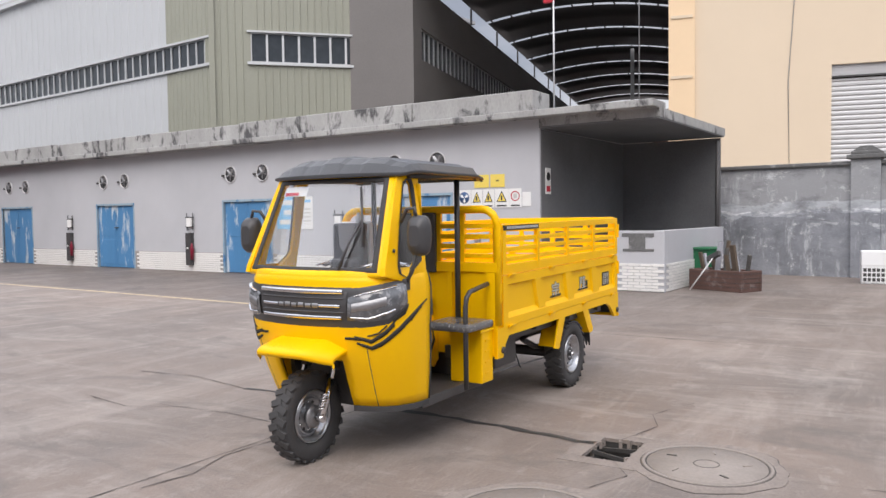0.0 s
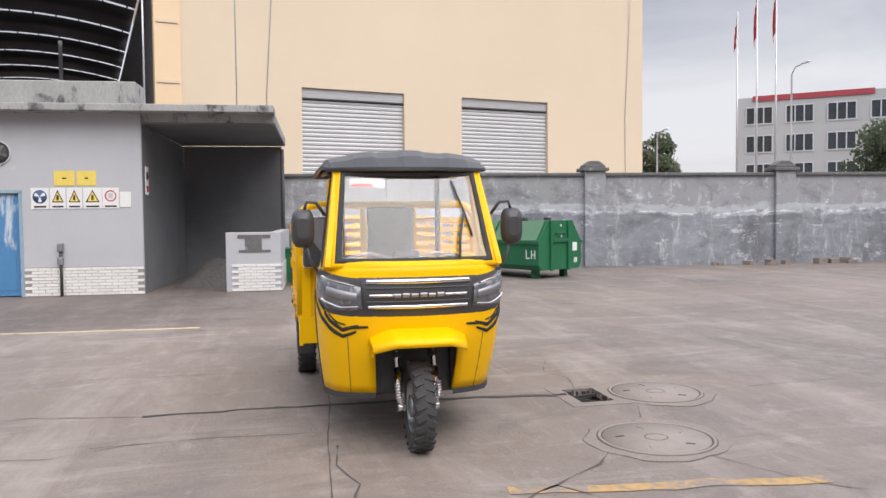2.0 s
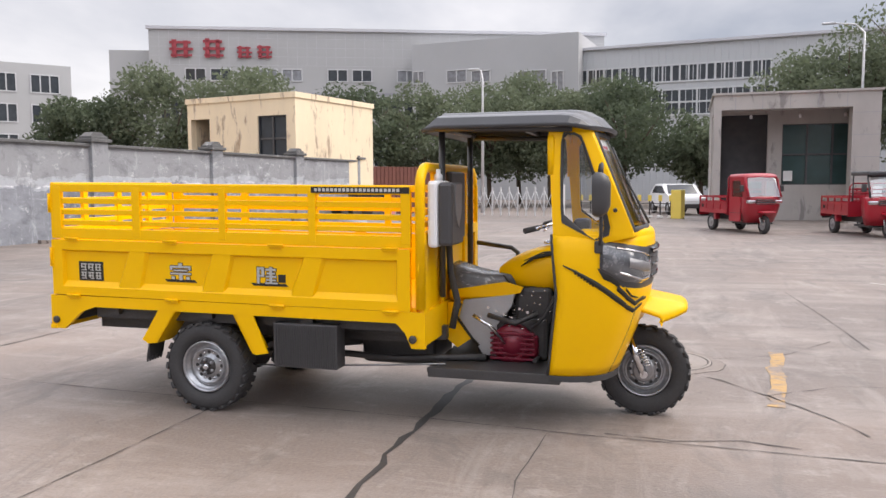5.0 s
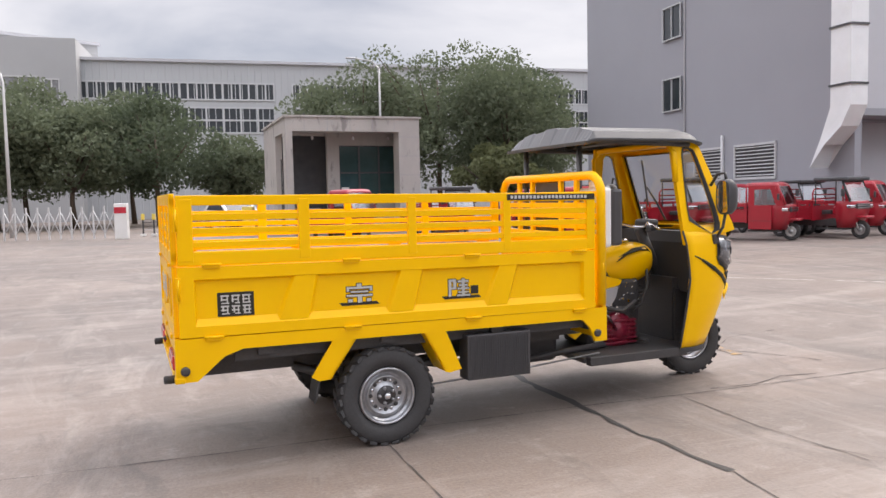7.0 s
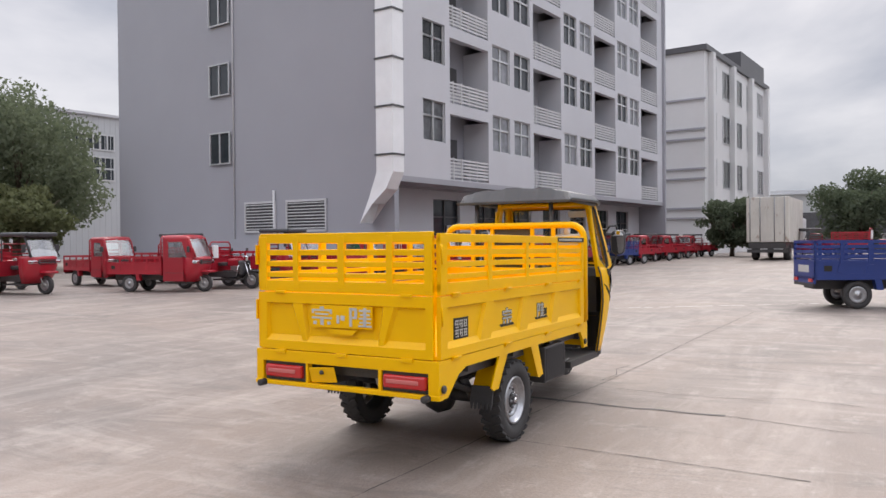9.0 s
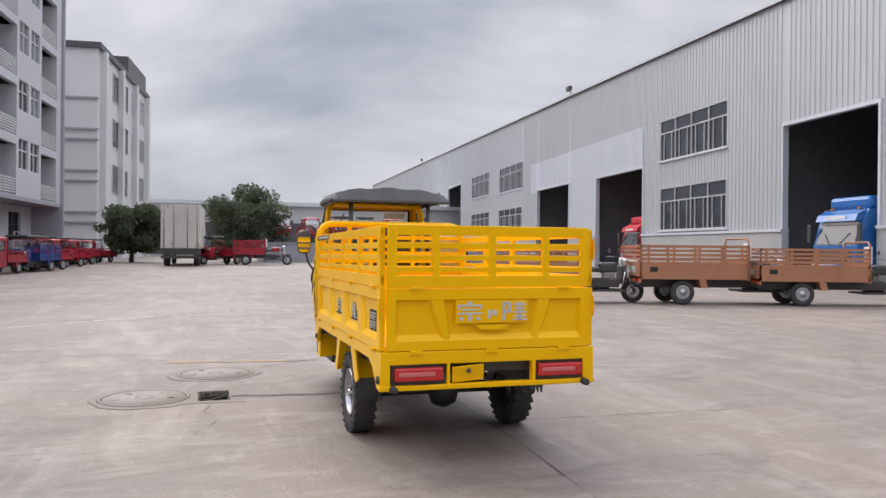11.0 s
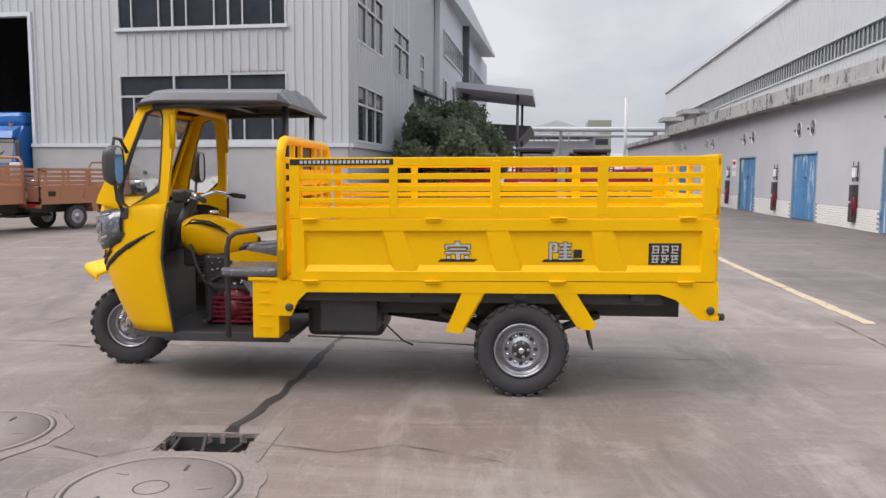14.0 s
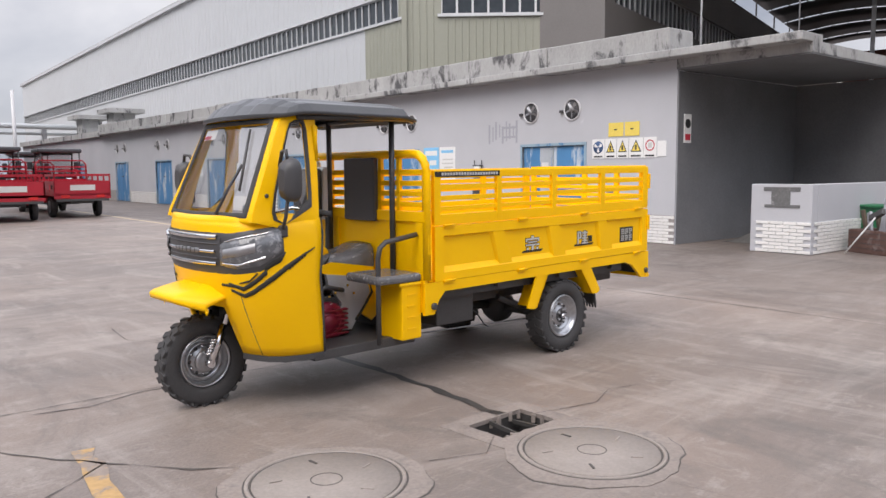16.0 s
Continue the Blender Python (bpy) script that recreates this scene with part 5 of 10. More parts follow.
part("ledge", boxes((0.0, 50, -0.25, 0.16, 2.2, 2.32)), M_SHED2, gable)
for a, b, u, v in swins:
    window(gable, a, b, u, v, -0.02, 1, max(2, int((b - a) / 1.3)), 2, bar=0.08, transom=0.66, frame_mat=M_RAIL)
part("awning", prism(bmesh.new(), [(0.0, 5.6), (1.2, 5.1), (1.2, 5.0), (0, 5.4)], 12.0, 15.5, "x"), M_OLDCONC, gable)
for a in (-1.0, 41.0, 112.0):
    fl = thing("floodlight", "small dark floodlight on the shed eaves", "floodlight", "floodlights", S)
    part("bracket", tube(bmesh.new(), [(a + 0.3, 0.1, 11.8 + 0.034 * a), (a + 0.3, 0.3, 12.15 + 0.034 * a)], 0.04), M_STEEL, fl)
    part("head", boxes((a, a + 0.7, 0.2, 0.5, 12.1 + 0.034 * a, 12.45 + 0.034 * a), bevel=0.04), M_CHASSIS, fl)

# ---- dormitory block ----
D = along(-21.51, -14.49, -0.9935, 0.114) @ Matrix.Diagonal((1, -1, 1, 1))
dorm = thing("dormitory_block", "five-storey grey dormitory with recessed balconies", "building", m=D)
FH = 3.58
stor = [4.25 + FH * k for k in range(5)]
holes, bal, wnd = [], [], []
for k, z in enumerate(stor):
    for mod in range(-1, 6):
        o = 8.17 * mod
        for a, b in ((7.74, 9.5), (9.95, 11.7)):
            if 0 <= a + o and b + o < 32.9:
                wnd.append((a + o, b + o, z + 1.70, z + 3.55))
        if mod == -1:
            wnd.append((1.86, 3.5, z + 1.7, z + 3.55))
        if 0 <= 12.09 + o and 15.5 + o < 32.9:
            bal.append((12.09 + o, 15.5 + o, z + 0.05, z + 3.1))
        elif mod == -1:
            bal.append((3.9, 7.33, z + 0.05, z + 3.1))
holes = wnd + bal
part("wall", solid_wall(0, 32.9, 4.25, 22.6, -0.3, 0, [h for h in holes]), M_DORM2, dorm)
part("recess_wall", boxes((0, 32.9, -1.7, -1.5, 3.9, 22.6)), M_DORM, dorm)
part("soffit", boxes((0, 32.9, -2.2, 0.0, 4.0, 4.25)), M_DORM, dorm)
part("ground_wall", solid_wall(0.3, 32.9, 0, 4.0, -2.2, -1.9, [(5.14 + 3.86 * k - 1.5 * 0, 7.5 + 3.86 * k, 0.6, 3.5) for k in range(7)]), M_DORM2, dorm)
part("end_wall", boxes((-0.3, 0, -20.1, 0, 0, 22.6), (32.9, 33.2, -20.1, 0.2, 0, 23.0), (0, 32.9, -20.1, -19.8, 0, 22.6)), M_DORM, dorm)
part("roof", boxes((-0.3, 33.2, -20.1, 0.1, 22.6, 22.9)), M_DORM, dorm)
for a, b, u, v in wnd:
    if u < 21:
        window(dorm, a, b, u, v, -0.12, 1, 2, 2, bar=0.09, transom=0.62, glass=M_PALEGLASS if int(a * 3 + u) % 3 else M_WGLASS)
for k in range(7):
    window(dorm, 5.14 + 3.86 * k, 7.5 + 3.86 * k, 0.6, 3.5, -2.1, 1, 2, 2, frame_mat=M_DFRAME, bar=0.07, transom=0.7)
for k in range(7):
    c = 6.4 + 3.86 * k
    fr_ = bmesh.new()
    prism(fr_, [(c, 0.05), (c + 0.05, 0.05), (c + 0.05, 2.15), (c + 0.85, 2.15), (c + 0.85, 0.05), (c + 0.9, 0.05), (c + 0.9, 2.2), (c, 2.2)], -1.98, -1.9, "y")
    part("lower_window_door", fr_, M_WHITEP, dorm, "white-framed door in the dark ground floor window")
for a, b, u, v in bal:
    rl = part("balcony_rail", boxes((a, b, -0.085, -0.035, u + 0.92, u + 1.00)), M_RAIL, dorm)
    bm = bmesh.new()
    for q in range(5):
        box(bm, a, b, -0.08, -0.04, u + 0.12 + 0.16 * q, u + 0.20 + 0.16 * q)
    part("rail_bar", bm, M_RAIL, rl)
    bm = bmesh.new()
    for q in range(5):
        c = a + (b - a) * (q + 0.5) / 5
        box(bm, c - 0.03, c + 0.03, -0.09, -0.03, u, u + 1.05)
    part("rail_post", bm, M_RAIL, rl)
    part("slab", boxes((a, b, -1.5, -0.05, u - 0.05, u)), M_DORM2, rl)
    part("door", boxes((a + 0.7, a + 1.5, -1.5, -1.44, u, u + 2.2), (a + 1.9, a + 2.7, -1.5, -1.44, u + 1.0, u + 2.2)), M_DFRAME, rl)
    part("partition", boxes((a - 0.2, a, -1.5, -0.3, u, v), (b, b + 0.2, -1.5, -0.3, u, v)), M_DORM2, rl)
E_ = D @ along(-0.3, 0, 0, -1)
dend = thing("dormitory_end", "plain grey gable of the dormitory with louvres and white duct", "building", m=E_)
for u in (5.4, 8.85, 12.4, 15.9):
    window(dend, 10.4, 11.9, u, u + 1.55, -0.09, -1, 2, 1, bar=0.06)
for a, b in ((3.9, 6.5), (7.2, 9.4)):
    bm = boxes((a, b, -0.08, -0.01, 1.9, 2.0), (a, b, -0.08, -0.01, 3.3, 3.4), (a, a + 0.08, -0.08, -0.01, 1.9, 3.4), (b - 0.08, b, -0.08, -0.01, 1.9, 3.4))
    lv = part("louvre", bm, M_RAIL, dend)
    # Dark sheet painted in as the shade behind the louvre slats.
    part("opening", boxes((a, b, -0.02, -0.012, 2.0, 3.3)), M_SHADEIN, lv)
    sl = mesh_of("slat", boxes((a + 0.08, b - 0.08, -0.035, 0.035, -0.01, 0.01), m=pose(0, 0, 0, 30, 0, 0)), M_RAIL)
    for k in range(9):
        share("slat", sl, lv, Matrix.Translation((0, -0.06, 2.07 + 0.145 * k)))
part("annex", boxes((2.5, 19.4, -2.2, -0.02, 0, 0.9), (0.3, 17.2, -0.35, -0.02, 0, 1.6)), M_DORM, dend)
part("downpipe", tube(bmesh.new(), [(10.15, -0.06, 0.9), (10.15, -0.06, 22.0)], 0.04, 6), M_RAIL, dend)
part("waste_pipe", tube(bmesh.new(), [(7.3, -0.06, 0), (7.3, -0.06, 3.9)], 0.07), M_RAIL, dend)
dk = thing("metal_duct", "white sheet metal ventilation duct with flanged joints", "duct", m=E_)
part("duct", boxes((-0.55, 0.35, -0.75, -0.02, 4.3, 22)), M_WHITEP, dk)
for k in range(9):
    part("flange", boxes((-0.6, 0.40, -0.80, -0.019, 5.0 + 2.0 * k, 5.07 + 2.0 * k)), M_DFRAME, dk)
bm = bmesh.new()
grid(bm, [[(-0.55, -0.75, 4.3), (0.35, -0.75, 4.3), (0.35, -0.02, 4.3), (-0.55, -0.02, 4.3)], [(-0.2, -0.8, 3.6), (0.75, -0.8, 3.2), (0.75, -0.02, 3.2), (-0.2, -0.02, 3.6)],
          [(0.5, -0.85, 3.0), (1.2, -0.85, 2.2), (1.2, -0.02, 2.2), (0.5, -0.02, 3.0)]], smooth=False, close=True)
part("elbow", bm, M_WHITEP, dk)

# pale block beyond the dormitory
P2 = along(-89.84, -6.86, 0.993, -0.114)
b2 = thing("pale_block", "pale cream four-storey block with grey banded end", "building", m=P2)
part("wall", solid_wall(0, 24, 0, 18.4, -16, 0, []), M_WTILE, b2)
for k in range(7):
    part("band", boxes((23.9, 24.2, -16, 0.1, 3.2 + 3.6 * (k // 2) + 0.9 * (k % 2), 3.36 + 3.6 * (k // 2) + 0.9 * (k % 2))), M_DORM, b2)
for k in range(5):
    for q in range(4):
        window(b2, 2 + 4.6 * k, 4.4 + 4.6 * k, 2 + 4.3 * q, 4.6 + 4.3 * q, 0.03, 1, 2, 1, bar=0.1)
part("cornice", boxes((-0.3, 24.3, -16.3, 0.3, 18.4, 18.9), (2, 12, -9, 0.2, 18.9, 20.6)), M_DFRAME, b2)
for k in range(4):
    part("pilaster", boxes((0.5 + 7.2 * k, 1.3 + 7.2 * k, 0, 0.5, 0, 18.4)), M_WTILE, b2)

# low shed across the end of the yard
fs = thing("far_shed", "low pale shed across the end of the yard", "building", m=along(-95, -60, 0, 1))
part("wall", boxes((0, 140, 0, 8, 0, 6.6)), M_SHED, fs)
part("roof", boxes((-1, 141, -0.6, 9, 6.6, 7.1)), M_SHED2, fs)
# Flat dark band on the wall, painted as the shade of open bays.
part("opening_shade_band", boxes((30, 110, -0.05, 0.0, 0.3, 4.4)), M_SHADEIN, fs)

# ---- gatehouse ----
H = along(-6.363, -28.147, -0.999, 0.0448)
gh = thing("gatehouse", "square stone-clad gatehouse with a deep portal and gridded window", "building", m=H)
part("front_frame", prism(bmesh.new(), [(-2.65, 0), (-2.38, 0), (-2.38, 4.22), (2.1, 4.22), (2.1, 0), (3.02, 0), (3.02, 4.78), (-2.65, 4.78)], -2.0, -1.2, "y"), M_STONE, gh)
part("side_wall", boxes((2.80, 3.01, -1.2, 4.5, 0, 4.77)), M_STONE, gh)
part("side_wall", boxes((-2.64, -2.36, 0.9, 4.5, 0, 4.77)), M_STONE, gh)
part("side_beam", boxes((-2.64, -2.36, -1.2, 0.9, 4.2, 4.77)), M_STONE, gh)
part("front_wall", solid_wall(-2.36, 2.80, 0, 4.35, 0, 0.3, [(-2.36, -0.55, -1, 4.2), (-0.02, 2.70, 1.4, 3.78)]), M_STONE, gh)
part("rear_wall", boxes((-2.36, 2.80, 4.2, 4.5, 0, 4.76)), M_STONE, gh)
part("soffit", boxes((-2.36, 2.80, -1.2, 4.2, 4.36, 4.5)), M_STONE, gh)
# Dark sheet across the room, coloured as its inner shade.
part("inside", boxes((-2.36, 2.80, 1.6, 1.7, 0, 4.35)), M_SHADEIN, gh)
bm = bmesh.new()
for k in range(5):
    box(bm, 2.095, 3.022, -2.006, -1.998, 0.8 + 0.8 * k, 0.815 + 0.8 * k)
    box(bm, -2.656, -2.648, -2.0, -1.2, 0.8 + 0.8 * k, 0.815 + 0.8 * k)
for k in range(5):
    box(bm, -1.9 + 0.95 * k, -1.885 + 0.95 * k, -2.006, -1.998, 4.22, 4.78)
part("stone_joint", bm, M_DORM, gh)
window(gh, -0.02, 2.70, 1.4, 3.78, 0.1, -1, 3, 2, frame_mat=M_DFRAME, glass=M_GGLASS, bar=0.07)
part("coping", boxes((-2.72, 3.09, -2.07, 4.6, 4.78, 4.86)), M_STONE, gh)
part("door_bar", tube(bmesh.new(), [(-2.5, 0.3, 0.0), (-2.5, 0.3, 3.2)], 0.03, 6), M_CHASSIS, gh)

for a in (-1.2, 0.6, 2.2):
    part("soffit_lamp", lathe(bmesh.new(), [(0.05, 0.0), (0.06, 0.10), (0.02, 0.16)], 10, pose(a, -0.08, 4.02)), M_WHITEP, gh)
part("notice", boxes((0.05, 0.38, -0.03, -0.01, 1.55, 1.95)), M_SIGNW, gh)
part("counter", boxes((-1.55, -0.75, 0.6, 1.2, 0, 1.05), bevel=0.02), M_PLINTH, gh, "pale grey counter inside the doorway")
for a in range(5):
    part("gate_bar", tube(bmesh.new(), [(-2.5, -1.0 + 0.36 * a, 0.05), (-2.5, -1.0 + 0.36 * a, 1.7)], 0.025, 6), M_CHASSIS, gh)


def small_car(m):
    c = thing("car", "white hatchback car parked behind the gate", "car", m=m)
    half = [(-2.0, 0.35), (-2.05, 0.62), (-1.95, 0.82), (-1.05, 0.95), (-0.35, 1.42), (0.95, 1.46), (1.75, 1.02), (2.0, 0.92), (2.05, 0.35)]
    body = bmesh.new()
    prism(body, half, -0.82, 0.82, "y")
    bmesh.ops.bevel(body, geom=body.edges[:], offset=0.05, segments=2, affect="EDGES")
    part("body", body, M_WHITEP, c)
    part("windscreen", grid(bmesh.new(), [[(-1.02, -0.7, 0.99), (-1.02, 0.7, 0.99)], [(-0.40, -0.62, 1.42), (-0.40, 0.62, 1.42)]], smooth=False), M_WGLASS, c)
    for sy in (-1, 1):
        part("side_window", prism(bmesh.new(), [(-0.85, 1.0), (-0.35, 1.36), (0.85, 1.38), (1.4, 1.02)], min(sy * 0.80, sy * 0.826), max(sy * 0.80, sy * 0.826), "y"), M_WGLASS, c)
        part("headlamp", boxes((-2.07, -1.85, sy * 0.6 - 0.16, sy * 0.6 + 0.16, 0.66, 0.80), bevel=0.03), M_CHROME, c)
        for x in (-1.3, 1.3):
            w_ = part("wheel", lathe(bmesh.new(), [(0.19, -0.09), (0.29, -0.10), (0.31, 0.0), (0.29, 0.10), (0.19, 0.09)], 24, pose(x, sy * 0.75, 0.31, 90, 0, 0), ends="loop"), M_RUBBER, c)
            part("rim", lathe(bmesh.new(), [(0.19, 0.0), (0.05, 0.02), (0.01, 0.02)], 16, pose(x, sy * 0.82, 0.31, -90 * sy, 0, 0)), M_RIM, w_)
    part("bumper", boxes((-2.12, -1.9, -0.8, 0.8, 0.32, 0.52), bevel=0.05), M_BLACKP, c)


small_car(pose(-2.6, -34.5, 0, 0, 0, -75))

# ---- cream hut over the wall ----
HU = along(19.138, -26.363, -0.9739, 0.2271)
hut = thing("cream_hut", "small flat-roofed cream hut with rain-streaked walls", "building", m=HU)
part("wall", solid_wall(0, 6.2, 0, 5.15, 0, 0.25, [(0.22, 1.35, 2.2, 4.45), (4.14, 5.72, 2.5, 4.45)]), M_HUT, hut)
part("side_wall", boxes((5.95, 6.2, 0.25, 5.9, 0, 5.15), (0, 0.25, 0.25, 5.9, 0, 5.15), (0.25, 5.95, 5.65, 5.9, 0, 5.15)), M_HUT, hut)
part("roof", boxes((-0.06, 6.26, -0.06, 5.96, 5.15, 5.38)), M_HUT, hut)
# Another dark sheet that paints the hut's inner shade.
part("inside", boxes((0.3, 5.9, 1.0, 1.1, 0, 5.3)), M_SHADEIN, hut)
window(hut, 4.14, 5.72, 2.5, 4.45, 0.12, -1, 2, 2, frame_mat=M_DFRAME, bar=0.08)

# ---- far offices ----
SB = along(47.5, -63.6, -42.6, -16.2)
sb = thing("tiled_factory", "white tiled factory with red sign and strip windows", "building", m=SB)
part("wall", boxes((0, 47, 0, 20, 0, 17.2)), M_FTILE, sb)
part("annex", boxes((-4.5, 0, 2, 18, 0, 15.4)), M_FTILE, sb)
part("parapet", boxes((-0.2, 47.2, -0.2, 0.2, 17.2, 17.5)), M_DORM2, sb)
for k in range(6):
    for a in (3.5, 6.0):
        window(sb, a + 7.14 * k, a + 2.0 + 7.14 * k, 12.15, 13.35, -0.04, -1, 2, 1, bar=0.1, glass=M_PALEGLASS if k % 2 else M_WGLASS)
part("soffit_band", boxes((10.5, 47, -0.06, 0.0, 10.75, 11.0)), M_DORM, sb)
for k in range(11):
    window(sb, 1.0 + 4.1 * k, 4.7 + 4.1 * k, 8.2, 10.6, -0.04, -1, 4, 1, bar=0.12)
    window(sb, 1.0 + 4.1 * k, 4.7 + 4.1 * k, 3.4, 6.0, -0.04, -1, 4, 1, bar=0.12)
bm = bmesh.new()
for k in range(48):
    box(bm, k * 0.98, k * 0.98 + 0.02, -0.012, 0.0, 13.6, 17.2)
for k in range(4):
    box(bm, 0, 47, -0.012, 0.0, 13.7 + 0.9 * k, 13.72 + 0.9 * k)
part("tile_joints", bm, M_DORM2, sb)
sgn = thing("roof_sign", "red block sign shapes on the white tiled wall", "sign", m=SB)
for c, w, h in ((2.05, 2.3, 1.75), (5.35, 2.1, 1.9), (8.7, 1.5, 1.2), (10.7, 1.5, 1.3)):
    part("character", boxes((c, c + w * 0.9, -0.25, -0.1, 14.4 + h * 0.78, 14.4 + h * 0.92), (c + w * 0.1, c + w * 0.3, -0.25, -0.1, 14.4, 14.4 + h), (c + w * 0.6, c + w * 0.78, -0.25, -0.1, 14.4, 14.4 + h * 0.95),
                            (c, c + w, -0.25, -0.1, 14.4 + h * 0.4, 14.4 + h * 0.54), (c + w * 0.05, c + w * 0.95, -0.25, -0.1, 14.4 + h * 0.06, 14.4 + h * 0.18)), M_SIGNR, sgn)
WS = along(5.8, -70.1, -25.9, 3.6)
ws = thing("white_factory_shed", "long white metal factory shed with window bands", "building", m=WS)
part("wall", ribbed_wall(0, 62, 0, 14.0, 0, [], pitch=0.6, rib=0.05, out=-1), M_WSHED, ws)
part("roof", boxes((-0.2, 62, -0.3, 30, 14.0, 14.25)), M_DORM2, ws)
part("grey_annex", boxes((-16, 0.9, -2, 12, 0, 15.45)), M_FTILE, ws)
for a, b, u, v in ((-12.2, -10.15, 11.5, 12.7), (-9.6, -7.7, 11.4, 12.5), (-4.95, -2.15, 11.1, 12.2), (-1.65, -0.5, 10.15, 12.0), (-15.9, -14.7, 11.6, 12.8)):
    window(ws, a, b, u, v, -2.05, -1, 2, 1, bar=0.1, glass=M_PALEGLASS)
part("soffit_band", boxes((-16, -3.5, -2.08, -2.0, 9.95, 10.2)), M_DORM, ws)
for k in range(7):
    window(ws, -15.6 + 1.7 * k, -14.3 + 1.7 * k, 7.6, 9.8, -2.05, -1, 2, 2, bar=0.12)
for a, b in ((0.6, 17.3), (19, 34), (36, 52)):
    window(ws, a, b, 10.7, 12.2, -0.05, -1, 22, 1, bar=0.14)
    window(ws, a, b, 7.7, 10.0, -0.05, -1, 11, 2, bar=0.16)
OF = along(85.1, -60.3, -9.8, -11.8)
of = thing("office_block", "white flat office block with red banner", "building", m=OF)
part("wall", boxes((-1, 24, 0, 16, 0, 16.6)), M_FTILE, of)
part("banner", boxes((1.0, 15.0, -0.15, -0.05, 16.05, 16.75)), M_SIGNR, of)
for q in range(4):
    for k in range(5):
        window(of, 0.2 + 4.8 * k, 3.4 + 4.8 * k, 2.0 + 3.7 * q, 4.2 + 3.7 * q, -0.04, -1, 3, 1, bar=0.15)


# ---- the yellow cargo tricycle ----
TR = pose(0, 0.057, 0, 0, 0, -0.6)
trike = thing("cargo_tricycle", "bright yellow three-wheeled cargo truck with black roof and slatted bed", "cargo tricycle", m=TR)


def tyre(name, parent, x, y, r, w, lugs=26):
    """A wheel on an axle along y: tyre with side knobs, pressed steel rim, hub and bolts."""
    t = part(name, lathe(bmesh.new(), [(r * 0.60, -w * 0.36), (r * 0.74, -w * 0.47), (r * 0.90, -w * 0.46), (r * 0.965, -w * 0.38), (r * 0.978, -w * 0.2), (r * 0.978, w * 0.2),
                                       (r * 0.965, w * 0.38), (r * 0.90, w * 0.46), (r * 0.74, w * 0.47), (r * 0.60, w * 0.36)], 48, pose(x, y, r, 90, 0, 0), ends="loop"), M_RUBBER, parent)
    bm = bmesh.new()
    for k in range(lugs):
        a = 360 / lugs * k
        base = pose(x, y, r) @ pose(0, 0, 0, 0, a, 0)
        sgn_ = 1 if k % 2 else -1
        box(bm, -r * 0.075, r * 0.075, -w * 0.05, w * 0.50, r * 0.94, r * 1.0, m=base @ pose(0, 0, 0, 0, 0, 22), bevel=0.003)
        box(bm, -r * 0.075, r * 0.075, -w * 0.50, w * 0.05, r * 0.94, r * 1.0, m=base @ pose(0, 0, 0, 0, 180 / lugs, 0) @ pose(0, 0, 0, 0, 0, -22), bevel=0.003)
    part("tread", bm, M_RUBBER, t)
    return t


def rim(parent, x, y, r, side, hole_n=8):
    """The pressed rim that faces outwards at y, side +1 or -1."""
    R_ = r * 0.575
    m = pose(x, y, r, -90 * side, 0, 0)
    ri = part("rim", lathe(bmesh.new(), [(R_ * 1.02, -0.014), (R_ * 1.01, -0.002), (R_ * 0.96, 0.001), (R_ * 0.92, -0.010), (R_ * 0.90, -0.026), (R_ * 0.86, -0.028), (R_ * 0.82, -0.052), (R_ * 0.74, -0.056),
                                         (R_ * 0.71, -0.030), (R_ * 0.66, -0.027), (R_ * 0.62, -0.046), (R_ * 0.46, -0.050), (R_ * 0.36, -0.030), (R_ * 0.2, -0.028), (0.01, -0.028)], 40, m, ends="open"), M_RIM, parent)
    bm = bmesh.new()
    for k in range(hole_n):
        lathe(bm, [(R_ * 0.075, 0), (R_ * 0.075, 0.003), (0.002, 0.003)], 10, m @ pose(0, 0, 0, 0, 0, 360 / hole_n * k) @ pose(R_ * 0.54, 0, -0.049, 0, 3, 0))
    part("vent_hole", bm, M_CHASSIS, ri)
    for k in range(hole_n):
        part("boss", lathe(bmesh.new(), [(R_ * 0.07, 0), (R_ * 0.055, 0.008), (0.002, 0.010)], 8, m @ pose(0, 0, 0, 0, 0, 360 / hole_n * (k + 0.5)) @ pose(R_ * 0.53, 0, -0.050)), M_CHROME, ri)
    part("hub_plate", lathe(bmesh.new(), [(R_ * 0.35, 0), (R_ * 0.34, 0.004), (0.01, 0.005)], 20, m @ pose(0, 0, -0.028)), M_CHASSIS, ri)
    bm = bmesh.new()
    for k in range(5):
        lathe(bm, [(0.011, 0), (0.011, 0.014), (0.004, 0.018)], 6, m @ pose(0, 0, 0, 0, 0, 72 * k) @ pose(R_ * 0.27, 0, -0.024))
    part("wheel_nut", bm, M_STEEL, ri)
    part("hub_cap", lathe(bmesh.new(), [(R_ * 0.125, -0.026), (R_ * 0.12, 0.0), (R_ * 0.09, 0.008), (0.004, 0.010)], 16, m), M_CHROME, ri, "bright metal hub cap")
    return ri


WR = 0.287
for sy in (-1, 1):
    w = tyre("rear_wheel", trike, 1.455, sy * 0.595, WR, 0.165)
    rim(w, 1.455, sy * 0.665, WR, sy)
wf = tyre("front_wheel", trike, -1.262, 0.0, 0.28, 0.13, 24)
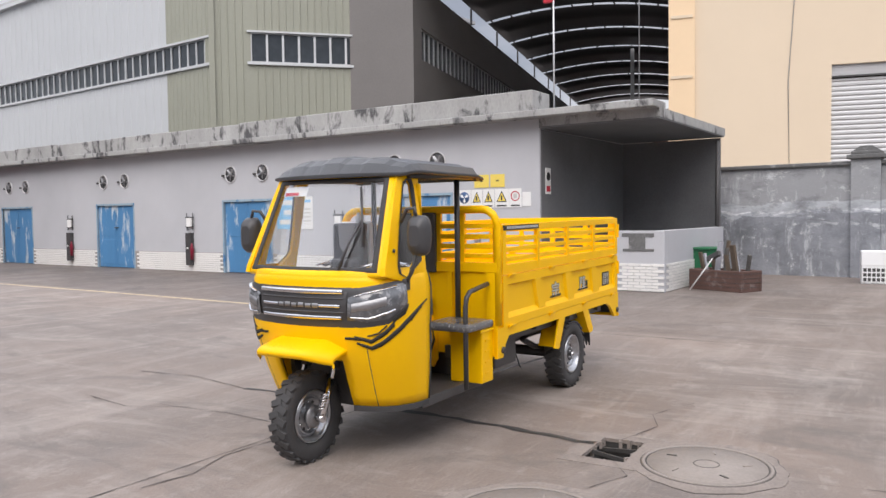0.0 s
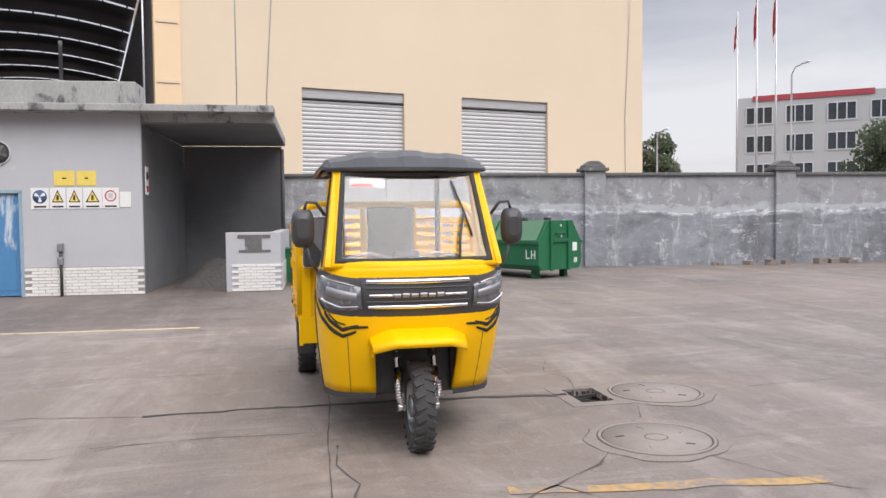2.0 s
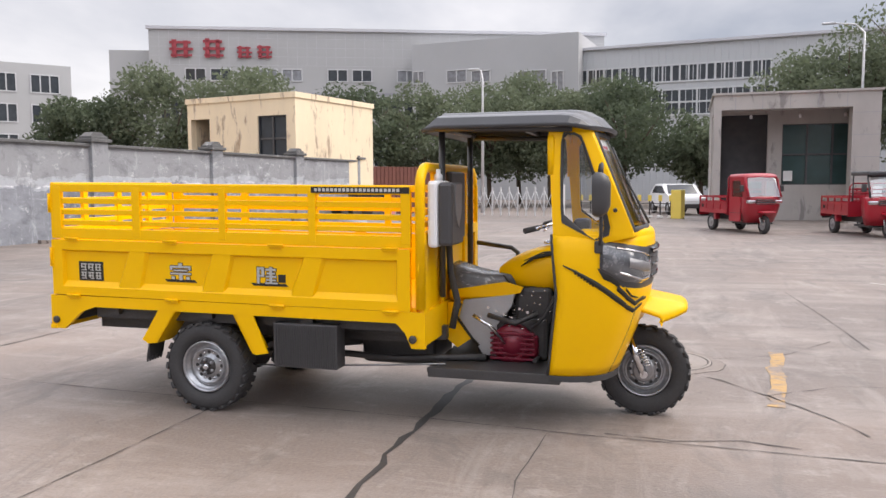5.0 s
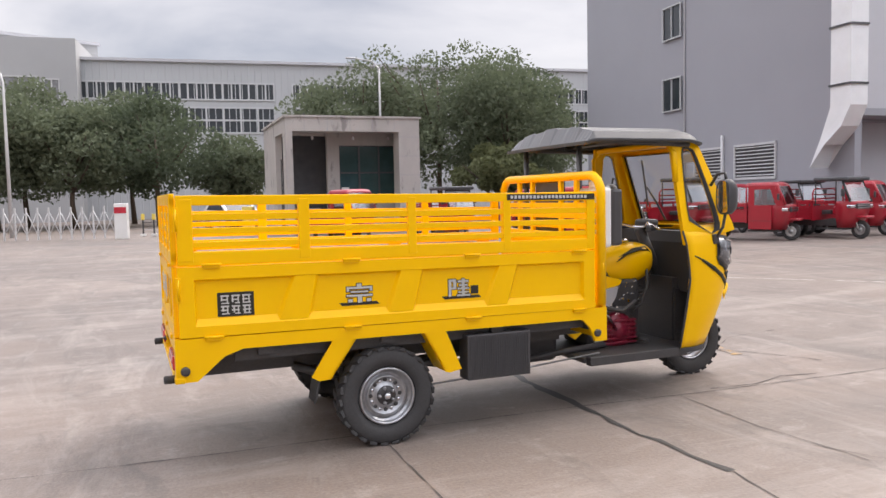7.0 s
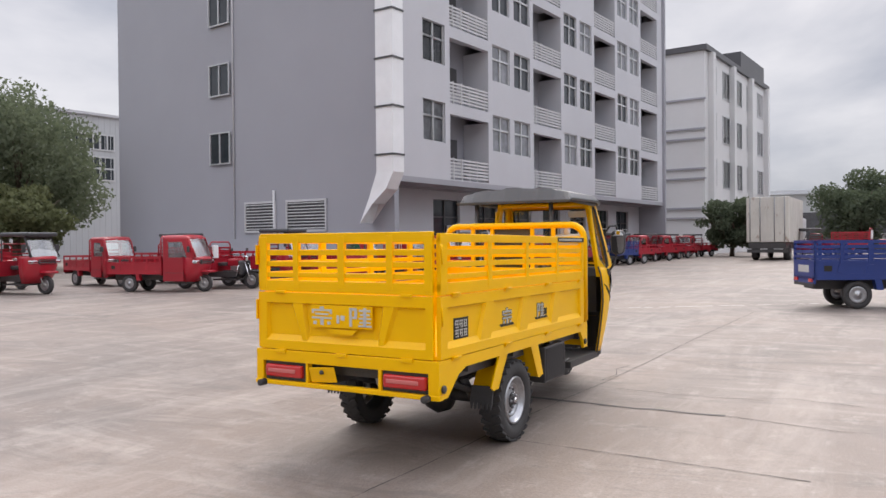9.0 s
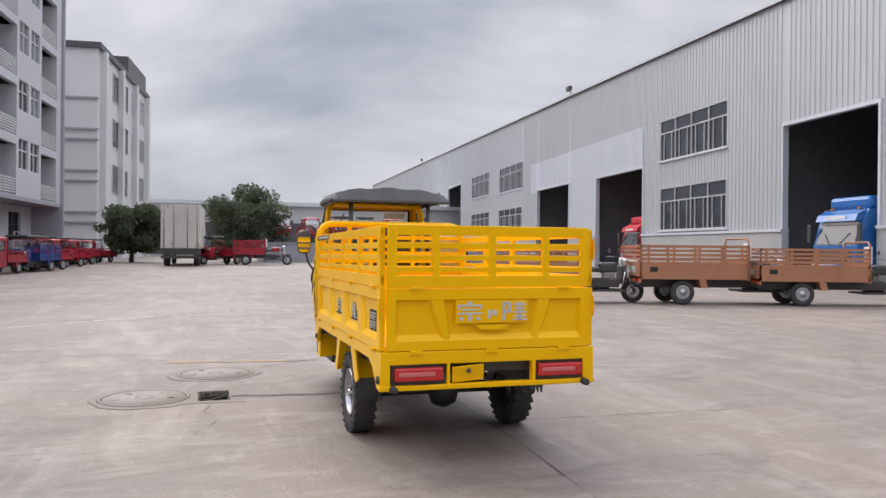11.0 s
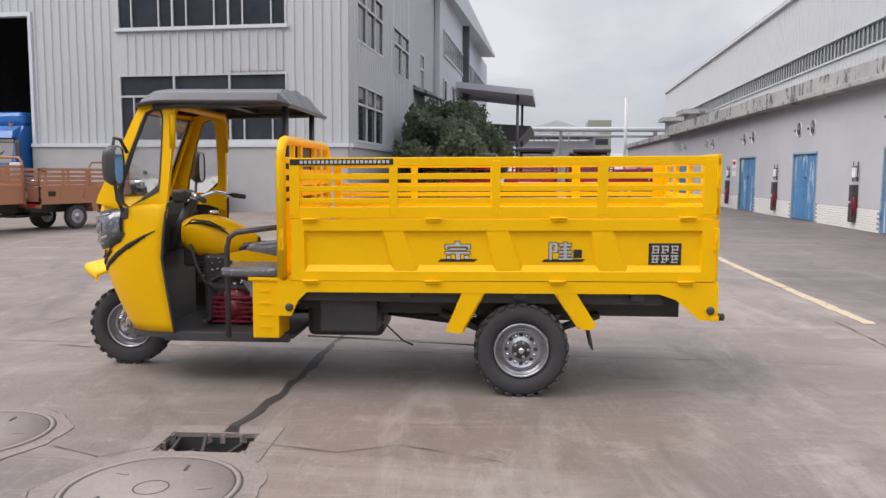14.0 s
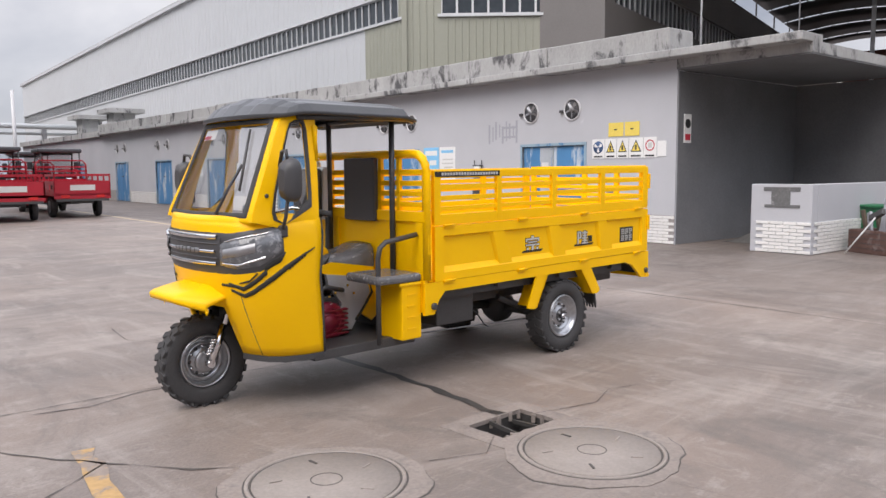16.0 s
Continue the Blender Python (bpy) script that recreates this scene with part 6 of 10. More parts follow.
for sy in (-1, 1):
    rim(wf, -1.262, sy * 0.05, 0.28, sy, 6)
    part("brake_drum", lathe(bmesh.new(), [(0.072, 0.0), (0.070, 0.014), (0.055, 0.020), (0.045, 0.018), (0.03, 0.026), (0.008, 0.028)], 20, pose(-1.262, sy * 0.040, 0.28, -90 * sy, 0, 0)), M_STEEL, wf)


def bedmat(bm, z_bottom=0.0):
    """The bed rises a little towards the tail."""
    for v in bm.verts:
        v.co.z += 0.010 * (v.co.x - 1.3)
    return bm


GAPS = [(1.160, 1.180), (1.212, 1.250), (1.284, 1.322), (1.358, 1.400)]


def slat_panel(length, posts, top=1.452, base=1.09, y=0.0, t=0.028):
    """Upper slatted fence along x from 0 to length."""
    bm = bmesh.new()
    box(bm, 0, length, y, y + t, base, GAPS[0][0], bevel=0.004)
    box(bm, 0, length, y, y + t, GAPS[-1][1], top, bevel=0.004)
    for (a, b), (c, d) in zip(GAPS, GAPS[1:]):
        box(bm, 0.03, length - 0.03, y + 0.006, y + t - 0.006, b, c, bevel=0.003)
    for p, q in posts:
        box(bm, p, q, y - 0.002, y + t + 0.002, base + 0.02, top - 0.02, bevel=0.003)
    return bm


def drop_panel(length, ribs, z0=0.715, z1=1.082, y=0.0, t=0.03, out=1, edge=0.09):
    """Pressed drop side: raised rim and slanted ribs round sunken fields, along x from 0 to length."""
    bm = bmesh.new()
    lo, hi = (y, y + t)
    e0, e1 = z0 + 0.075, z1 - 0.065
    face = hi if out > 0 else lo
    deep = face - out * 0.024
    o = [(0.0, z0), (length, z0), (length, z1), (0.0, z1)]
    i1 = [(edge, e0 - 0.02), (length - edge, e0 - 0.02), (length - edge, e1), (edge, e1)]
    i2 = [(edge + 0.012, e0 + 0.018), (length - edge - 0.012, e0 + 0.018), (length - edge - 0.012, e1 - 0.012), (edge + 0.012, e1 - 0.012)]
    ring = lambda pts, yy: [bm.verts.new((x, yy, z)) for x, z in pts]
    r0, r1, r2, rb = ring(o, face), ring(i1, face), ring(i2, deep), ring(o, lo if out > 0 else hi)
    for p, q in ((r0, r1), (r1, r2), (rb, r0)):
        for k in range(4):
            bm.faces.new((p[k], p[(k + 1) % 4], q[(k + 1) % 4], q[k]))
    bm.faces.new(r2)
    bm.faces.new(rb)
    return bm


def panel_rib(a0, a1, b0, b1, z0=0.715, z1=1.082, y=0.0, t=0.03, out=1):
    """One slanted raised rib of a drop side."""
    bm = bmesh.new()
    face = y + t if out > 0 else y
    deep = face - out * 0.024
    e0, e1 = z0 + 0.075, z1 - 0.065
    top = [(a0, deep, e1 - 0.012), (a0 + 0.018, face - out * 0.003, e1), (a1 - 0.018, face - out * 0.003, e1), (a1, deep, e1 - 0.012)]
    bot = [(b0, deep, e0 + 0.0), (b0 + 0.018, face - out * 0.003, e0 - 0.012), (b1 - 0.018, face - out * 0.003, e0 - 0.012), (b1, deep, e0 + 0.0)]
    grid(bm, [top, bot], smooth=False)
    return bm


def moved(bm, m):
    bmesh.ops.transform(bm, matrix=m, verts=bm.verts[:])
    return bm


HW = 0.695
posts_side = [(0.0, 0.06), (0.60, 0.65), (1.21, 1.26), (1.83, 1.89), (2.44, 2.52)]
ribs_side = [((0.54, 0.69), (0.61, 0.78)), ((1.16, 1.32), (1.22, 1.40)), ((1.78, 1.93), (1.83, 2.02))]
latch_rows = ((0.18, 1.078), (0.92, 1.08), (1.66, 1.083), (2.41, 1.085), (0.18, 0.706), (0.92, 0.706), (1.66, 0.706), (2.41, 0.706))
for sy in (-1, 1):
    y0 = HW - 0.03 if sy > 0 else -HW
    part("side_fence", bedmat(moved(slat_panel(2.52, posts_side), Matrix.Translation((0.055, y0, 0)))), M_YEL, trike)
    dp = part("drop_side", bedmat(moved(drop_panel(2.52, ribs_side, out=sy, edge=0.08), Matrix.Translation((0.06, y0, 0)))), M_YEL, trike)
    for (a0, a1), (b0, b1) in ribs_side:
        part("pressed_rib", bedmat(moved(panel_rib(a0, a1, b0, b1, out=sy), Matrix.Translation((0.06, y0, 0)))), M_YEL, dp)
    part("side_skirt", prism(bmesh.new(), [(-0.03, 0.485), (0.055, 0.485), (0.095, 0.575), (0.15, 0.632), (2.26, 0.648), (2.36, 0.615), (2.50, 0.495), (2.605, 0.495), (2.605, 0.722), (-0.03, 0.700)], y0 + 0.002, y0 + 0.028, "y"), M_YEL, trike)
    for x in (0.03, 2.545):
        part("skirt_bolt", lathe(bmesh.new(), [(0.024, 0), (0.024, 0.012), (0.012, 0.016)], 12, pose(x + 0.015, sy * HW, 0.54 if x < 1 else 0.555, -90 * sy, 0, 0)), M_CHASSIS, trike)
    for x, z in latch_rows:
        h = part("hinge", bedmat(boxes((x - 0.045, x + 0.045, min(sy * HW, sy * (HW + 0.012)), max(sy * HW, sy * (HW + 0.012)), z - 0.012, z + 0.012), bevel=0.004)), M_YEL, trike)
        part("hinge_pin", bedmat(tube(bmesh.new(), [(x - 0.05, sy * (HW + 0.012), z + 0.008), (x + 0.05, sy * (HW + 0.012), z + 0.008)], 0.008, 8)), M_YEL, h)
    # name strip on the top rail and printed marks on the side
    part("rail_strip", bedmat(boxes((0.06, 0.68, min(sy * HW, sy * (HW + 0.003)), max(sy * HW, sy * (HW + 0.003)), 1.408, 1.444))), M_DECAL, trike, "dark strip with unreadable small print")
    bm = bmesh.new()
    for k in range(21):
        box(bm, 0.12 + 0.026 * k, 0.137 + 0.026 * k, min(sy * HW, sy * (HW + 0.005)), max(sy * HW, sy * (HW + 0.005)), 1.417, 1.436)
    part("strip_print", bedmat(bm), M_SILVER, trike)
    yy = (min(sy * (HW - 0.02), sy * (HW + 0.0012)), max(sy * (HW - 0.02), sy * (HW + 0.0012)))
    yo = (min(sy * (HW - 0.02), sy * (HW + 0.003)), max(sy * (HW - 0.02), sy * (HW + 0.003)))
    yi = (min(sy * (HW - 0.024), sy * (HW - 0.0215)), max(sy * (HW - 0.024), sy * (HW - 0.0215)))
    yj = (min(sy * (HW - 0.024), sy * (HW - 0.0195)), max(sy * (HW - 0.024), sy * (HW - 0.0195)))
    em = part("square_mark", bedmat(boxes((2.195, 2.385, *yi, 0.812, 0.940))), M_DECAL, trike, "dark square badge with unreadable print")
    bm = bmesh.new()
    for q in range(2):
        for k in range(3):
            x = 2.212 + 0.056 * k
            z = 0.824 + 0.056 * q
            box(bm, x, x + 0.044, *yj, z + 0.038, z + 0.046)
            box(bm, x + 0.004 * (k + q), x + 0.044, *yj, z + 0.018, z + 0.025)
            box(bm, x, x + 0.040 - 0.012 * (k % 2), *yj, z, z + 0.006)
            box(bm, x + 0.006, x + 0.013, *yj, z, z + 0.046)
            box(bm, x + 0.028 + 0.006 * q, x + 0.036 + 0.006 * q, *yj, z + 0.008 * k, z + 0.040)
    part("print", bedmat(bm), M_SILVER, em)
    for x, w, bars in ((0.99, 0.15, ((0.40, 0.58, 0.92, 1.10), (0.0, 1.0, 0.80, 0.92), (0.0, 0.10, 0.66, 0.82), (0.90, 1.0, 0.66, 0.82), (0.16, 0.84, 0.58, 0.68), (0.0, 1.0, 0.36, 0.47), (0.43, 0.59, 0.0, 0.40), (0.06, 0.22, 0.04, 0.22), (0.78, 0.94, 0.04, 0.22))),
                       (1.61, 0.13, ((0.0, 0.13, 0.0, 1.02), (0.0, 0.36, 0.90, 1.04), (0.24, 0.38, 0.50, 0.94), (0.0, 0.36, 0.44, 0.56), (0.46, 1.0, 0.84, 0.96), (0.52, 0.96, 0.62, 0.72), (0.46, 1.02, 0.42, 0.52), (0.66, 0.80, 0.0, 1.06), (0.48, 1.0, 0.20, 0.29), (0.42, 1.08, 0.0, 0.10)))):
        last = x > 1.3
        if sy > 0:
            x = 2.675 - x - w
            bars = [(1 - v, 1 - u, p, q) for u, v, p, q in bars]
        lo_x, hi_x = x - (0.085 if last and sy > 0 else 0.045), x + w + (0.085 if last and sy < 0 else 0.045)
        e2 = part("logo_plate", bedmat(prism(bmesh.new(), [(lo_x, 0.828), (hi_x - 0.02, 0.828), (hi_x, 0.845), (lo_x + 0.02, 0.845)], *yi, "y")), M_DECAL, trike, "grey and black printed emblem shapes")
        for nm, grow, yy_, tone in (("print_edge", 0.004, yi, M_DECAL), ("print", 0.0, yj, M_SILVER)):
            bm = bmesh.new()
            for u, v, p, q in bars:
                box(bm, x + u * w - grow, x + v * w + grow, *yy_, 0.842 + p * 0.098 - grow, 0.842 + q * 0.098 + grow)
            part(nm, bedmat(bm), tone, e2)
        if last:
            x = x + w + 0.014 if sy < 0 else x - 0.064
            part("small_square", bedmat(boxes((x, x + 0.05, *yi, 0.852, 0.902))), M_DECAL, e2)
    # corner latches
    for x in (0.0, 2.575):
        for z in (1.33, 0.97):
            la = part("latch", bedmat(boxes((x - 0.012, x + 0.018, min(sy * HW, sy * (HW + 0.014)), max(sy * HW, sy * (HW + 0.006)), z - 0.07, z + 0.06), bevel=0.002)), M_YEL, trike)
            part("hook", bedmat(tube(bmesh.new(), [(x, sy * (HW + 0.008), z - 0.06), (x + 0.006, sy * (HW + 0.012), z), (x, sy * (HW + 0.008), z + 0.05)], 0.006, 6)), M_YEL, la)

part("bed_floor", bedmat(boxes((0.03, 2.58, -HW + 0.03, HW - 0.03, 0.70, 0.735))), M_YEL, trike)
part("bed_crossmember", boxes((0.02, 0.10, -0.66, 0.66, 0.56, 0.69), (0.7, 0.78, -0.66, 0.66, 0.60, 0.69), (1.4, 1.48, -0.66, 0.66, 0.60, 0.69), (2.1, 2.18, -0.66, 0.66, 0.60, 0.70), (2.46, 2.54, -0.64, 0.64, 0.58, 0.71)), M_CHASSIS, trike)
for y in (-0.62, 0.58):
    part("inner_skirt", boxes((0.1, 2.3, y, y + 0.04, 0.57, 0.69)), M_CHASSIS, trike)

# tailgate
TG = pose(2.575, 0, 0, 0, 0, 90) @ Matrix.Translation((-0.655, -0.03, 0))
part("tail_rail", bedmat(moved(slat_panel(1.31, [(0.0, 0.055), (0.275, 0.32), (0.63, 0.68), (0.99, 1.035), (1.255, 1.31)], top=1.462), TG)), M_YEL, trike)
tg = part("tailgate", bedmat(moved(drop_panel(1.31, [((0.25, 0.36), (0.33, 0.40)), ((0.95, 1.06), (0.91, 0.98))], out=-1, edge=0.05), TG)), M_YEL, trike)
for a0, a1, b0, b1 in ((0.25, 0.36, 0.33, 0.40), (0.95, 1.06, 0.91, 0.98)):
    part("pressed_rib", bedmat(moved(panel_rib(a0, a1, b0, b1, out=-1), TG)), M_YEL, tg)
part("badge_plate", bedmat(boxes((2.604, 2.609, -0.235, 0.235, 0.872, 1.012))), M_YEL, tg)
bm = bmesh.new()
TAIL_MARKS = ((-0.145, ((-0.2, 0.2, 0.92, 1.06), (-1.0, 1.0, 0.80, 0.91), (-1.0, -0.8, 0.66, 0.82), (0.8, 1.0, 0.66, 0.82), (-0.65, 0.65, 0.58, 0.68), (-1.0, 1.0, 0.36, 0.47), (-0.15, 0.17, 0.0, 0.40), (-0.85, -0.55, 0.04, 0.22), (0.55, 0.85, 0.04, 0.22))),
              (0.145, ((-1.0, -0.76, 0.0, 1.02), (-1.0, -0.30, 0.90, 1.04), (-0.52, -0.26, 0.50, 0.94), (-1.0, -0.30, 0.44, 0.56), (-0.08, 1.0, 0.84, 0.96), (0.04, 0.92, 0.62, 0.72), (-0.08, 1.04, 0.42, 0.52), (0.34, 0.60, 0.0, 1.06), (-0.04, 1.0, 0.20, 0.29), (-0.14, 1.1, 0.0, 0.10))))
for c, marks_ in TAIL_MARKS:
    for u, v, p, q in marks_:
        box(bm, 2.608, 2.612, c + u * 0.078, c + v * 0.078, 0.885 + p * 0.11, 0.885 + q * 0.11)
box(bm, 2.608, 2.612, -0.03, -0.01, 0.90, 0.95)
box(bm, 2.608, 2.612, 0.0, 0.03, 0.92, 0.95)
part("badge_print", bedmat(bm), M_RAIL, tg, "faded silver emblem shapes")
part("badge_lip", bedmat(prism(bmesh.new(), [(-0.11, 0.862), (0.12, 0.862), (0.08, 0.83), (-0.07, 0.83)], 2.598, 2.607, "x")), M_YEL, tg)
for c in (-0.48, 0.0, 0.48):
    part("hinge", bedmat(boxes((2.603, 2.618, c - 0.04, c + 0.04, 0.69, 0.715), bevel=0.004)), M_YEL, trike)
for c in (-0.48, 0.48):
    part("hinge", bedmat(boxes((2.603, 2.618, c - 0.04, c + 0.04, 1.075, 1.095), bevel=0.004)), M_YEL, trike)
part("rear_beam", boxes((2.56, 2.607, -0.69, 0.69, 0.645, 0.722), (2.56, 2.612, -0.70, 0.70, 0.492, 0.522), (2.56, 2.607, -0.69, -0.635, 0.52, 0.65), (2.56, 2.607, 0.62, 0.69, 0.52, 0.65),
                        (2.56, 2.607, -0.285, -0.265, 0.52, 0.65), (2.56, 2.607, 0.27, 0.295, 0.52, 0.65), bevel=0.005), M_YEL, trike)
for c in (-0.46, 0.46):
    tl = part("tail_lamp", boxes((2.575, 2.618, c - 0.150, c + 0.150, 0.545, 0.626), bevel=0.012), M_REDLENS, trike)
    part("pale_field", boxes((2.60, 2.622, c - 0.125, c + 0.10, 0.575, 0.60), bevel=0.004), M_PINKLENS, tl)
    part("housing", boxes((2.54, 2.59, c - 0.165, c + 0.165, 0.525, 0.642)), M_CHASSIS, tl)
part("number_plate", boxes((-0.004, 0.004, -0.10, 0.10, -0.05, 0.05), bevel=0.002, m=pose(2.60, -0.15, 0.582, 4, 14, 0)), M_YEL, trike)
part("plate_lamp", lathe(bmesh.new(), [(0.014, 0), (0.014, 0.02), (0.006, 0.024)], 10, pose(2.60, -0.15, 0.60, 0, 90, 0)), M_CHASSIS, trike)
for sy in (-1, 1):
    part("bump_stop", lathe(bmesh.new(), [(0.022, 0), (0.022, 0.05), (0.012, 0.055)], 12, pose(2.61, sy * 0.62, 0.505, 0, 90, 0)), M_RUBBER, trike)
for y in (-0.40, 0.30):
    part("undertray", boxes((0.15, 2.45, y, y + 0.1, 0.46, 0.60)), M_CHASSIS, trike)

# headboard: rounded tube arch with slats, plate below
left_half = [(0.0, -0.68, 0.72), (0.0, -0.68, 1.43)] + [(0.0, -0.56 - 0.12 * math.cos(radians(a)), 1.43 + 0.12 * math.sin(radians(a))) for a in (20, 45, 70, 90)]
arch = left_half + [(x, -y, z) for x, y, z in left_half[::-1]]
part("headboard_frame", tube(bmesh.new(), arch, 0.030, 10), M_YEL, trike)
part("headboard_plate", boxes((-0.03, 0.02, -0.68, 0.68, 0.50, 0.70), (-0.012, 0.012, -0.66, 0.66, 0.70, 1.165), (-0.03, 0.02, -0.69, 0.69, 1.10, 1.17), (-0.028, 0.0, -0.69, -0.60, 0.50, 1.12), (-0.028, 0.0, 0.60, 0.69, 0.50, 1.12),
                            (-0.028, 0.0, -0.32, -0.28, 0.7, 1.12), (-0.028, 0.0, 0.28, 0.32, 0.7, 1.12), bevel=0.004), M_YEL, trike)
for z in (1.215, 1.285, 1.355, 1.43):
    part("headboard_slat", boxes((-0.008, 0.012, -0.66, 0.66, z - 0.018, z + 0.018), bevel=0.003), M_YEL, trike)
for y in (-0.40, -0.20, 0.20, 0.40):
    part("headboard_bar", boxes((-0.012, 0.016, y - 0.018, y + 0.018, 1.15, 1.54), bevel=0.003), M_YEL, trike)
part("backrest", boxes((-0.055, -0.012, -0.19, 0.17, 1.09, 1.53), bevel=0.012), M_BLACKP, trike, "dark plastic driver backrest")
cool = part("coolant_tank", boxes((-0.10, -0.035, 0.36, 0.66, 1.08, 1.47), bevel=0.02), M_WHITEP, trike, "white plastic water tank with black cover")
part("cover", boxes((-0.185, -0.10, 0.37, 0.66, 1.09, 1.46), bevel=0.02), M_BLACKP, cool)
part("insert", prism(bmesh.new(), [(0.44, 1.45), (0.60, 1.45), (0.585, 1.28), (0.52, 1.19), (0.455, 1.28)], -0.192, -0.18, "x"), M_STEEL, cool)
part("cap", lathe(bmesh.new(), [(0.026, 0), (0.026, 0.04), (0.014, 0.05), (0.014, 0.075)], 12, pose(-0.06, 0.5, 1.465)), M_WHITEP, cool)
part("hose", tube(bmesh.new(), [(-0.08, 0.34, 1.1), (-0.09, 0.33, 0.9), (-0.13, 0.32, 0.72), (-0.1, 0.34, 0.55)], 0.022), M_RUBBER, cool)

# mudguards and flaps
for sy in (-1, 1):
    ya, yb = sorted((sy * 0.50, sy * 0.69))
    for nm, pts in (("front_mudguard", [(1.235, 0.645), (1.105, 0.40), (1.075, 0.39), (0.995, 0.405), (1.095, 0.645)]), ("rear_mudguard", [(1.64, 0.645), (1.79, 0.43), (1.86, 0.425), (1.90, 0.45), (1.775, 0.645)])):
        part(nm, prism(bmesh.new(), pts, yb - 0.012 if sy > 0 else ya, yb if sy > 0 else ya + 0.012, "y"), M_YEL, trike)
        part(nm, prism(bmesh.new(), [pts[0], pts[1], (pts[1][0] - 0.012, pts[1][1]), (pts[0][0] - 0.012, pts[0][1])] if nm[0] == "f" else [pts[0], pts[1], (pts[1][0] + 0.012, pts[1][1]), (pts[0][0] + 0.012, pts[0][1])], ya, yb, "y"), M_YEL, trike)
    fl = part("mud_flap", boxes((-0.006, 0.006, ya + 0.02, yb - 0.01, -0.11, 0.0), m=pose(1.85, 0, 0.45, 0, -12, 0)), M_RUBBER, trike)
    for k in range(6):
        c = ya + 0.03 + (yb - ya - 0.05) * k / 5
        part("flap_tooth", prism(bmesh.new(), [(c - 0.012, -0.108), (c + 0.012, -0.108), (c + 0.004, -0.155), (c - 0.004, -0.155)], -0.005, 0.005, "x", m=pose(1.85, 0, 0.45, 0, -12, 0)), M_RUBBER, fl)

# chassis, axle, springs and driveline
part("chassis_rail", boxes((-0.06, 2.4, -0.33, -0.27, 0.47, 0.56), bevel=0.006), M_CHASSIS, trike)
part("chassis_rail", boxes((-0.06, 2.4, 0.27, 0.33, 0.47, 0.56), bevel=0.006), M_CHASSIS, trike)
part("rear_axle", tube(bmesh.new(), [(1.455, -0.55, WR), (1.455, 0.55, WR)], 0.045, 12), M_CHASSIS, trike)
part("differential", lathe(bmesh.new(), [(0.03, -0.12), (0.12, -0.08), (0.15, 0.0), (0.12, 0.08), (0.03, 0.12)], 20, pose(1.455, 0.05, WR, 90, 0, 0)), M_CHASSIS, trike)
part("drive_shaft", tube(bmesh.new(), [(0.5, 0.05, 0.40), (1.36, 0.05, 0.30)], 0.035, 10), M_CHASSIS, trike)
for sy in (-1, 1):
    part("leaf_spring", tube(bmesh.new(), [(0.95, sy * 0.42, 0.47), (1.2, sy * 0.42, 0.37), (1.455, sy * 0.42, 0.34), (1.7, sy * 0.42, 0.38), (1.95, sy * 0.42, 0.47)], 0.026, 6), M_CHASSIS, trike)
    part("shock_absorber", tube(bmesh.new(), [(1.56, sy * 0.38, 0.30), (1.80, sy * 0.36, 0.60)], 0.03, 8), M_STEEL, trike)
part("gearbox", boxes((0.05, 0.56, -0.26, 0.22, 0.27, 0.50), bevel=0.04), M_CHASSIS, trike)
part("exhaust", tube(bmesh.new(), [(-0.3, 0.26, 0.36), (0.3, 0.30, 0.33), (1.0, 0.30, 0.36), (1.75, 0.28, 0.50), (2.0, 0.28, 0.50)], 0.022, 10), M_CHASSIS, trike)
part("silencer", tube(bmesh.new(), [(1.72, -0.12, 0.45), (1.95, -0.12, 0.45)], 0.075, 16), M_STEEL, trike)
part("brake_rod", tube(bmesh.new(), [(0.1, -0.45, 0.31), (0.6, -0.48, 0.30), (1.4, -0.5, 0.27)], 0.006, 6), M_STEEL, trike)
part("brake_rod", tube(bmesh.new(), [(-0.1, 0.5, 0.36), (0.5, 0.52, 0.32), (1.4, 0.5, 0.27)], 0.006, 6), M_STEEL, trike)
part("cable", tube(bmesh.new(), [(0.45, -0.5, 0.50), (0.62, -0.52, 0.40), (0.72, -0.5, 0.30), (0.78, -0.48, 0.27)], 0.006, 6), M_RUBBER, trike)
rad = part("radiator_box", boxes((0.53, 0.955, 0.56, 0.69, 0.325, 0.60), bevel=0.006), M_BLACKP, trike, "black finned radiator under the bed")
fin_me = mesh_of("fin", boxes((0, 0.006, 0.69, 0.696, 0.34, 0.585)), M_BLACKP)
for k in range(26):
    share("fin", fin_me, rad, Matrix.Translation((0.545 + 0.0155 * k, 0, 0)))
part("battery_box", boxes((0.20, 0.56, -0.55, -0.32, 0.36, 0.58), bevel=0.01), M_CHASSIS, trike)

# floor, engine, tank, seats
part("footboard", boxes((-0.98, 0.02, -0.50, 0.50, 0.298, 0.33), (-0.80, 0.0, -0.55, -0.49, 0.285, 0.345), (-0.80, 0.0, 0.49, 0.55, 0.285, 0.345), bevel=0.005), M_CHASSIS, trike)
part("spine_frame", boxes((-0.86, -0.30, -0.07, 0.07, 0.70, 0.86), bevel=0.02), M_CHASSIS, trike)
eng = part("engine", boxes((-0.68, -0.22, -0.17, 0.17, 0.33, 0.60), bevel=0.03), M_CHASSIS, trike, "black and maroon single-cylinder engine")
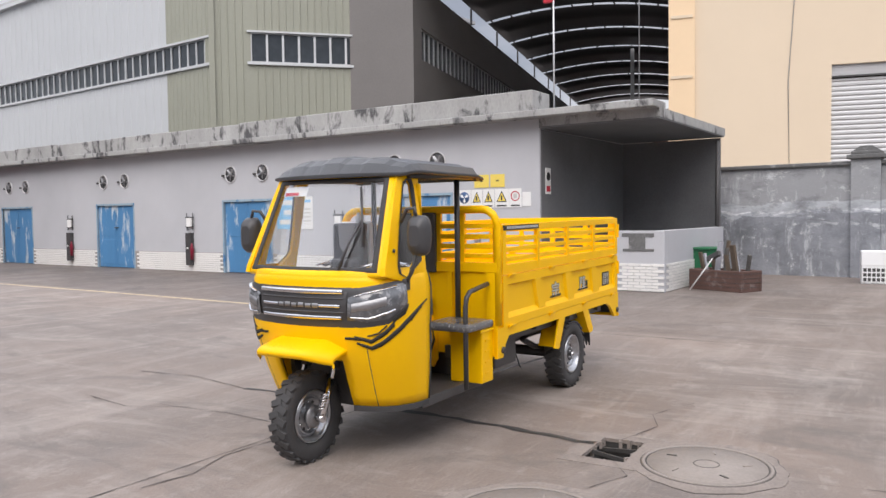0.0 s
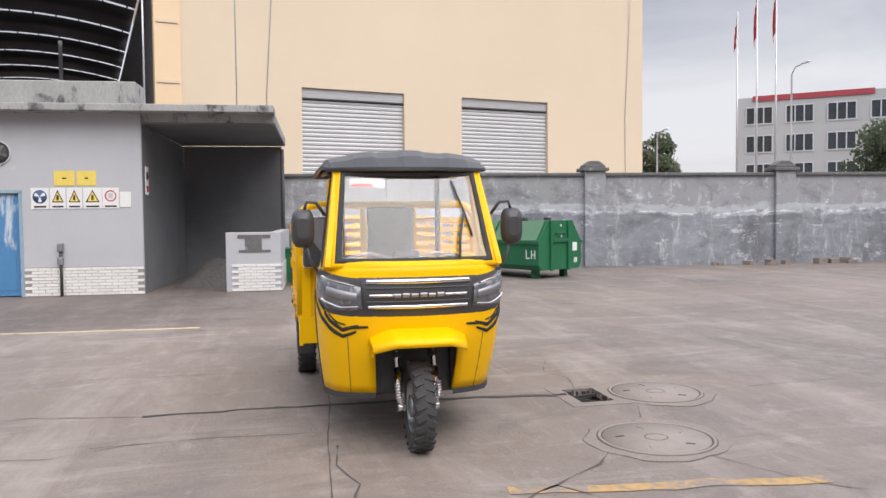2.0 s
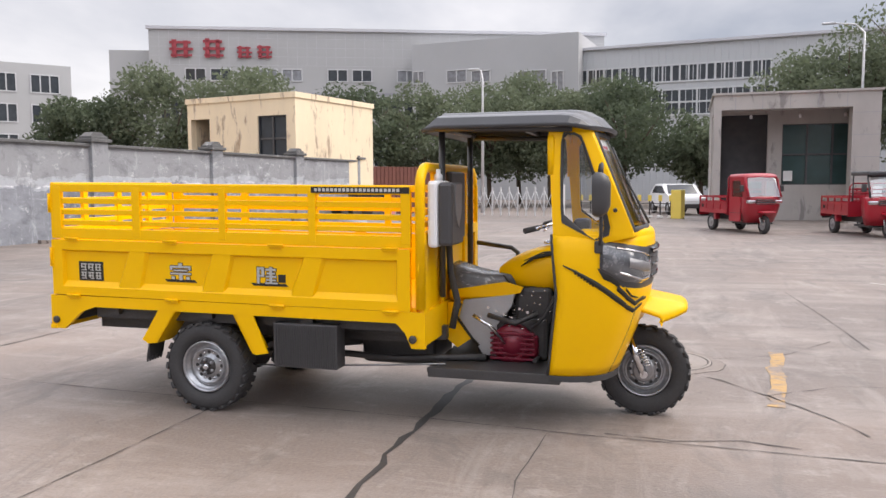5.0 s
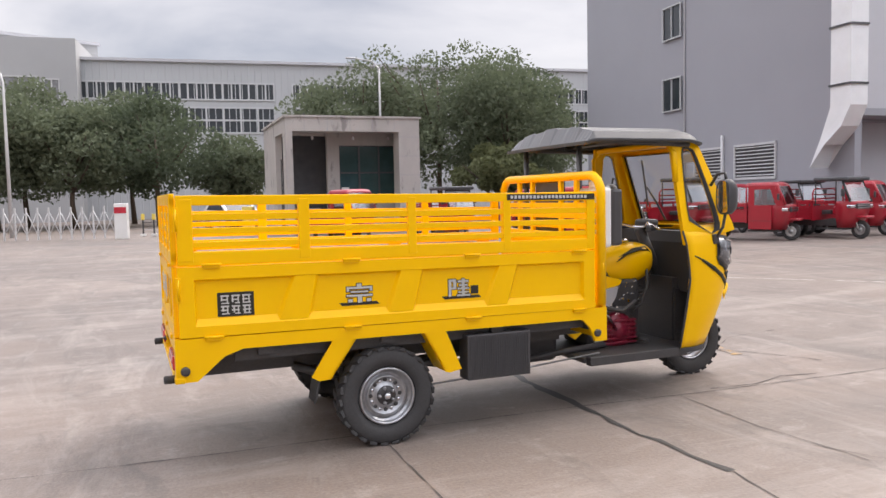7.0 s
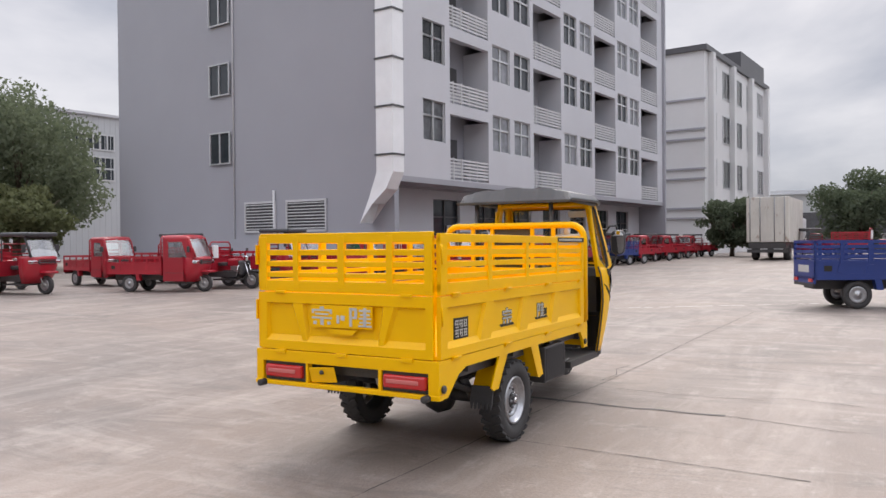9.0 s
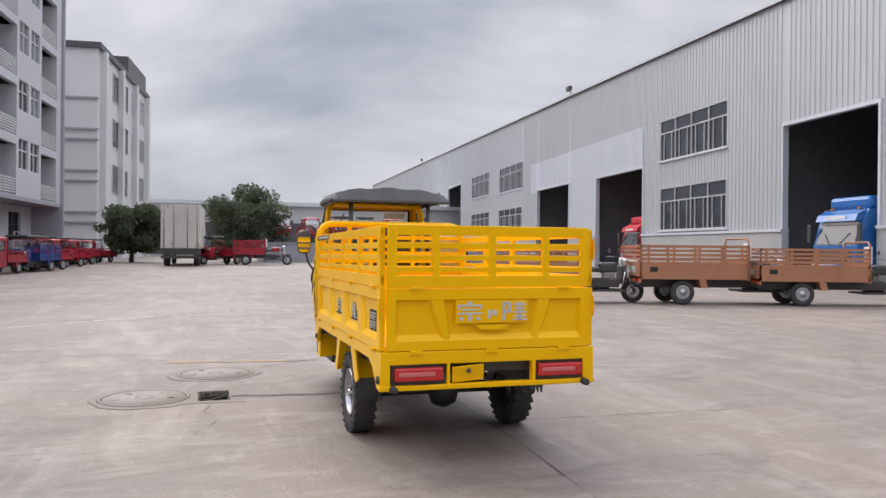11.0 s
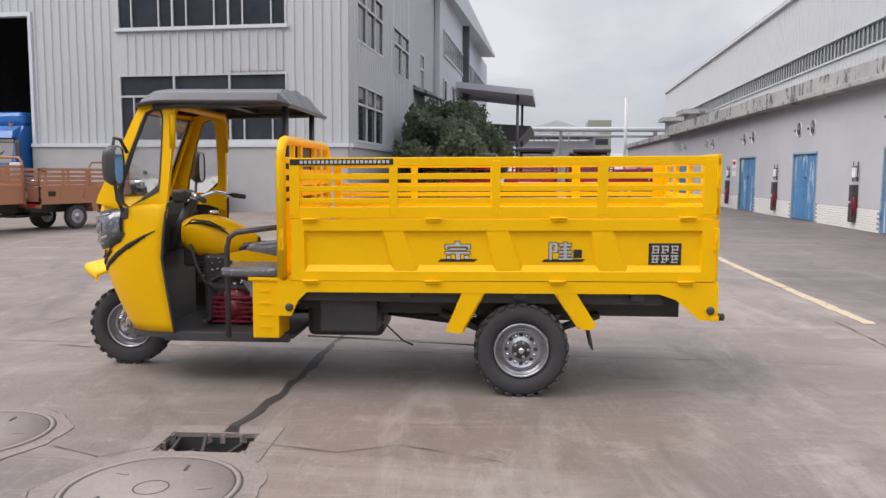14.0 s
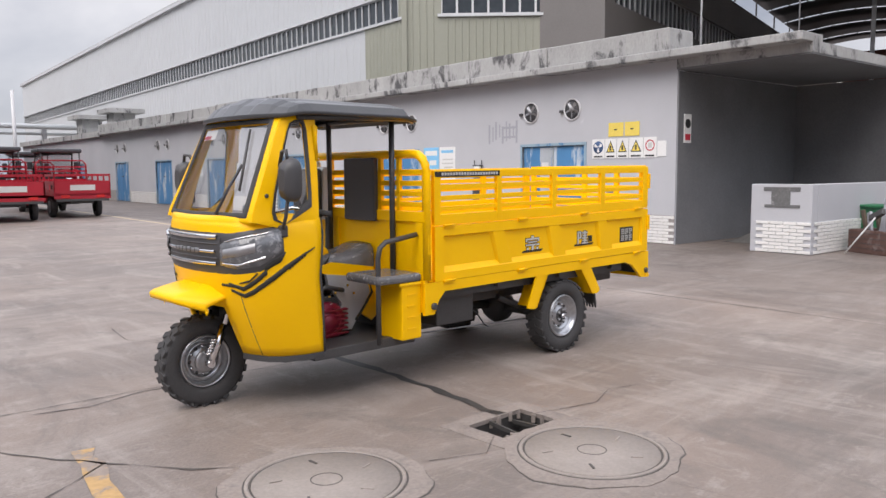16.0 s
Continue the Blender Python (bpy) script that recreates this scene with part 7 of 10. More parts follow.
for sy in (-1, 1):
    part("crank_cover", lathe(bmesh.new(), [(0.135, 0), (0.135, 0.03), (0.115, 0.05), (0.06, 0.056), (0.05, 0.07), (0.01, 0.075)], 24, pose(-0.46, sy * 0.17, 0.435, -90 * sy, 0, 0)), M_ENGRED, eng)
    part("crank_cover", boxes((-0.62, -0.36, min(sy * 0.15, sy * 0.21), max(sy * 0.15, sy * 0.21), 0.36, 0.50), bevel=0.02), M_ENGRED, eng)
cyl_fins = bmesh.new()
for k in range(7):
    box(cyl_fins, -0.74, -0.44, -0.13, 0.13, 0.60 + 0.022 * k, 0.61 + 0.022 * k)
part("cylinder_fin", cyl_fins, M_CHASSIS, eng)
part("kick_lever", tube(bmesh.new(), [(-0.42, 0.24, 0.45), (-0.33, 0.27, 0.56), (-0.22, 0.28, 0.63)], 0.012, 8), M_CHROME, eng)
part("hoses", tube(tube(bmesh.new(), [(-0.6, -0.2, 0.62), (-0.5, -0.24, 0.68), (-0.35, -0.22, 0.64)], 0.016, 6), [(-0.62, 0.2, 0.64), (-0.48, 0.24, 0.58), (-0.3, 0.2, 0.62)], 0.016, 6), M_CHASSIS, eng)
bolts = bmesh.new()
for k in range(9):
    for sy in (-1, 1):
        box(bolts, -0.66 + 0.05 * k, -0.645 + 0.05 * k, sy * 0.2 - 0.008, sy * 0.2 + 0.008, 0.60 + 0.02 * (k * 5 % 4), 0.615 + 0.02 * (k * 5 % 4))
part("fasteners", bolts, M_CHROME, eng)
for sy in (-1, 1):
    for k in range(9):
        a = 2 * math.pi * k / 9
        part("cover_bolt", lathe(bmesh.new(), [(0.009, 0), (0.009, 0.010), (0.004, 0.013)], 6, pose(-0.46 + 0.12 * math.cos(a), sy * 0.20, 0.435 + 0.12 * math.sin(a), -90 * sy, 0, 0)), M_CHROME, eng)
    for k in range(6):
        part("cover_fin", boxes((-0.60, -0.32, min(sy * 0.20, sy * 0.236), max(sy * 0.20, sy * 0.236), 0.345 + 0.032 * k, 0.358 + 0.032 * k), bevel=0.003), M_ENGRED, eng)
    rc = random.Random(31)
    for k in range(26):
        q = (rc.uniform(-0.69, -0.36), sy * rc.uniform(0.136, 0.15), rc.uniform(0.56, 0.78))
        part("fastener", lathe(bmesh.new(), [(0.006, 0), (0.006, 0.01), (0.002, 0.012)], 6, pose(*q, -90 * sy, 0, 0)), M_CHROME, eng)
    part("harness_cover", boxes((-0.70, -0.46, min(sy * 0.09, sy * 0.14), max(sy * 0.09, sy * 0.14), 0.56, 0.80), bevel=0.03), M_CHASSIS, eng)
    part("cover_rib", lathe(bmesh.new(), [(0.075, 0.0), (0.085, 0.012), (0.095, 0.0)], 20, pose(-0.46, sy * 0.222, 0.435, -90 * sy, 0, 0)), M_ENGRED, eng)
    part("carburettor", lathe(bmesh.new(), [(0.035, -0.05), (0.045, 0.0), (0.03, 0.05)], 12, pose(-0.38, sy * 0.14, 0.67, 0, 60, 0)), M_STEEL, eng)
    part("wiring", tube(bmesh.new(), [(-0.78, sy * 0.12, 0.86), (-0.72, sy * 0.2, 0.74), (-0.66, sy * 0.21, 0.62), (-0.58, sy * 0.2, 0.55)], 0.010, 6), M_RUBBER, eng)
    part("footrest", tube(bmesh.new(), [(-0.62, sy * 0.18, 0.36), (-0.62, sy * 0.34, 0.37)], 0.014, 8), M_RUBBER, eng)
rows = []
for i in range(13):
    u = i / 12
    x = -0.86 + 0.52 * u
    rad_ = math.sin(math.pi * min(1, 0.06 + 0.92 * u) ** 0.75)
    hw, hh = 0.15 * max(rad_, 0.1) ** 0.55, 0.155 * max(rad_, 0.08) ** 0.5
    cz = 0.925 - 0.06 * u
    rows.append([(x, hw * math.copysign(abs(math.cos(a)) ** 0.8, math.cos(a)), cz + hh * math.copysign(abs(math.sin(a)) ** 0.9, math.sin(a))) for a in [2 * math.pi * k / 20 for k in range(20)]])
tk = part("fuel_tank", grid(bmesh.new(), rows, close=True), M_YEL, trike)
for sy in (-1, 1):
    part("tank_stripe", tube(bmesh.new(), [(-0.80, sy * 0.105, 1.0), (-0.70, sy * 0.138, 1.015), (-0.58, sy * 0.148, 0.985), (-0.50, sy * 0.145, 0.93)], [0.004, 0.012, 0.012, 0.003], 6), M_DECAL, tk)
for sy in (-1, 1):
    part("tank_stripe", tube(bmesh.new(), [(-0.84, sy * 0.09, 0.975), (-0.76, sy * 0.13, 1.03), (-0.64, sy * 0.142, 1.02), (-0.52, sy * 0.142, 0.965)], [0.003, 0.006, 0.006, 0.002], 6), M_DECAL, tk)
    part("tank_stripe", tube(bmesh.new(), [(-0.56, sy * 0.152, 0.80), (-0.48, sy * 0.15, 0.79), (-0.42, sy * 0.135, 0.83), (-0.38, sy * 0.11, 0.87)], [0.003, 0.008, 0.008, 0.003], 6), M_DECAL, tk)
part("tank_cap", lathe(bmesh.new(), [(0.035, 0), (0.035, 0.015), (0.02, 0.022)], 16, pose(-0.66, 0, 1.066)), M_CHROME, tk)
rows = []
for x, w, z in ((-0.50, 0.06, 0.845), (-0.46, 0.09, 0.875), (-0.38, 0.125, 0.868), (-0.28, 0.155, 0.868), (-0.18, 0.17, 0.885), (-0.09, 0.17, 0.915), (-0.045, 0.155, 0.93)):
    rows.append([(x, -w, 0.77), (x, -w * 1.04, z - 0.035), (x, -w * 0.85, z), (x, -w * 0.4, z + 0.008), (x, 0, z + 0.010), (x, w * 0.4, z + 0.008), (x, w * 0.85, z), (x, w * 1.04, z - 0.035), (x, w, 0.77)])
rows.append([(-0.04, y, min(z, 0.78)) for x, y, z in rows[-1]])
st = part("driver_seat", grid(bmesh.new(), rows), M_WRAP, trike, "dark grey vinyl driver saddle")
part("seat_base", boxes((-0.40, -0.03, -0.16, 0.16, 0.70, 0.775), bevel=0.02), M_YEL, st)
for sy in (-1, 1):
    lo_, hi_ = min(sy * 0.17, sy * 0.20), max(sy * 0.17, sy * 0.20)
    part("side_cover", prism(bmesh.new(), [(-0.47, 0.755), (-0.14, 0.71), (-0.11, 0.60), (-0.27, 0.36), (-0.37, 0.36), (-0.35, 0.55), (-0.45, 0.68)], lo_, hi_, "y"), M_COVER, st, "silver grey plastic side cover")
    part("tail_cover", prism(bmesh.new(), [(-0.135, 0.70), (-0.035, 0.69), (-0.035, 0.45), (-0.10, 0.40), (-0.20, 0.47), (-0.105, 0.60)], lo_ + 0.002 * sy, hi_ + 0.002 * sy, "y"), M_YEL, st, "yellow side cover with dark edge")
    part("cover_stripe", tube(bmesh.new(), [(-0.12, sy * 0.203, 0.69), (-0.095, sy * 0.203, 0.60), (-0.20, sy * 0.203, 0.46), (-0.24, sy * 0.203, 0.42)], 0.010, 5), M_DECAL, st)
    part("seat_skirt", prism(bmesh.new(), [(-0.52, 0.80), (-0.40, 0.83), (-0.05, 0.77), (-0.05, 0.72), (-0.40, 0.74), (-0.50, 0.765)], min(sy * 0.155, sy * 0.175), max(sy * 0.155, sy * 0.175), "y"), M_YEL, st)
ps = part("passenger_seat", boxes((-0.39, -0.035, -0.67, -0.30, 0.715, 0.772), bevel=0.02), M_WRAP, trike, "grey vinyl side seat cushion")
part("seat_box", boxes((-0.195, -0.03, -0.655, -0.40, 0.335, 0.695), (-0.22, -0.03, -0.665, -0.39, 0.69, 0.715), bevel=0.008), M_YEL, ps)
bm = bmesh.new()
for k in range(4):
    box(bm, -0.15, -0.08, -0.660, -0.655, 0.40 + 0.075 * k, 0.412 + 0.075 * k)
part("box_rib", bm, M_YEL, ps)
part("grab_rail", tube(bmesh.new(), [(-0.36, -0.62, 0.33), (-0.36, -0.62, 0.88), (-0.345, -0.62, 0.95), (-0.30, -0.62, 0.985), (-0.04, -0.62, 1.02)], 0.017, 10), M_BLACKP, trike)
for y in (-0.38, 0.36):
    part("roof_post", tube(bmesh.new(), [(-0.045, y, 0.75), (-0.045, y, 1.80)], 0.020, 10), M_BLACKP, trike)

# handlebar
hb = part("handlebar", tube(bmesh.new(), [(-0.62, -0.36, 1.18), (-0.72, -0.22, 1.21), (-0.80, -0.08, 1.17), (-0.80, 0.08, 1.17), (-0.72, 0.22, 1.21), (-0.62, 0.36, 1.18)], 0.013, 8), M_CHROME, trike)
for sy in (-1, 1):
    part("grip", tube(bmesh.new(), [(-0.635, sy * 0.33, 1.185), (-0.57, sy * 0.42, 1.17)], 0.018, 8), M_RUBBER, hb)
    part("lever", tube(bmesh.new(), [(-0.70, sy * 0.28, 1.2), (-0.68, sy * 0.40, 1.17)], 0.007, 6), M_CHROME, hb)
part("instrument", boxes((-0.92, -0.82, -0.09, 0.09, 1.14, 1.23), bevel=0.02), M_BLACKP, hb)
part("steering_column", tube(bmesh.new(), [(-0.80, 0, 1.17), (-1.0, 0, 0.75)], 0.04, 10), M_CHASSIS, hb)
# front fork
for sy in (-1, 1):
    fk = part("fork_leg", tube(bmesh.new(), [(-1.262, sy * 0.105, 0.27), (-1.17, sy * 0.115, 0.50)], 0.026, 10), M_CHROME, trike)
    part("fork_tube", tube(bmesh.new(), [(-1.19, sy * 0.115, 0.45), (-1.05, sy * 0.12, 0.80)], 0.019, 10), M_CHROME, fk)
    part("boot", lathe(bmesh.new(), [(0.03, 0.0), (0.034, 0.02), (0.028, 0.04), (0.034, 0.06), (0.028, 0.08), (0.034, 0.10), (0.028, 0.12)], 14, pose(-1.135, sy * 0.117, 0.56, 0, 22, 0)), M_RUBBER, fk)
    coil = [(-1.285 + 0.045 * q / 48 + 0.019 * math.cos(q * math.pi / 4), sy * 0.125 + 0.019 * math.sin(q * math.pi / 4), 0.335 + 0.095 * q / 48) for q in range(49)]
    sp = tube(bmesh.new(), coil, 0.006, 6)
    part("spring", sp, M_CHROME, fk)
    part("axle_clamp", tube(bmesh.new(), [(-1.262, sy * 0.082, 0.275), (-1.262, sy * 0.130, 0.275)], 0.024, 10), M_CHROME, fk)
part("front_arch", boxes((-1.02, -0.90, -0.26, 0.26, 0.32, 0.80), (-1.10, -0.92, -0.28, -0.245, 0.33, 0.72), (-1.10, -0.92, 0.245, 0.28, 0.33, 0.72)), M_CHASSIS, trike)

# cabin shell: horizontal sections, front centre round to the rear edge
SEC = [(0.0, -0.105), (0.14, -0.100), (0.27, -0.082), (0.38, -0.055), (0.47, -0.018), (0.535, 0.04), (0.575, 0.12), (0.595, 0.22), (0.60, 0.33), (0.60, 0.46)]
LEV = [(0.335, 0.553, -1.03), (0.40, 0.561, -1.06), (0.52, 0.577, -1.11), (0.64, 0.589, -1.155), (0.74, 0.596, -1.185), (0.84, 0.602, -1.20), (0.95, 0.602, -1.21), (1.06, 0.596, -1.213), (1.12, 0.580, -1.212), (1.165, 0.562, -1.205)]


def lev(z):
    for (z0, w0, x0), (z1, w1, x1) in zip(LEV, LEV[1:]):
        if z <= z1:
            u = (z - z0) / (z1 - z0)
            return w0 + u * (w1 - w0), x0 + u * (x1 - x0)
    return LEV[-1][1:]


def rear_edge(z):
    return -0.785 + 0.05 * abs(z - 0.82) / 0.48 if z < 0.82 else -0.785 + 0.03 * (z - 0.82) / 0.3


def shell(s, z, off=0.0):
    """A point of the cabin shell: s runs from -9 (rear left) over 0 (nose) to 9 (rear right)."""
    sg_ = 1 if s >= 0 else -1
    a = min(abs(s), 8.999)
    k = int(a)
    u = a - k
    (y0, x0), (y1, x1) = SEC[k], SEC[k + 1]
    w, xf = lev(z)
    y, x = y0 + u * (y1 - y0), x0 + u * (x1 - x0)
    depth = rear_edge(z) - xf
    if x > 0.12:
        x = 0.12 + (x - 0.12) * (depth - 0.12) / 0.34
    ny, nx = (x1 - x0), -(y1 - y0)
    ln = math.hypot(nx, ny) or 1
    return Vector((xf + x + off * nx / ln, sg_ * (y * w / 0.60 + off * ny / ln), z))


bm = bmesh.new()
ss = [i * 0.5 for i in range(-18, 19)]
zz = [l[0] for l in LEV]
vs = [[bm.verts.new(shell(s, z)) for s in ss] for z in zz]
for j in range(len(zz) - 1):
    for i in range(len(ss) - 1):
        c = (ss[i] + ss[i + 1]) / 2
        if abs(c) < 1.95 and zz[j + 1] < 0.66:
            continue
        f = bm.faces.new((vs[j][i], vs[j][i + 1], vs[j + 1][i + 1], vs[j + 1][i]))
        f.smooth = True
thicken(bm, -0.018)
for f in bm.faces:
    f.smooth = f.calc_area() > 0.0018
cab = part("cab_body", bm, M_YEL, trike)
# black lining behind the nose
bm = bmesh.new()
grid(bm, [[shell(s, z, -0.03) for s in ss if abs(s) <= 8.5] for z in zz if z > 0.6])
part("cab_lining", bm, M_LINING, cab)
for sy in (-1, 1):
    part("lower_lining", grid(bmesh.new(), [[shell(sy * s, z, -0.035) for s in ss if 2.4 <= s <= 8.5] for z in zz if z < 0.66]), M_LINING, cab)
part("dash", prism(bmesh.new(), [(-1.10, 1.14), (-1.00, 1.14), (-0.95, 1.06), (-0.95, 0.70), (-1.06, 0.70)], -0.48, 0.48, "y"), M_LINING, cab)
part("bottom_trim", grid(bmesh.new(), [[shell(s, 0.336, 0.004) + Vector((0, 0, -0.03)) for s in ss if s < -1.9], [shell(s, 0.336, 0.004) + Vector((0, 0, 0.006)) for s in ss if s < -1.9]]), M_RUBBER, cab)
part("bottom_trim", grid(bmesh.new(), [[shell(s, 0.336, 0.004) + Vector((0, 0, -0.03)) for s in ss if s > 1.9], [shell(s, 0.336, 0.004) + Vector((0, 0, 0.006)) for s in ss if s > 1.9]]), M_RUBBER, cab)
for sy in (-1, 1):
    part("edge_trim", tube(bmesh.new(), [shell(sy * 8.99, z) + Vector((0.006, 0, 0)) for z in (0.34, 0.45, 0.58, 0.70, 0.82, 0.95, 1.08, 1.16)], 0.008, 6), M_RUBBER, cab)
    part("panel_seam", tube(bmesh.new(), [shell(sy * 3.6, z, -0.001) for z in (0.34, 0.44, 0.54, 0.64, 0.72)], 0.003, 5), M_RUBBER, cab)


def patch(outline_lo, outline_hi, off, nseg=10):
    """A strip laid on the shell between two lines of (s, z)."""
    def walk_line(line):
        pts = []
        for t in [i / nseg for i in range(nseg + 1)]:
            q = t * (len(line) - 1)
            k = min(int(q), len(line) - 2)
            u = q - k
            pts.append((line[k][0] + u * (line[k + 1][0] - line[k][0]), line[k][1] + u * (line[k + 1][1] - line[k][1])))
        return pts
    lo, hi = walk_line(outline_lo), walk_line(outline_hi)
    bm = bmesh.new()
    mid = [((a[0] + b[0]) / 2, (a[1] + b[1]) / 2) for a, b in zip(lo, hi)]
    grid(bm, [[shell(*p, 0.001) for p in lo], [shell(*p, off) for p in [(a[0] * 0.9 + b[0] * 0.1, a[1] * 0.9 + b[1] * 0.1) for a, b in zip(lo, hi)]], [shell(*p, off * 1.08) for p in mid],
              [shell(*p, off) for p in [(a[0] * 0.1 + b[0] * 0.9, a[1] * 0.1 + b[1] * 0.9) for a, b in zip(lo, hi)]], [shell(*p, 0.001) for p in hi]])
    return bm


part("lamp_bezel", patch([(-6.75, 0.950), (-5.2, 0.868), (-3.4, 0.850), (0, 0.845), (3.4, 0.850), (5.2, 0.868), (6.75, 0.950)], [(-6.75, 1.128), (-5.2, 1.112), (-3.4, 1.088), (0, 1.088), (3.4, 1.088), (5.2, 1.112), (6.75, 1.128)], 0.008, 36), M_BLACKP, cab)
part("grille", patch([(-2.5, 0.885), (0, 0.870), (2.5, 0.885)], [(-2.7, 1.075), (0, 1.085), (2.7, 1.075)], 0.014, 24), M_BLACKP, cab, "black front grille with chrome bars")
for z, h, w_ in ((1.046, 0.032, 2.45), (0.893, 0.026, 2.3)):
    part("chrome_bar", patch([(-w_, z + 0.004), (0, z), (w_, z + 0.004)], [(-w_, z + h), (0, z + h), (w_, z + h)], 0.024, 20), M_CHROME, cab)
for sy in (-1, 1):
    part("chrome_bar", patch([(sy * 1.15, 0.968), (sy * 2.25, 0.968)], [(sy * 1.15, 0.988), (sy * 2.25, 0.988)], 0.024, 8), M_CHROME, cab)
for k in range(6):
    c = -0.95 + 0.38 * k
    part("badge_block", patch([(c - 0.15, 0.962), (c + 0.15, 0.962)], [(c - 0.15, 0.995 - 0.004 * (k % 2)), (c + 0.15, 0.995 - 0.004 * (k % 2))], 0.0225, 4), M_STEEL, cab)
for z in (0.935, 1.018):
    part("grille_slat", patch([(-2.4, z), (2.4, z)], [(-2.4, z + 0.010), (2.4, z + 0.010)], 0.019, 18), M_DFRAME, cab)
for sy in (-1, 1):
    hl = part("headlamp", patch([(sy * 2.62, 0.892), (sy * 3.6, 0.876), (sy * 5.2, 0.895), (sy * 6.6, 0.970)], [(sy * 2.75, 1.035), (sy * 3.6, 1.066), (sy * 5.2, 1.097), (sy * 6.6, 1.113)], 0.022, 18), M_LAMP, cab, "clear wrap-around headlamp with smoky inside")
    part("reflector", patch([(sy * 2.9, 0.940), (sy * 3.9, 0.950), (sy * 5.0, 0.975)], [(sy * 2.95, 1.000), (sy * 3.9, 1.020), (sy * 5.0, 1.040)], 0.0255, 10), M_STEEL, hl)
    part("light_bar", patch([(sy * 2.85, 0.908), (sy * 3.9, 0.900), (sy * 5.6, 0.945)], [(sy * 2.85, 0.918), (sy * 3.9, 0.914), (sy * 5.6, 0.962)], 0.027, 12), M_CHROME, hl)
    part("light_bar", patch([(sy * 3.1, 1.036), (sy * 4.0, 1.058), (sy * 5.9, 1.088)], [(sy * 3.1, 1.044), (sy * 4.0, 1.066), (sy * 5.9, 1.098)], 0.026, 12), M_CHROME, hl)
    # dark stripe graphics
    for lo, hi in (([(sy * 2.35, 0.776), (sy * 3.4, 0.770)], [(sy * 2.35, 0.790), (sy * 3.3, 0.790)]),
                   ([(sy * 3.0, 0.748), (sy * 3.9, 0.712), (sy * 4.6, 0.735), (sy * 5.6, 0.790), (sy * 6.8, 0.862), (sy * 8.6, 0.985)], [(sy * 3.0, 0.762), (sy * 3.9, 0.737), (sy * 4.6, 0.766), (sy * 5.6, 0.826), (sy * 6.8, 0.898), (sy * 8.6, 0.992)]),
                   ([(sy * 2.9, 0.785), (sy * 3.9, 0.752), (sy * 4.8, 0.795), (sy * 5.6, 0.850)], [(sy * 2.9, 0.799), (sy * 3.9, 0.779), (sy * 4.8, 0.826), (sy * 5.6, 0.886)]),
                   ([(sy * 3.7, 0.796), (sy * 4.4, 0.808), (sy * 5.0, 0.852)], [(sy * 3.7, 0.803), (sy * 4.4, 0.820), (sy * 5.0, 0.866)]),
                   ([(sy * 5.4, 0.862), (sy * 6.0, 0.895), (sy * 6.5, 0.915)], [(sy * 5.5, 0.900), (sy * 6.1, 0.945), (sy * 6.9, 0.978)])):
        part("stripe_decal", patch(lo, hi, 0.0065, 30), M_DECAL, cab)
    bm = bmesh.new()
    for k in range(7):
        a = shell(sy * (7.1 + 0.16 * k), 0.885 + 0.011 * k, 0.002)
        box(bm, a.x - 0.008, a.x + 0.005, a.y - 0.0015, a.y + 0.0015, a.z - 0.012, a.z + 0.012 - 0.006 * (k % 2))
    part("small_print", bm, M_DECAL, cab)

# cowl between nose and windscreen
cw = [s for s in ss if abs(s) <= 8.0]
part("cowl", grid(bmesh.new(), [[shell(s, 1.150, 0.001) for s in cw], [shell(s, 1.163, 0.0) for s in cw],
                                [(lambda p: Vector((max(p.x - 0.0, -1.225 - 0.07 * (1 - (p.y / 0.56) ** 2)), p.y * 0.985, 1.178)))(shell(s, 1.165)) for s in cw],
                                [(lambda p: Vector((-1.180 - 0.075 * (1 - min(1, abs(p.y) / 0.545) ** 2) + max(0.0, p.x + 1.16) * 0.9, p.y * 0.96, 1.195)))(shell(s, 1.165)) for s in cw]]), M_YEL, cab)

# upper cab: side frames with window openings, windscreen frame
def side_y(z):
    return 0.562 - 0.082 * (z - 1.165) / 0.60


OUT = [(-1.205, 1.155), (-1.195, 1.20), (-1.15, 1.30), (-1.075, 1.47), (-0.985, 1.68), (-0.945, 1.765), (-0.86, 1.785), (-0.715, 1.785), (-0.725, 1.60), (-0.738, 1.40), (-0.752, 1.20), (-0.765, 1.06), (-0.88, 1.10), (-1.02, 1.11)]
INN = [(-1.045, 1.16), (-1.055, 1.205), (-1.035, 1.30), (-0.985, 1.47), (-0.915, 1.67), (-0.895, 1.715), (-0.86, 1.735), (-0.815, 1.735), (-0.798, 1.70), (-0.798, 1.50), (-0.803, 1.32), (-0.81, 1.255), (-0.90, 1.19), (-0.99, 1.135)]
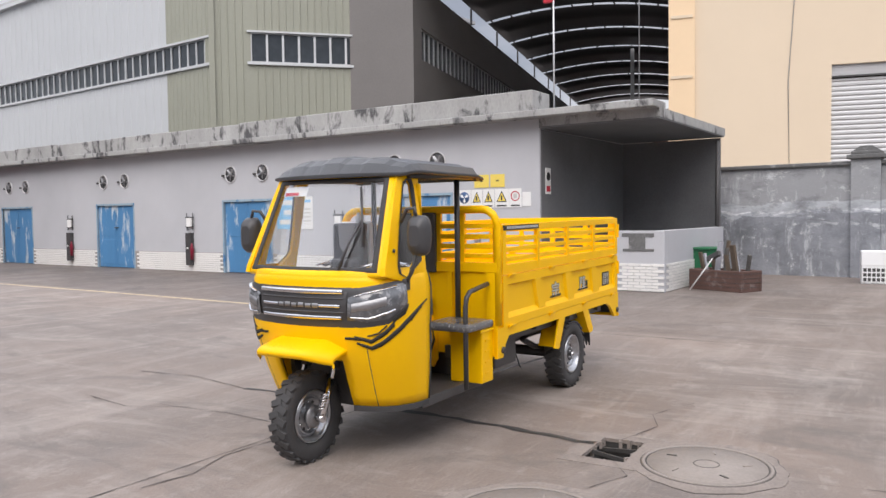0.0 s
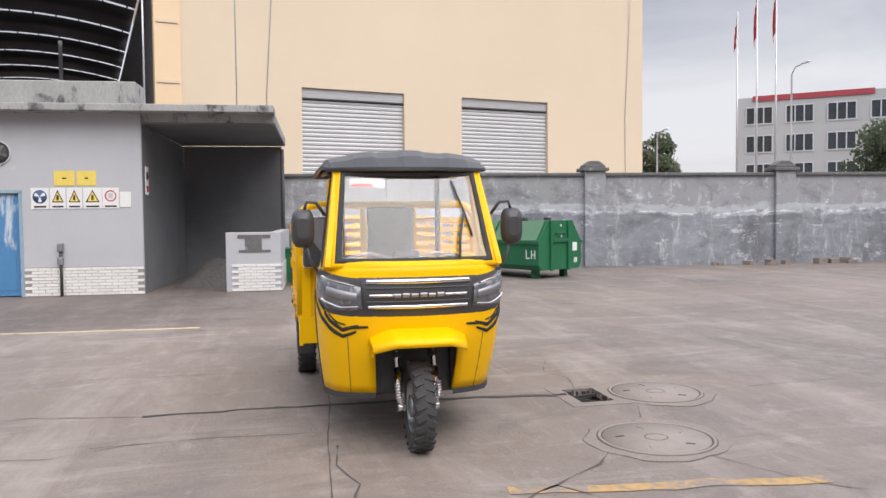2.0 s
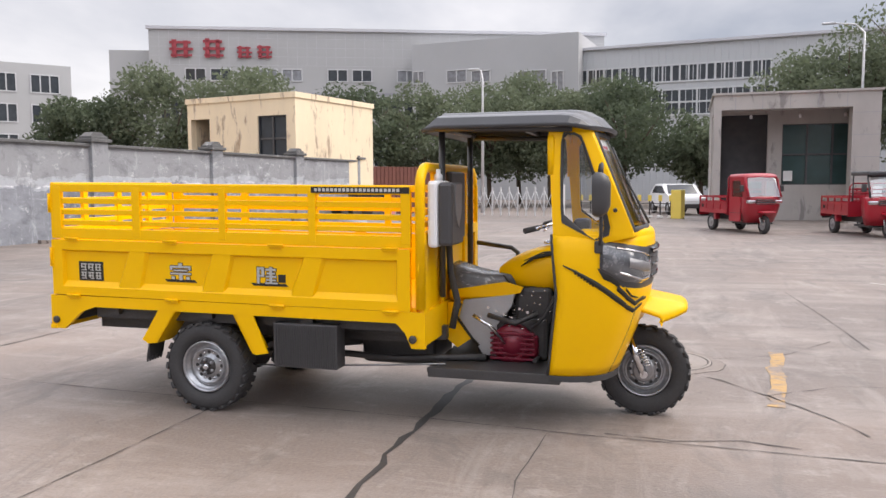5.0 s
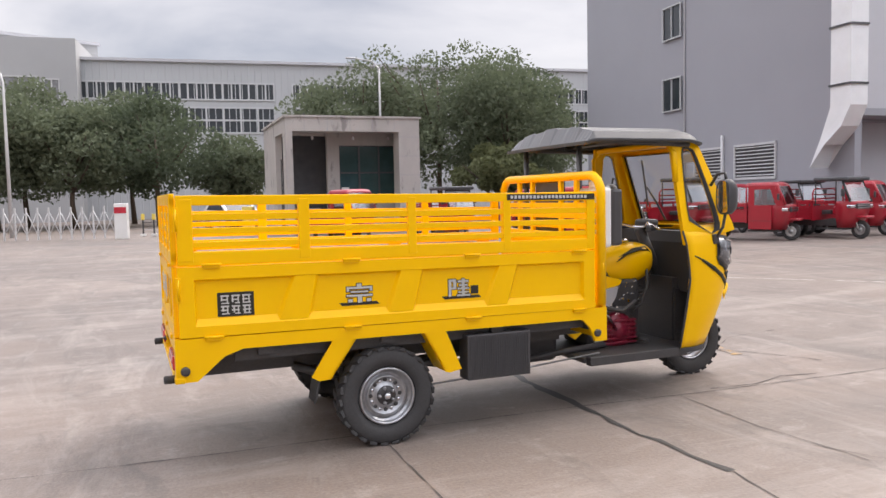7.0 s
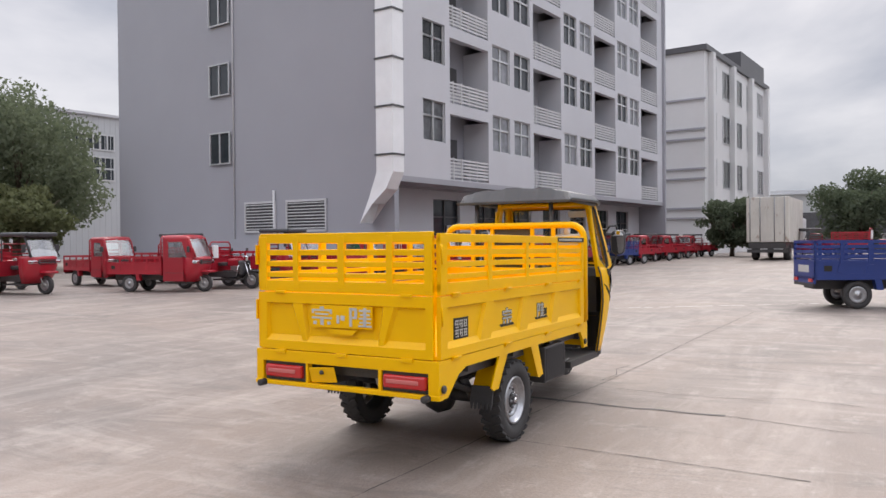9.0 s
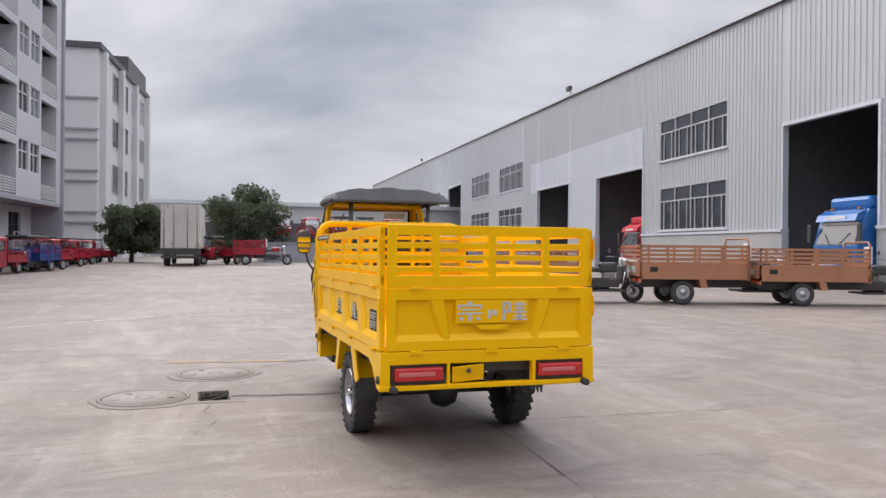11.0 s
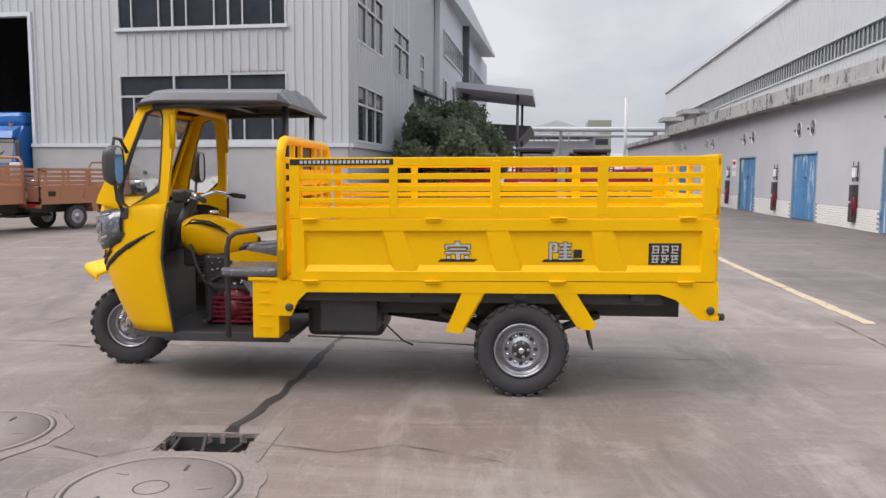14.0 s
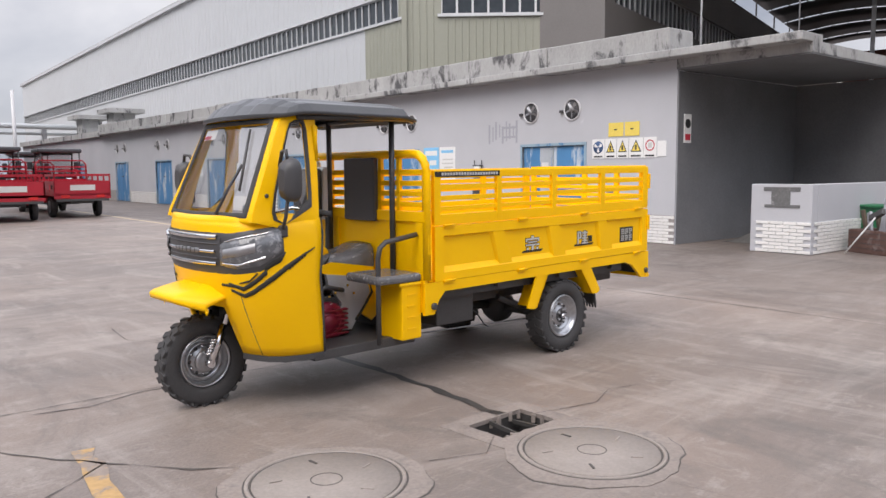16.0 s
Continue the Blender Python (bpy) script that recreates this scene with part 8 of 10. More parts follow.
for sy in (-1, 1):
    bm = bmesh.new()
    rows = []
    for pts, t_ in ((INN, -0.03), (INN, 0.002), ([((a[0] * 0.75 + b[0] * 0.25), (a[1] * 0.75 + b[1] * 0.25)) for a, b in zip(INN, OUT)], 0.006), (OUT, 0.0), (OUT, -0.035), (INN, -0.03)):
        rows.append([(x, sy * (side_y(z) + t_), z) for x, z in pts])
    fr = part("door_frame", grid(bm, rows, smooth=False, close=True), M_YEL, cab)
    part("window_seal", grid(bmesh.new(), [[(x, sy * (side_y(z) + 0.008), z) for x, z in [((a[0] * 0.86 + b[0] * 0.14), (a[1] * 0.86 + b[1] * 0.14)) for a, b in zip(INN, OUT)]],
                                           [(x, sy * (side_y(z) + 0.010), z) for x, z in INN],
                                           [(x, sy * (side_y(z) - 0.012), z) for x, z in [((a[0] * 1.1 - b[0] * 0.1), (a[1] * 1.1 - b[1] * 0.1)) for a, b in zip(INN, OUT)]]], close=True), M_RUBBER, fr)
    bm = bmesh.new()
    bm.faces.new([bm.verts.new((x, sy * (side_y(z) - 0.012), z)) for x, z in INN])
    pane = part("side_glass", bm, M_GLASS, fr)
    pane.visible_shadow = False


def screen(u, v, off=0.0):
    """Windscreen plane: u from -1 to 1 across, v from 0 (foot) to 1 (top)."""
    w = 0.545 - 0.075 * v
    x = -1.195 + 0.25 * v - 0.085 * (1 - u * u) * (1 - 0.35 * v)
    return (x - off, u * w, 1.15 + 0.62 * v + off * 0.4)


edge_u = [-1, -0.75, -0.5, -0.25, 0, 0.25, 0.5, 0.75, 1]


def screen_ring(mu, mv0, mv1, off):
    pts = [(u * mu, mv0) for u in edge_u] + [(mu, mv0 + (mv1 - mv0) * k / 6) for k in range(1, 6)] + [(u * mu, mv1) for u in edge_u[::-1]] + [(-mu, mv1 - (mv1 - mv0) * k / 6) for k in range(1, 6)]
    return [screen(u, v, off) for u, v in pts]


part("screen_frame", grid(bmesh.new(), [screen_ring(1.0, 0.0, 1.0, -0.03), screen_ring(1.0, 0.0, 1.0, 0.0), screen_ring(0.93, 0.03, 0.965, 0.006), screen_ring(0.90, 0.055, 0.95, 0.002), screen_ring(0.90, 0.055, 0.95, -0.03)], close=True), M_YEL, cab)
part("screen_seal", grid(bmesh.new(), [screen_ring(0.93, 0.035, 0.965, 0.005), screen_ring(0.915, 0.045, 0.955, 0.014), screen_ring(0.87, 0.075, 0.93, 0.012), screen_ring(0.86, 0.085, 0.92, 0.0)], close=True), M_RUBBER, cab)
pane = part("windscreen", grid(bmesh.new(), [[screen(u * 0.88, v) for u in edge_u] for v in (0.07, 0.25, 0.5, 0.75, 0.93)]), M_SCREEN, cab)
pane.visible_shadow = False
stk = part("screen_sticker", grid(bmesh.new(), [[screen(u, v, -0.004) for u in (0.34, 0.55, 0.80)] for v in (0.80, 0.86, 0.90)]), M_SIGNW, cab, "white and red paper sticker inside the windscreen")
part("sticker_print", grid(bmesh.new(), [[screen(u, v, -0.0025) for u in (0.50, 0.65, 0.78)] for v in (0.805, 0.84)]), M_FLAG, stk)
wp = part("wiper", tube(bmesh.new(), [screen(-0.50, 0.045, 0.03), screen(-0.56, 0.30, 0.025), screen(-0.66, 0.52, 0.022)], 0.009, 6), M_BLACKP, cab)
part("wiper_blade", tube(bmesh.new(), [screen(-0.72, 0.28, 0.012), screen(-0.66, 0.55, 0.016), screen(-0.56, 0.86, 0.012)], 0.008, 6), M_BLACKP, wp)
part("rear_hoop", tube(bmesh.new(), [(-0.735, -0.50, 1.50), (-0.73, -0.49, 1.70), (-0.73, -0.42, 1.765), (-0.73, 0.42, 1.765), (-0.73, 0.49, 1.70), (-0.735, 0.50, 1.50)], 0.022, 8), M_YEL, cab)

# roof
rows = []
for i in range(15):
    u = i / 14
    x = -1.075 + 1.10 * u
    row = []
    for k in range(-14, 15):
        v = k / 14
        hw = 0.56 - 0.035 * max(0, 1 - u / 0.3) ** 2
        y = hw * v
        xf = x + (0.13 * abs(v) ** 2.4 if u < 0.5 else 0) * (1 - u / 0.5 if u < 0.5 else 0)
        edge = min(1.0, (1 - abs(v)) / 0.10)
        e2 = min(1.0, u / 0.20, (1 - u) / 0.05)
        crown = 1.785 + 0.052 * (1 - (1 - edge) ** 2) + 0.055 * (1 - v * v)
        z = 1.765 + (crown - 1.765) * (1 - (1 - e2) ** 2.0)
        if abs(v) < 0.9 and 0.06 < u < 0.97:
            z += 0.010 * (1 if int((v + 1) * 3.5) % 2 else 0)
        row.append((xf, y, z))
    rows.append(row)
bm = bmesh.new()
grid(bm, rows, smooth=False)
thicken(bm, -0.02)
rf = part("roof", bm, M_ROOF, trike, "black ribbed plastic roof")
rim_pts = [rows[0][k] for k in range(29)] + [rows[i][28] for i in range(1, 15)] + [rows[14][k] for k in range(27, -1, -1)] + [rows[i][0] for i in range(13, 0, -1)]
part("roof_lip", grid(bmesh.new(), [[(x, y, z + 0.01) for x, y, z in rim_pts], [(x * 1.0, y * 1.010, z - 0.006) for x, y, z in rim_pts], [(x, y * 0.97, z - 0.012) for x, y, z in rim_pts]], close=True), M_ROOF, rf)
part("roof_frame", tube(tube(bmesh.new(), [(-0.85, -0.50, 1.76), (0.0, -0.50, 1.78)], 0.018, 6), [(-0.85, 0.50, 1.76), (0.0, 0.50, 1.78)], 0.018, 6), M_BLACKP, rf)
part("roof_frame", tube(tube(bmesh.new(), [(-0.045, -0.52, 1.79), (-0.045, 0.52, 1.79)], 0.018, 6), [(-0.5, -0.52, 1.80), (-0.5, 0.52, 1.80)], 0.018, 6), M_BLACKP, rf)

# nose fender
def fender_at(u, v, grow=1.0, drop=0.0):
    a = abs(v)
    reach = 1 - 0.04 * v * v - 0.34 * max(0.0, (a - 0.58) / 0.42) ** 1.25
    side = max(0.0, (a - 0.58) / 0.42)
    return (-1.13 - 0.385 * u * reach * grow, 0.305 * v * (1 - 0.05 * u * u), 0.785 - 0.060 * u ** 1.6 - 0.052 * side ** 1.1 - drop)


vv = [-1, -0.96, -0.9, -0.82, -0.72, -0.62, -0.55, -0.3, 0, 0.3, 0.55, 0.62, 0.72, 0.82, 0.9, 0.96, 1]
rows = [[fender_at(u, v) for v in vv] for u in (0, 0.25, 0.5, 0.75, 0.93)]
rows += [[fender_at(1.0, v, 1.0, 0.010) for v in vv], [fender_at(1.0, v, 1.004, 0.024) for v in vv], [fender_at(1.0, v, 0.99, 0.042) for v in vv]]
for row in rows:
    for k, sy in ((0, -1), (-1, 1)):
        x, y, z = row[k]
        lip = (x, y + sy * 0.002, z - 0.022)
        if k:
            row.append(lip)
        else:
            row.insert(0, lip)
bm = bmesh.new()
grid(bm, rows)
thicken(bm, 0.01)
part("front_fender", bm, M_YEL, trike)
bm = bmesh.new()
for sy in (-1, 1):
    grid(bm, [[(-1.17, sy * 0.30, 0.655), (-1.10, sy * 0.285, 0.70)], [(-1.14, sy * 0.275, 0.50), (-1.08, sy * 0.27, 0.50)], [(-1.09, sy * 0.255, 0.345), (-1.03, sy * 0.25, 0.345)]])
part("arch_lip", bm, M_YEL, trike)

# mirrors
for sy in (-1, 1):
    mr = part("mirror_stalk", tube(bmesh.new(), [(-1.005, sy * 0.545, 1.47), (-1.02, sy * 0.60, 1.55), (-1.03, sy * 0.66, 1.555), (-1.03, sy * 0.675, 1.50)], 0.011, 8), M_BLACKP, trike)
    part("mirror_arm", tube(bmesh.new(), [(-1.03, sy * 0.67, 1.30), (-1.03, sy * 0.64, 1.18), (-1.02, sy * 0.585, 1.10)], 0.011, 8), M_BLACKP, mr)
    bm = bmesh.new()
    pr = []
    for x_, sc in ((0.045, 0.90), (0.03, 1.0), (0.0, 1.0), (-0.035, 0.82), (-0.05, 0.5)):
        pr.append([(-1.03 + x_, sy * 0.685 + 0.072 * sc * math.copysign(abs(math.cos(a)) ** 0.6, math.cos(a)), 1.39 + 0.122 * sc * math.copysign(abs(math.sin(a)) ** 0.6, math.sin(a))) for a in [2 * math.pi * k / 24 for k in range(24)]])
    grid(bm, pr, close=True)
    bm.faces.new([bm.verts.new(p) for p in pr[-1]])
    part("mirror_shell", bm, M_BLACKP, mr)
    bm = bmesh.new()
    bm.faces.new([bm.verts.new((x - 0.006, y, z)) for x, y, z in pr[0]])
    part("mirror_glass", bm, M_MIRROR, mr)
    part("mirror_mount", boxes((-1.04, -0.99, min(sy * 0.56, sy * 0.60), max(sy * 0.56, sy * 0.60), 1.06, 1.13), bevel=0.01), M_BLACKP, mr)
for sy in (-1, 1):
    part("door_bolt", lathe(bmesh.new(), [(0.012, 0), (0.012, 0.006), (0.004, 0.008)], 10, pose(-1.10, sy * 0.553, 1.30, -90 * sy, 0, 0)), M_CHASSIS, trike)


# ---- parked cargo tricycles ----
def small_wheel(parent, x, y, r, w, side):
    t = part("wheel", lathe(bmesh.new(), [(r * 0.58, -w * 0.4), (r * 0.8, -w / 2), (r * 0.95, -w * 0.45), (r, -w * 0.25), (r, w * 0.25), (r * 0.95, w * 0.45), (r * 0.8, w / 2), (r * 0.58, w * 0.4)], 24, pose(x, y, r, 90, 0, 0), ends="loop"), M_RUBBER, parent)
    for sd in ((side,) if side else (-1, 1)):
        part("rim", lathe(bmesh.new(), [(r * 0.60, 0), (r * 0.58, 0.01), (r * 0.45, -0.012), (r * 0.2, -0.01), (r * 0.14, 0.02), (0.01, 0.022)], 20, pose(x, y + sd * w * 0.42, r, -90 * sd, 0, 0), ends="open"), M_RIM, t)
    return t


def parked(paint, label, group, style, m, length=2.0, hw=0.60, nose_paint=None):
    """A simpler parked trike. style: 'cab' closed painted cab, 'canopy' dark roof on posts with screen, 'open' motorcycle front."""
    t = thing("cargo_tricycle", label, "cargo tricycle", group, m)
    top, slats = (1.14, 0) if style != "open" and paint is M_DARKRED else (1.36, 3)
    for sy in (-1, 1):
        y0, y1 = (hw - 0.03, hw) if sy > 0 else (-hw, -hw + 0.03)
        bm = bmesh.new()
        for a, b, u, v in ((0, length, 0.58, 0.70), (0, length, 0.90, 0.96), (0, length, top - 0.06, top), (0, 0.05, 0.6, top), (length - 0.05, length, 0.6, top)):
            box(bm, a, b, y0, y1, u, v)
        for q in range(1, 4):
            c = length * q / 4
            box(bm, c - 0.03, c + 0.03, y0 - 0.003, y1 + 0.003, 0.66, top - 0.02)
        for q in range(slats):
            box(bm, 0, length, y0 + 0.006, y1 - 0.006, 1.00 + 0.10 * q, 1.06 + 0.10 * q)
        box(bm, 0, length, y0 + 0.008, y1 - 0.008, 0.64, 0.96)
        part("side_panel", bm, paint, t)
        for q, u_ in enumerate((0.22, 0.47, 0.72)):
            part("pressed_rib", prism(bmesh.new(), [(length * u_, 0.88), (length * (u_ + 0.05), 0.88), (length * (u_ + 0.08), 0.72), (length * (u_ + 0.03), 0.72)], min(sy * (hw - 0.01), sy * (hw + 0.006)), max(sy * (hw - 0.01), sy * (hw + 0.006)), "y"), paint, t)
        part("side_print", boxes((length * 0.84, length * 0.91, min(sy * (hw - 0.01), sy * (hw + 0.002)), max(sy * (hw - 0.01), sy * (hw + 0.002)), 0.75, 0.86)), M_DECAL, t)
        part("mudguard", prism(bmesh.new(), [(length * 0.40, 0.60), (length * 0.46, 0.58), (length * 0.44, 0.38), (length * 0.38, 0.38)], min(sy * 0.45, sy * hw), max(sy * 0.45, sy * hw), "y"), paint, t)
    part("bed_floor", boxes((0, length, -hw + 0.03, hw - 0.03, 0.58, 0.64)), paint, t)
    bm = boxes((length - 0.03, length, -hw, hw, 0.50, 0.96), (length - 0.03, length, -hw, hw, top - 0.06, top))
    for q in range(slats):
        box(bm, length - 0.024, length - 0.006, -hw, hw, 1.00 + 0.10 * q, 1.06 + 0.10 * q)
    part("tailgate", bm, paint, t)
    part("tail_print", boxes((length, length + 0.005, -0.3, 0.3, 0.72, 0.86)), M_SILVER, t)
    part("tail_bar", boxes((length - 0.02, length + 0.01, -hw + 0.05, hw - 0.05, 0.44, 0.50)), M_CHASSIS, t)
    for sy in (-1, 1):
        part("tail_lamp", boxes((length, length + 0.02, sy * 0.42 - 0.1, sy * 0.42 + 0.1, 0.53, 0.60)), M_REDLENS, t)
    bm = boxes((-0.02, 0.02, -hw, hw, 0.55, 1.0))
    hz = 1.80 if style == "cab" else 1.52
    tube(bm, [(0, -hw + 0.03, 1.0), (0, -hw + 0.03, hz - 0.10), (0, -hw + 0.12, hz), (0, hw - 0.12, hz), (0, hw - 0.03, hz - 0.10), (0, hw - 0.03, 1.0)], 0.025, 6)
    for q in range(3):
        box(bm, -0.012, 0.012, -hw, hw, 1.08 + 0.12 * q, 1.12 + 0.12 * q)
    part("headboard", bm, paint, t)
    part("chassis", boxes((-0.8, length - 0.1, -0.28, 0.28, 0.38, 0.56), (-0.95, 0, -0.42, 0.42, 0.28, 0.33)), M_CHASSIS, t)
    for sy in (-1, 1):
        small_wheel(t, length * 0.6, sy * (hw - 0.12), 0.28, 0.15, sy)
    small_wheel(t, -1.2, 0, 0.28, 0.12, 0)
    part("engine", boxes((-0.6, -0.2, -0.16, 0.16, 0.3, 0.6), bevel=0.03), M_CHASSIS, t)
    part("tank", boxes((-0.8, -0.35, -0.14, 0.14, 0.72, 0.98), bevel=0.06), nose_paint or paint, t)
    part("seat", boxes((-0.36, -0.04, -0.2, 0.2, 0.74, 0.86), bevel=0.03), M_BLACKP, t)
    for sy in (-1, 1):
        part("fork", tube(bmesh.new(), [(-1.2, sy * 0.1, 0.28), (-1.0, sy * 0.1, 0.85)], 0.025, 6), M_CHROME, t)
    if style == "open":
        part("fender", boxes((-1.46, -1.0, -0.09, 0.09, 0.55, 0.61), bevel=0.025), M_BLACKP, t)
        part("leg_shield", boxes((-0.98, -0.86, -0.30, 0.30, 0.45, 0.92), bevel=0.05), M_BLACKP, t)
        part("crash_bar", tube(bmesh.new(), [(-0.85, -0.36, 0.40), (-0.92, -0.36, 0.75), (-0.92, 0.36, 0.75), (-0.85, 0.36, 0.40)], 0.016, 6), M_CHROME, t)
        part("cylinder", boxes((-0.74, -0.46, -0.12, 0.12, 0.55, 0.74), bevel=0.02), M_STEEL, t)
        for sy in (-1, 1):
            part("mirror", boxes((-0.76, -0.73, sy * 0.44 - 0.06, sy * 0.44 + 0.06, 1.22, 1.32), bevel=0.012), M_BLACKP, t)
        part("handlebar", tube(bmesh.new(), [(-0.65, -0.4, 1.12), (-0.82, -0.15, 1.10), (-0.82, 0.15, 1.10), (-0.65, 0.4, 1.12)], 0.015, 6), M_CHASSIS, t)
        part("headlight", boxes((-1.10, -0.92, -0.12, 0.12, 0.88, 1.08), bevel=0.05), M_CHROME, t)
        part("water_tank", boxes((-0.12, -0.04, 0.25, 0.52, 1.0, 1.42), bevel=0.02), M_WHITEP, t)
        return t
    # closed nose
    bm = bmesh.new()
    rows = []
    for z, w, x in ((0.34, 0.46, -1.0), (0.60, 0.53, -1.12), (0.85, 0.56, -1.2), (1.08, 0.55, -1.2), (1.14, 0.53, -1.18)):
        half = [(x - 0.08, 0.0), (x - 0.06, w * 0.45), (x, w * 0.8), (x + 0.12, w), (-0.75, w)]
        rows.append([(px, -py, z) for px, py in half[::-1]] + [(px, py, z) for px, py in half[1:]])
    grid(bm, rows)
    thicken(bm, -0.02)
    nose = part("nose", bm, nose_paint or paint, t)
    part("grille", boxes((-1.295, -1.2, -0.30, 0.30, 0.90, 1.06), bevel=0.01), M_BLACKP, nose)
    for z in (0.93, 1.0, 1.05):
        part("chrome_bar", boxes((-1.305, -1.28, -0.29, 0.29, z - 0.012, z + 0.008)), M_CHROME, nose)
    for sy in (-1, 1):
        part("headlamp", boxes((-1.26, -1.06, sy * 0.42 - 0.12, sy * 0.42 + 0.12, 0.92, 1.03), bevel=0.03), M_CHROME, nose)
    part("fender", boxes((-1.5, -1.1, -0.22, 0.22, 0.62, 0.70), bevel=0.04), nose_paint or paint, nose)
    top_mat = paint if style == "cab" else M_ROOF
    part("screen_frame", tube(bmesh.new(), [(-1.2, -0.52, 1.12), (-0.93, -0.49, 1.72), (-0.93, 0.49, 1.72), (-1.2, 0.52, 1.12)], 0.045 if style == "cab" else 0.035, 6), top_mat if style == "cab" else M_BLACKP, t)
    bm = bmesh.new()
    grid(bm, [[(-1.21, -0.5, 1.13), (-1.25, 0, 1.13), (-1.21, 0.5, 1.13)], [(-0.94, -0.44, 1.73), (-0.97, 0, 1.73), (-0.94, 0.44, 1.73)]])
    part("windscreen", bm, M_CABGLASS, t)
    if style == "cab":
        part("roof", grid(bmesh.new(), [[(x, 0.56 * c_, z) for c_, z in ((-1.0, 1.70), (-0.99, 1.76), (-0.92, 1.81), (-0.6, 1.835), (0.0, 1.845), (0.6, 1.835), (0.92, 1.81), (0.99, 1.76), (1.0, 1.70))]
                                         for x in (-0.06, -0.10, -0.5, -0.86)] + [[(-0.96, 0.53 * c_, z) for c_, z in ((-1.0, 1.68), (-0.99, 1.72), (-0.92, 1.75), (-0.6, 1.765), (0.0, 1.77), (0.6, 1.765), (0.92, 1.75), (0.99, 1.72), (1.0, 1.68))]]), paint, t)
    else:
        part("roof", boxes((-1.12, 0.0, -0.57, 0.57, 1.74, 1.86), bevel=0.04), top_mat, t)
    if style == "cab":
        for sy in (-1, 1):
            part("cab_side", boxes((-0.78, -0.06, min(sy * 0.53, sy * 0.56), max(sy * 0.53, sy * 0.56), 0.36, 1.12), (-0.24, -0.06, min(sy * 0.53, sy * 0.56), max(sy * 0.53, sy * 0.56), 1.121, 1.72), (-0.90, -0.241, min(sy * 0.53, sy * 0.56), max(sy * 0.53, sy * 0.56), 1.62, 1.72)), paint, t)
            part("front_pillar", prism(bmesh.new(), [(-1.17, 1.10), (-0.92, 1.10), (-0.74, 1.619), (-0.96, 1.68)], min(sy * 0.525, sy * 0.555), max(sy * 0.525, sy * 0.555), "y"), paint, t)
            part("side_window", prism(bmesh.new(), [(-0.92, 1.121), (-0.24, 1.121), (-0.24, 1.62), (-0.74, 1.62)], min(sy * 0.535, sy * 0.545), max(sy * 0.535, sy * 0.545), "y"), M_CABGLASS, t)
            part("door_seam", boxes((-0.80, -0.10, min(sy * 0.56, sy * 0.563), max(sy * 0.56, sy * 0.563), 0.62, 0.632)), M_CHASSIS, t)
            part("mirror", boxes((-1.04, -0.99, sy * 0.64 - 0.06, sy * 0.64 + 0.06, 1.28, 1.48), bevel=0.02), M_BLACKP, t)
        part("cab_back", boxes((-0.1, -0.06, -0.55, 0.55, 0.6, 1.2), (-0.1, -0.06, -0.55, 0.55, 1.6, 1.78)), paint, t)
    else:
        for sy in (-1, 1):
            part("roof_post", tube(bmesh.new(), [(-0.05, sy * 0.5, 1.0), (-0.05, sy * 0.5, 1.75)], 0.02, 6), M_BLACKP, t)
            part("mirror", boxes((-1.05, -1.0, sy * 0.62 - 0.07, sy * 0.62 + 0.07, 1.28, 1.5), bevel=0.02), M_BLACKP, t)
    return t


RED, REDG = "dark red cargo tricycle parked in a row", "parked red tricycles"


def front_at(fx, fy, r, size=0.95):
    """A place by the front wheel's foot and the turn of the vehicle."""
    a = radians(r)
    return pose(fx + 1.2 * size * math.cos(a), fy + 1.2 * size * math.sin(a), 0, 0, 0, r) @ Matrix.Diagonal((size, size, size, 1))


red_cab = parked(M_DARKRED, RED + " with closed cab", REDG, "cab", front_at(-4.5, -18.8, -69))
red_can = parked(M_DARKRED, RED + " with black canopy", REDG, "canopy", front_at(-13.2, -13.1, -82, 1.0))
red_open = parked(M_DARKRED, "dark red cargo tricycle with open motorcycle front", REDG, "open", front_at(-19.65, -9.75, 163, 1.0), 1.7)
for fx, fy, r, src in ((-10.0, -14.0, -75, red_cab), (-7.4, -17.6, -80, red_can), (-11.6, -13.7, -80, red_open), (-14.82, -11.3, -66, red_cab), (-16.68, -10.64, -84, red_can), (-18.6, -11.2, -70, red_cab), (-21.2, -11.0, 170, red_can),
                       (-8.6, -20.6, -85, red_open), (-10.8, -18.6, -100, red_cab), (-12.9, -17.6, -95, red_can), (-17.0, -15.4, -100, red_cab), (-19.4, -14.6, -96, red_can), (-22.8, -12.6, -100, red_cab),
                       (-24.4, -9.4, -80, red_open), (-26.9, -9.7, -62, red_cab), (-30.2, -10.2, 165, red_cab), (-25.2, -12.6, -80, red_can)):
    copy_thing(src, front_at(fx, fy, r))
parked(M_BLUE, "dark blue cargo tricycle with black canopy, parked", "", "canopy", front_at(-33.6, -9.6, 160))
rnd = random.Random(11)
for k in range(11):
    copy_thing((red_can, red_cab, red_cab)[k % 3], front_at(-36.4 - 2.1 * k, -9.7 + 0.06 * k + rnd.uniform(-0.25, 0.25), (150, -70, 165)[k % 3] + rnd.uniform(-12, 12)))
wide_red = parked(M_DARKRED, "red cargo tricycle with slatted bed, seen from behind", REDG, "canopy", pose(1.2, 23.4, 0, 0, 0, -95) @ Matrix.Diagonal((1.12, 1.12, 1.12, 1)), 2.5, 0.68)
